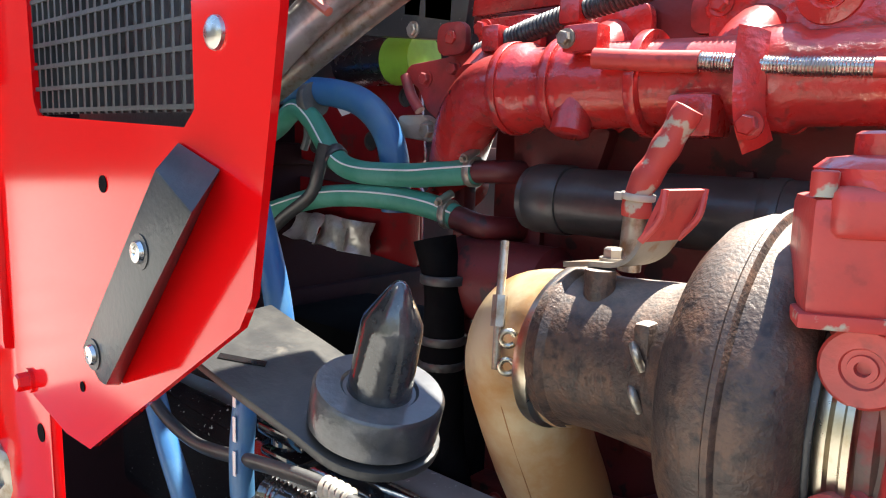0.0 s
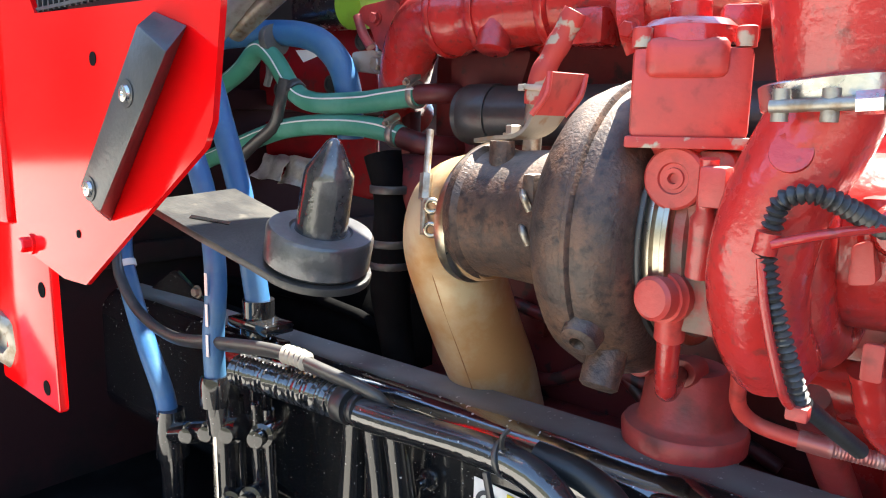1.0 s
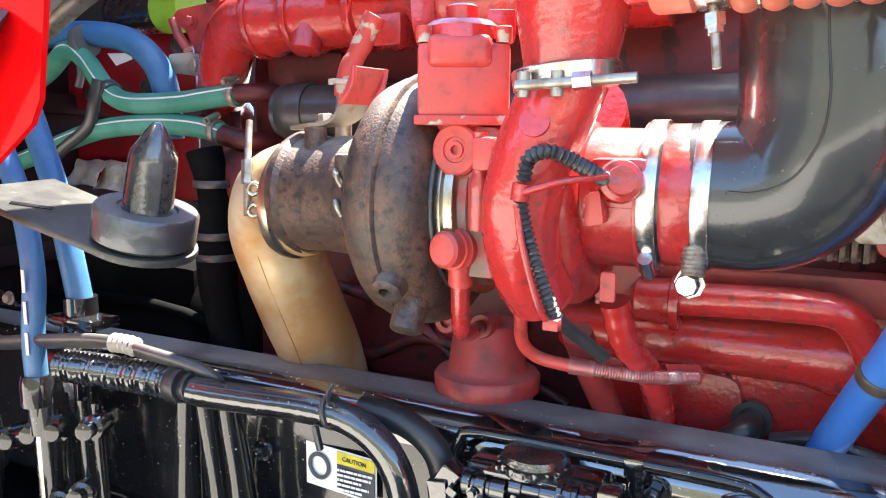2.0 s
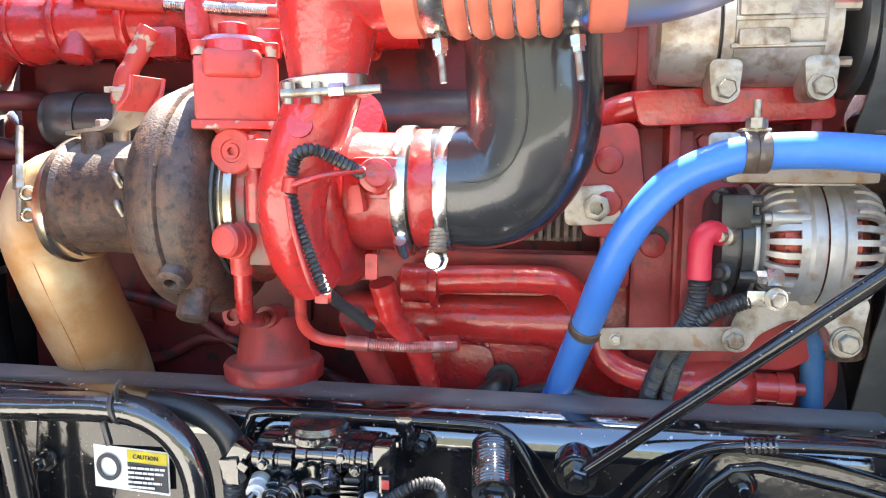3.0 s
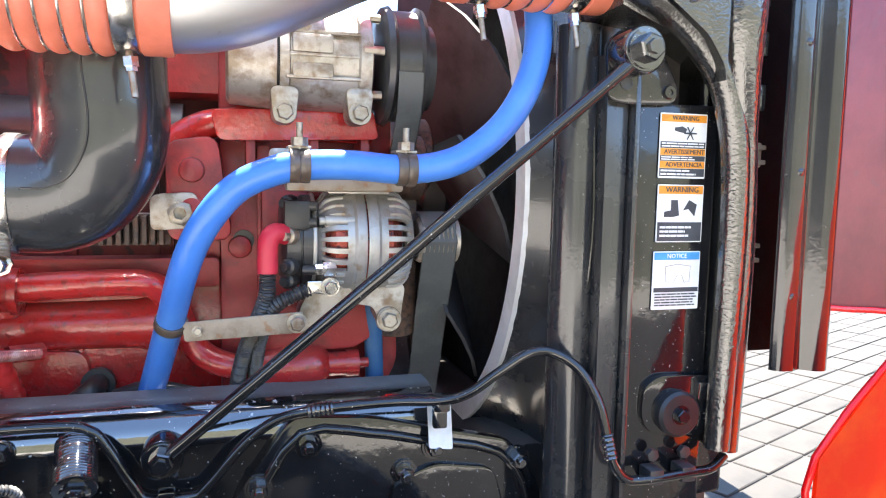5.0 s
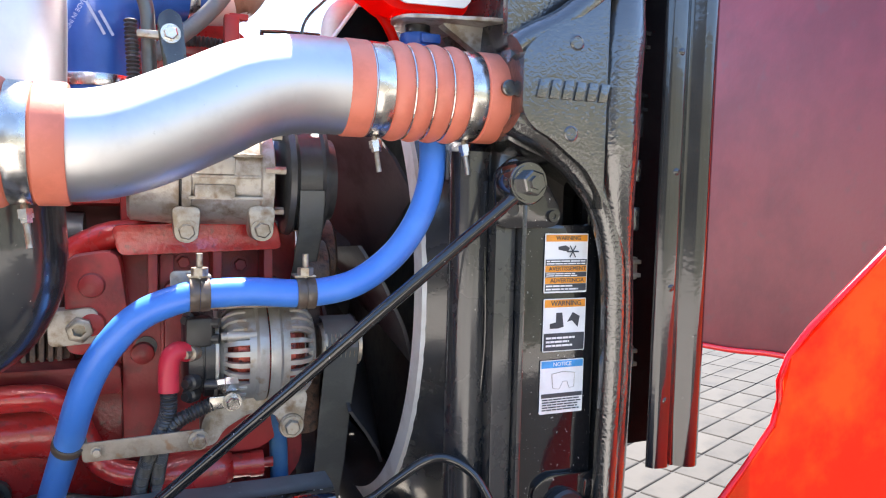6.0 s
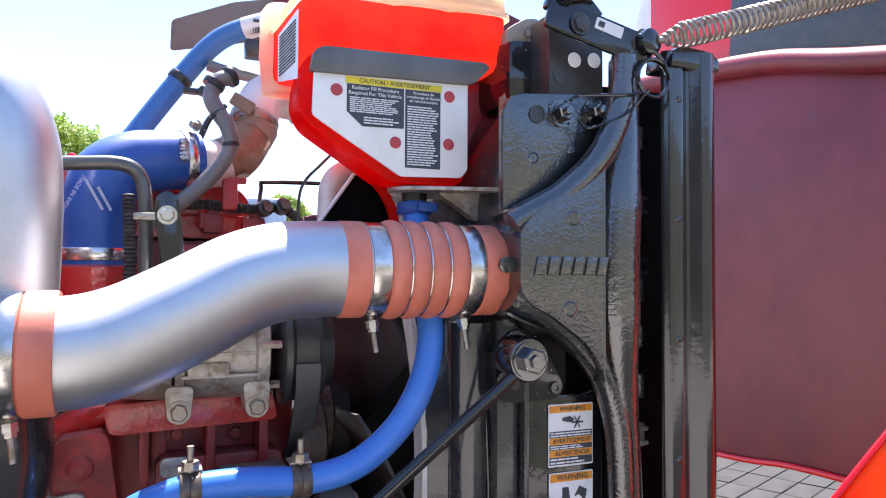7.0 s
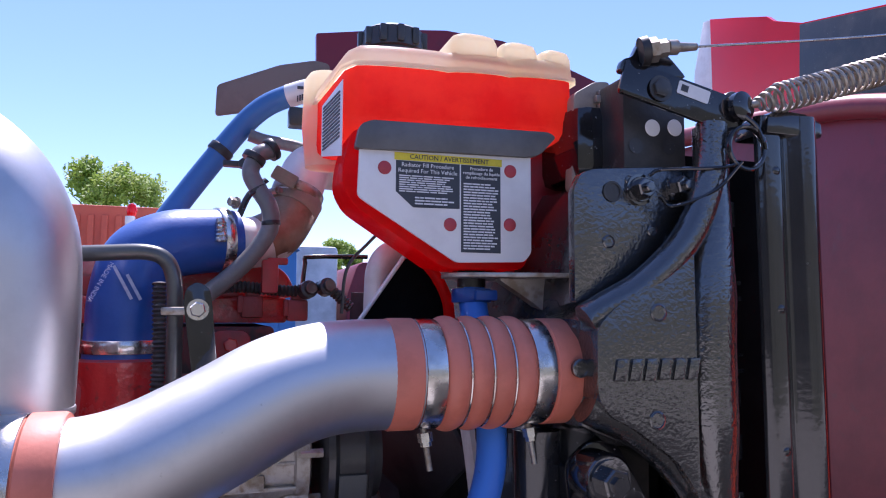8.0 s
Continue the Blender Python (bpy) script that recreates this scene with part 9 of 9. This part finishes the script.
    part("rubber_joint", tube([V(0.70, 0.94, 2.009), V(0.80, 0.97, 2.0)], 0.044, 26, 2), GREY_RUBBER, b)
    c = thing("vent_hose", "dark blue hose rising to the surge tank", "hose")
    part("hose", tube([V(0.34, 0.93, 1.80), V(0.42, 0.95, 1.925), V(0.49, 0.95, 2.027), V(0.548, 0.945, 2.10), V(0.60, 0.93, 2.13), V(0.66, 0.90, 2.14), V(0.70, 0.86, 2.12)], 0.019, 22, 10), BLUE_MID, c)
    part("paper_tag", tube([V(0.60, 0.93, 2.13), V(0.63, 0.915, 2.138), V(0.658, 0.90, 2.14)], 0.0197, 22, 4), WHITE, c, "white paper tag with a bar code")
    part("clamp", ring_band((0.488, 0.95, 2.025), (0.6, 0, 0.8), 0.014, 0.017, 0.0215), RUBBER, c)
    part("clamp_ear", join(box((0.514, 0.915, 2.003), (0.036, 0.016, 0.010), 0.003), lathe((0.528, 0.915, 2.003), NEAR, [(0, 0), (0, 0.009), (0.014, 0.009), (0.014, 0)], 6)), BLACK_DULL, c)
    part("bar_code", join(*[box((0.612 + 0.0042 * k, 0.903 - 0.002 * k, 2.119 + 0.0012 * k), (0.0014 + 0.0010 * (k % 3), 0.002, 0.010), 0) for k in range(9)]), DARK_PRINT, c, "bar code and print")
    part("bar_code_text", box((0.626, 0.8985, 2.137), (0.030, 0.002, 0.005), 0), DARK_PRINT, c)
    part("socket_block", box((0.617, 0.905, 2.086), (0.038, 0.03, 0.032), 0.004), PLASTIC, c, "black plastic socket block")
    d = thing("bypass_hose", "worn grey hose over the coolant pipe", "hose")
    part("hose", tube([V(0.562, 0.80, 2.004), V(0.545, 0.795, 1.995), V(0.534, 0.79, 1.968), V(0.545, 0.785, 1.942), V(0.560, 0.78, 1.918), V(0.564, 0.78, 1.888), V(0.547, 0.78, 1.855), V(0.519, 0.78, 1.822), V(0.485, 0.785, 1.792), V(0.45, 0.80, 1.765)], 0.0128, 18, 8), HOSE_GREY, d)
    for p, w in (((0.543, 0.786, 1.944), (0.5, 0, -0.8)), ((0.564, 0.78, 1.895), (0.1, 0, -1))):
        part("tie", ring_band(p, w, 0.007, 0.010, 0.0140, 20), RUBBER, d)
    for p, w in (((0.560, 0.80, 2.003), (0.7, 0.2, 0.5)), ((0.536, 0.791, 1.984), (0.5, 0.1, 0.9))):
        part("black_collar", ring_band(p, w, 0.010, 0.010, 0.0175), RUBBER, d)
    part("tie_tail", tube([V(0.541, 0.775, 1.936), V(0.530, 0.772, 1.925), V(0.524, 0.772, 1.910)], 0.0022, 6, 3), RUBBER, d)
    e = thing("refrigerant_tube", "dull grey steel tube with a square bend", "tube")
    part("tube", tube([V(0.30, 0.66, 1.828), V(0.36, 0.657, 1.832), V(0.405, 0.655, 1.834), V(0.428, 0.655, 1.826), V(0.439, 0.655, 1.803), V(0.442, 0.655, 1.76), V(0.443, 0.655, 1.67), V(0.443, 0.66, 1.60)], 0.0098, 20, 8), material("olive_steel_tube", (0.12, 0.125, 0.12), 0.35, metal=0.6, scale=20), e)
    f = thing("tube_bracket", "blue-black steel strap holding the tube", "bracket")
    part("strap", slab_xz(rounded([(0.452, 1.775), (0.455, 1.79), (0.468, 1.798), (0.482, 1.79), (0.485, 1.775), (0.494, 1.69), (0.490, 1.60), (0.462, 1.60), (0.464, 1.69)], 0.006), 0.622, 0.006, 0.0015), BLACK_GLOSS, f)
    bolt_part((0.469, 0.622, 1.764), NEAR, 0.0095, 0.010, STEEL, f)
    part("tongue", box((0.447, 0.632, 1.762), (0.04, 0.014, 0.010), 0.003), DULL_STEEL, f)
    g = thing("thermostat_housing", "red-painted thermostat housing under the blue hose", "housing")
    part("neck", lathe((0.373, 0.80, 1.60), UP, [(0, 0), (0, 0.06), (0.06, 0.056), (0.085, 0.062), (0.095, 0.062), (0.10, 0.05), (0.13, 0.044), (0.13, 0)], 40), ENGINE_RED, g)
    part("case", box((0.39, 0.86, 1.60), (0.19, 0.18, 0.14), 0.02), BLOCK_RED, g)
    h = thing("injector_connector", "red-painted harness connectors on the valve cover", "connector")
    for x, y, z in ((0.545, 0.86, 1.770), (0.615, 0.87, 1.765)):
        part("plug", join(box((x, y, z), (0.032, 0.03, 0.034), 0.005), box((x, y, z + 0.026), (0.02, 0.022, 0.022), 0.004), box((x - 0.018, y - 0.012, z + 0.004), (0.008, 0.008, 0.026), 0.002)), BLOCK_RED, h)
    part("lever", join(box((0.567, 0.815, 1.815), (0.024, 0.024, 0.05), 0.004), box((0.578, 0.812, 1.838), (0.03, 0.016, 0.01), 0.003)), BLOCK_RED, h)
    part("harness", corrugated([V(0.46, 0.85, 1.79), V(0.52, 0.845, 1.80), V(0.60, 0.85, 1.795), V(0.66, 0.86, 1.80), V(0.70, 0.87, 1.77)], 0.0085, 0.006, 0.0012), PLASTIC, h)
    for x, y, z in ((0.625, 0.85, 1.795), (0.655, 0.855, 1.80)):
        part("socket", lathe((x, y, z), (0.3, -1, 0.2), [(0, 0), (0, 0.014), (0.016, 0.014), (0.018, 0.010), (0.024, 0.009), (0.024, 0)], 14), PLASTIC, h)
    part("loom", corrugated([V(0.418, 0.72, 1.60), V(0.422, 0.72, 1.70), V(0.418, 0.735, 1.80)], 0.0085, 0.006, 0.0015), PLASTIC, h)
    i = thing("wire_bracket", "bent black wire bracket above the fan", "bracket")
    part("wire", tube([V(0.637, 1.0, 1.79), V(0.643, 1.0, 1.850), V(0.650, 1.0, 1.861), V(0.756, 1.0, 1.864)], 0.0042, 10, 3), BLACK_GLOSS, i)
    j = thing("fan_wire", "thin black wire hanging by the tank", "wire")
    part("wire", tube([V(0.74, 0.75, 1.90), V(0.705, 0.75, 1.866), V(0.672, 0.75, 1.825), V(0.665, 0.75, 1.76)], 0.0026, 8), PLASTIC, j)
    k = thing("upper_radiator_pipe", "worn white plastic pipe behind the surge tank", "pipe")
    part("pipe", tube([V(0.712, 0.725, 1.70), V(0.712, 0.722, 1.79), V(0.716, 0.72, 1.828), V(0.736, 0.722, 1.848), V(0.775, 0.73, 1.852), V(0.83, 0.75, 1.85)], 0.020, 26), PALE_METAL, k)
    m = thing("shroud_peak", "black pointed end of the fan shroud", "shroud")
    part("plate", slab_xz([(0.665, 1.745), (0.727, 1.834), (0.768, 1.836), (0.792, 1.745)], 0.64, 0.008, 0.002), SHADE_BLACK, m)
    part("edge", tube([V(0.668, 0.638, 1.75), V(0.728, 0.638, 1.836)], 0.003, 8, 1), PALE_METAL, m, "pale worn edge")
    q = thing("overflow_hose", "orange-red hose curving below the tank", "hose")
    part("hose", tube([V(0.752, 0.62, 1.828), V(0.770, 0.62, 1.806), V(0.784, 0.62, 1.775), V(0.788, 0.622, 1.735)], 0.0075, 12), TANK_RED, q)


upper_hoses()


# ---- the tilted hood ahead of the radiator ----
def hood():
    ob = thing("tilted_hood", "dark red fibreglass hood tilted forward", "hood")
    def sheet(name, outline, x, depth, mat, label=""):
        """An upright sheet across the truck: outline of (y, z) at x."""
        return part(name, slab(outline, (x, 0, 0), (0, 1, 0), UP, depth, 0.004), mat, ob, label)
    sheet("inner_wall", [(-0.6, 0.98), (0.6, 0.985), (1.5, 0.974), (2.0, 0.925), (3.4, 0.86), (3.4, 2.62), (1.88, 2.55), (1.19, 2.39), (-0.6, 2.0)], 2.70, 0.03, HOOD_IN)
    part("rolled_lip", tube([V(2.68, 3.4, 2.70), V(2.68, 1.88, 2.55), V(2.68, 1.19, 2.395), V(2.68, -0.6, 2.0)], 0.045, 14, 6), HOOD_IN, ob)
    part("lower_edge", tube([V(2.69, 3.4, 0.86), V(2.69, 2.0, 0.925), V(2.69, 1.5, 0.974), V(2.69, 0.4, 0.985), V(2.69, -0.6, 0.98)], 0.012, 10, 6), HOOD_RED, ob, "bright red lower edge")
    sheet("crown", [(1.9, 2.50), (2.47, 2.72), (2.47, 3.178), (2.30, 3.118), (2.11, 3.046), (2.07, 3.010), (1.92, 2.942), (1.54, 2.860), (0.4, 2.55), (0.4, 2.1), (1.2, 2.36)], 2.73, 0.03, HOOD_RED)
    sheet("black_pad", [(1.945, 2.600), (1.925, 2.935), (1.54, 2.850), (0.8, 2.650), (0.8, 2.30), (1.24, 2.43)], 2.722, 0.006, BLACK_DULL, "black insulation pad")
    sheet("white_corner", [(2.47, 2.76), (2.47, 3.178), (2.525, 3.185), (2.60, 2.96), (2.625, 2.74)], 2.735, 0.02, WHITE, "white corner")
    return ob


HOOD = hood()


def far_hood_edge():
    ob = HOOD
    # at the far side of the truck, above the surge tank
    part("far_corner", slab([(0.709, 2.437), (0.711, 2.316), (0.73, 2.15), (1.45, 2.10), (1.62, 2.30), (1.486, 2.394), (1.345, 2.440), (1.197, 2.479), (1.04, 2.487), (0.906, 2.472)], (0, 1.42, 0), AHEAD, UP, 0.02, 0.004), HOOD_IN, ob)
    part("flap", slab(rounded([(0.484, 2.269), (0.482, 2.198), (0.60, 2.225), (0.735, 2.262), (0.735, 2.345), (0.70, 2.35), (0.62, 2.330)], 0.01), (0, 1.36, 0), AHEAD, UP, 0.01, 0.002), material("tan_grey_flap", (0.22, 0.18, 0.14), 0.6, scale=8), ob, "tan-grey stiff flap")


far_hood_edge()


def fender():
    """The near hood fender, with sunlight coming through its red shell."""
    F = FENDER_OUT
    shell = part("fender", slab(F, FENDER_AT, FENDER_U, (0, 0, 1), 0.006), FENDER, HOOD, "sunlit translucent orange-red fender")
    part("fender_edge", tube([V(*FENDER_AT) + V(*FENDER_U).normalized() * a + UP * b for a, b in F[:6]], 0.0045, 10, 3), HOOD_RED, shell)


FENDER_AT, FENDER_U = (0.0, 0.285, 0.0), (1.0, 0.0, 0.0)
FENDER_OUT = [(1.95, 1.90), (1.42, 1.499), (1.237, 1.352), (1.215, 1.258), (1.071, 1.098), (1.068, 0.99), (1.35, 0.84), (2.69, 0.84), (2.69, 1.98)]
fender()


# ---- yard behind the truck ----
def pavers():
    pave = tagged(new("pavement"), "pale concrete block paving in the yard", "pavement", kind="structure")
    bm = box((0, 0, 0), (0.388, 0.188, 0.03), 0.006, segments=1)
    first = part("paver", bm, CONCRETE, pave)
    ca, sa = math.cos(radians(24)), math.sin(radians(24))
    spots = []
    for i in range(-22, 34):
        for j in range(-52, 44):
            u, v = i * 0.40, j * 0.20
            x, y = 2.0 + u * ca - v * sa, 1.0 + u * sa + v * ca
            if 0.9 < x < 9 and -6.5 < y < 9:
                spots.append((abs(x - 3.4) + abs(y - 2.4), x, y))
    spots.sort()
    corners, sides = [], []
    part("joint_bed", box((4.9, 1.25, 0.0), (8.2, 15.7, 0.008), 0), PAVER_BED, pave, "dark sand in the joints")
    rnd = random.Random(3)
    for n, (_, x, y) in enumerate(spots):
        m = pose(x, y, -0.002 + rnd.uniform(-0.002, 0.002), 0, 0, 24)
        if n == 0:
            first.matrix_local = m
        elif n < 260:
            ob = new("paver", first.data)
            ob.parent = pave
            ob.matrix_local = m
        else:
            k = len(corners)
            corners += [tuple(m @ V(a * 0.194, b * 0.094, c * 0.015)) for c in (-1, 1) for a, b in ((-1, -1), (1, -1), (1, 1), (-1, 1))]
            sides += [tuple(k + i for i in q) for q in ((4, 5, 6, 7), (0, 1, 5, 4), (1, 2, 6, 5), (2, 3, 7, 6), (3, 0, 4, 7))]
    me = bpy.data.meshes.new("paver_field")
    me.from_pydata(corners, [], sides)
    me.materials.append(CONCRETE)
    field = tagged(new("paver_field", me), kind="stuff")
    field.parent = pave


pavers()


def tree(x, y, height, spread, seed):
    ob = thing("tree", "spring-green leafy tree beyond the yard", "tree", "trees")
    rnd = random.Random(seed)
    trunk = tube([V(x, y, 0), V(x + 0.1, y, height * 0.3), V(x - 0.1, y + 0.1, height * 0.55)], lambda t: 0.3 - 0.16 * t, 12)
    for k in range(9):
        a = rnd.uniform(0, 2 * math.pi)
        h = rnd.uniform(0.25, 0.55) * height
        end = V(x + spread * 0.75 * math.cos(a), y + spread * 0.75 * math.sin(a), h + rnd.uniform(0.15, 0.4) * height)
        trunk = join(trunk, tube([V(x, y, h), V(x, y, h).lerp(end, 0.5) + V(0, 0, 0.3), end], lambda t: 0.10 - 0.08 * t, 7, 4))
    part("trunk", trunk, BARK, ob)
    verts, faces = [], []
    clumps = []
    for k in range(64):
        a, e = rnd.uniform(0, 2 * math.pi), rnd.uniform(-1.1, 1.0)
        r = rnd.uniform(0.35, 1.0) ** 0.5
        clumps.append((V(x + spread * r * math.cos(a) * math.cos(e * 1.2), y + spread * r * math.sin(a) * math.cos(e * 1.2), height * 0.64 + height * 0.32 * math.sin(e * 1.3) * r), rnd.uniform(0.5, 1.0) * spread * 0.36))
    for c, rad in clumps:
        for k in range(330):
            d = V(rnd.gauss(0, 1), rnd.gauss(0, 1), rnd.gauss(0, 0.75)).normalized() * rad * rnd.uniform(0.35, 1.05)
            p = c + d
            u = V(rnd.gauss(0, 1), rnd.gauss(0, 1), rnd.gauss(0, 1)).normalized()
            w = u.orthogonal().normalized()
            s = rnd.uniform(0.09, 0.20)
            n = len(verts)
            verts += [p - u * s, p + w * s * 0.5, p + u * s, p - w * s * 0.5]
            faces.append((n, n + 1, n + 2, n + 3))
    me = bpy.data.meshes.new("crown")
    me.from_pydata([tuple(v) for v in verts], [], faces)
    me.materials.append(LEAF)
    crown = new("crown", me)
    crown.parent = ob
    crown["kind"] = "stuff"


def yard():
    tree(-5.2, 46.0, 11.2, 2.9, 1)
    tree(-2.4, 50.0, 9.2, 1.9, 2)
    tree(9.3, 50.0, 7.0, 1.7, 5)
    tree(15.0, 52.0, 7.0, 2.2, 7)
    c = thing("shipping_container", "faded orange-red shipping container", "container")
    part("wall", box((-2.0, 13.2, 1.73), (4.4, 2.4, 3.46), 0.03), CONTAINER, c)
    for k in range(21):
        part("corrugation", box((-4.1 + 0.2 * k, 11.98, 1.7), (0.09, 0.05, 3.2), 0.01), CONTAINER, c)
    b = thing("beacon_post", "white post with a red beacon", "beacon")
    part("post", lathe((-0.66, 11.2, 0), UP, [(0, 0), (0, 0.07), (3.2, 0.07), (3.2, 0)], 16), CAB_WHITE, b)
    part("lamp", lathe((-0.64, 11.2, 3.2), UP, [(0, 0), (0, 0.06), (0.10, 0.08), (0.18, 0.05), (0.2, 0)], 16), HOOD_RED, b)
    t = thing("portable_toilet", "blue plastic portable toilet cabin", "cabin")
    part("shell", box((0.78, 7.6, 1.2), (1.1, 1.1, 2.4), 0.04), TOILET_BLUE, t)
    part("roof", slab_xz([(0.2, 2.4), (0.3, 2.5), (1.26, 2.5), (1.36, 2.4)], 7.02, 1.16, 0.02), TOILET_BLUE, t)
    part("door", box((0.78, 7.04, 1.15), (0.75, 0.03, 2.0), 0.01), TOILET_BLUE, t)
    v = thing("parked_van", "white parked box van", "van")
    part("box", box((0.9, 10.2, 1.52), (2.4, 2.2, 2.26), 0.06), CAB_WHITE, v)
    part("skirt", box((0.9, 9.15, 0.38), (2.3, 0.1, 0.2), 0.03), BLACK_DULL, v)
    for x in (0.2, 1.6):
        part("wheel", lathe((x, 9.2, 0.38), NEAR, [(0, 0), (0, 0.38), (0.2, 0.38), (0.2, 0.2), (0.15, 0)], 30), RUBBER, v)
    r = thing("parked_truck", "dark red parked truck", "truck")
    part("cab", slab_xz(rounded([(2.2, 0.35), (2.2, 2.0), (2.35, 2.45), (4.4, 2.45), (4.4, 0.35)], 0.1), 9.0, 2.0, 0.06), HOOD_IN, r)
    part("windscreen", slab_xz([(2.45, 1.8), (2.55, 2.3), (4.0, 2.3), (4.0, 1.8)], 8.97, 0.05), PLASTIC, r)
    for x in (2.7, 3.9):
        part("wheel", lathe((x, 9.1, 0.45), NEAR, [(0, 0), (0, 0.45), (0.2, 0.45), (0.2, 0.2), (0.15, 0)], 30), RUBBER, r)
    # Two unseen walls, added only to shape what the gloss parts mirror.
    tagged(part("wall_behind", box((16.0, -12.0, 2.2), (44, 0.3, 4.4), 0), PALE_WALL), "plain dull olive wall, unseen, added for reflections", "wall", kind="structure")
    tagged(part("wall_rear", join(box((-26.0, 0, 3.5), (0.3, 24, 7.0), 0), box((-16.0, -12.0, 3.0), (20, 0.3, 6.0), 0)), DARK_WALL), "plain dark wall, unseen, added to darken reflections", "wall", kind="structure")


yard()
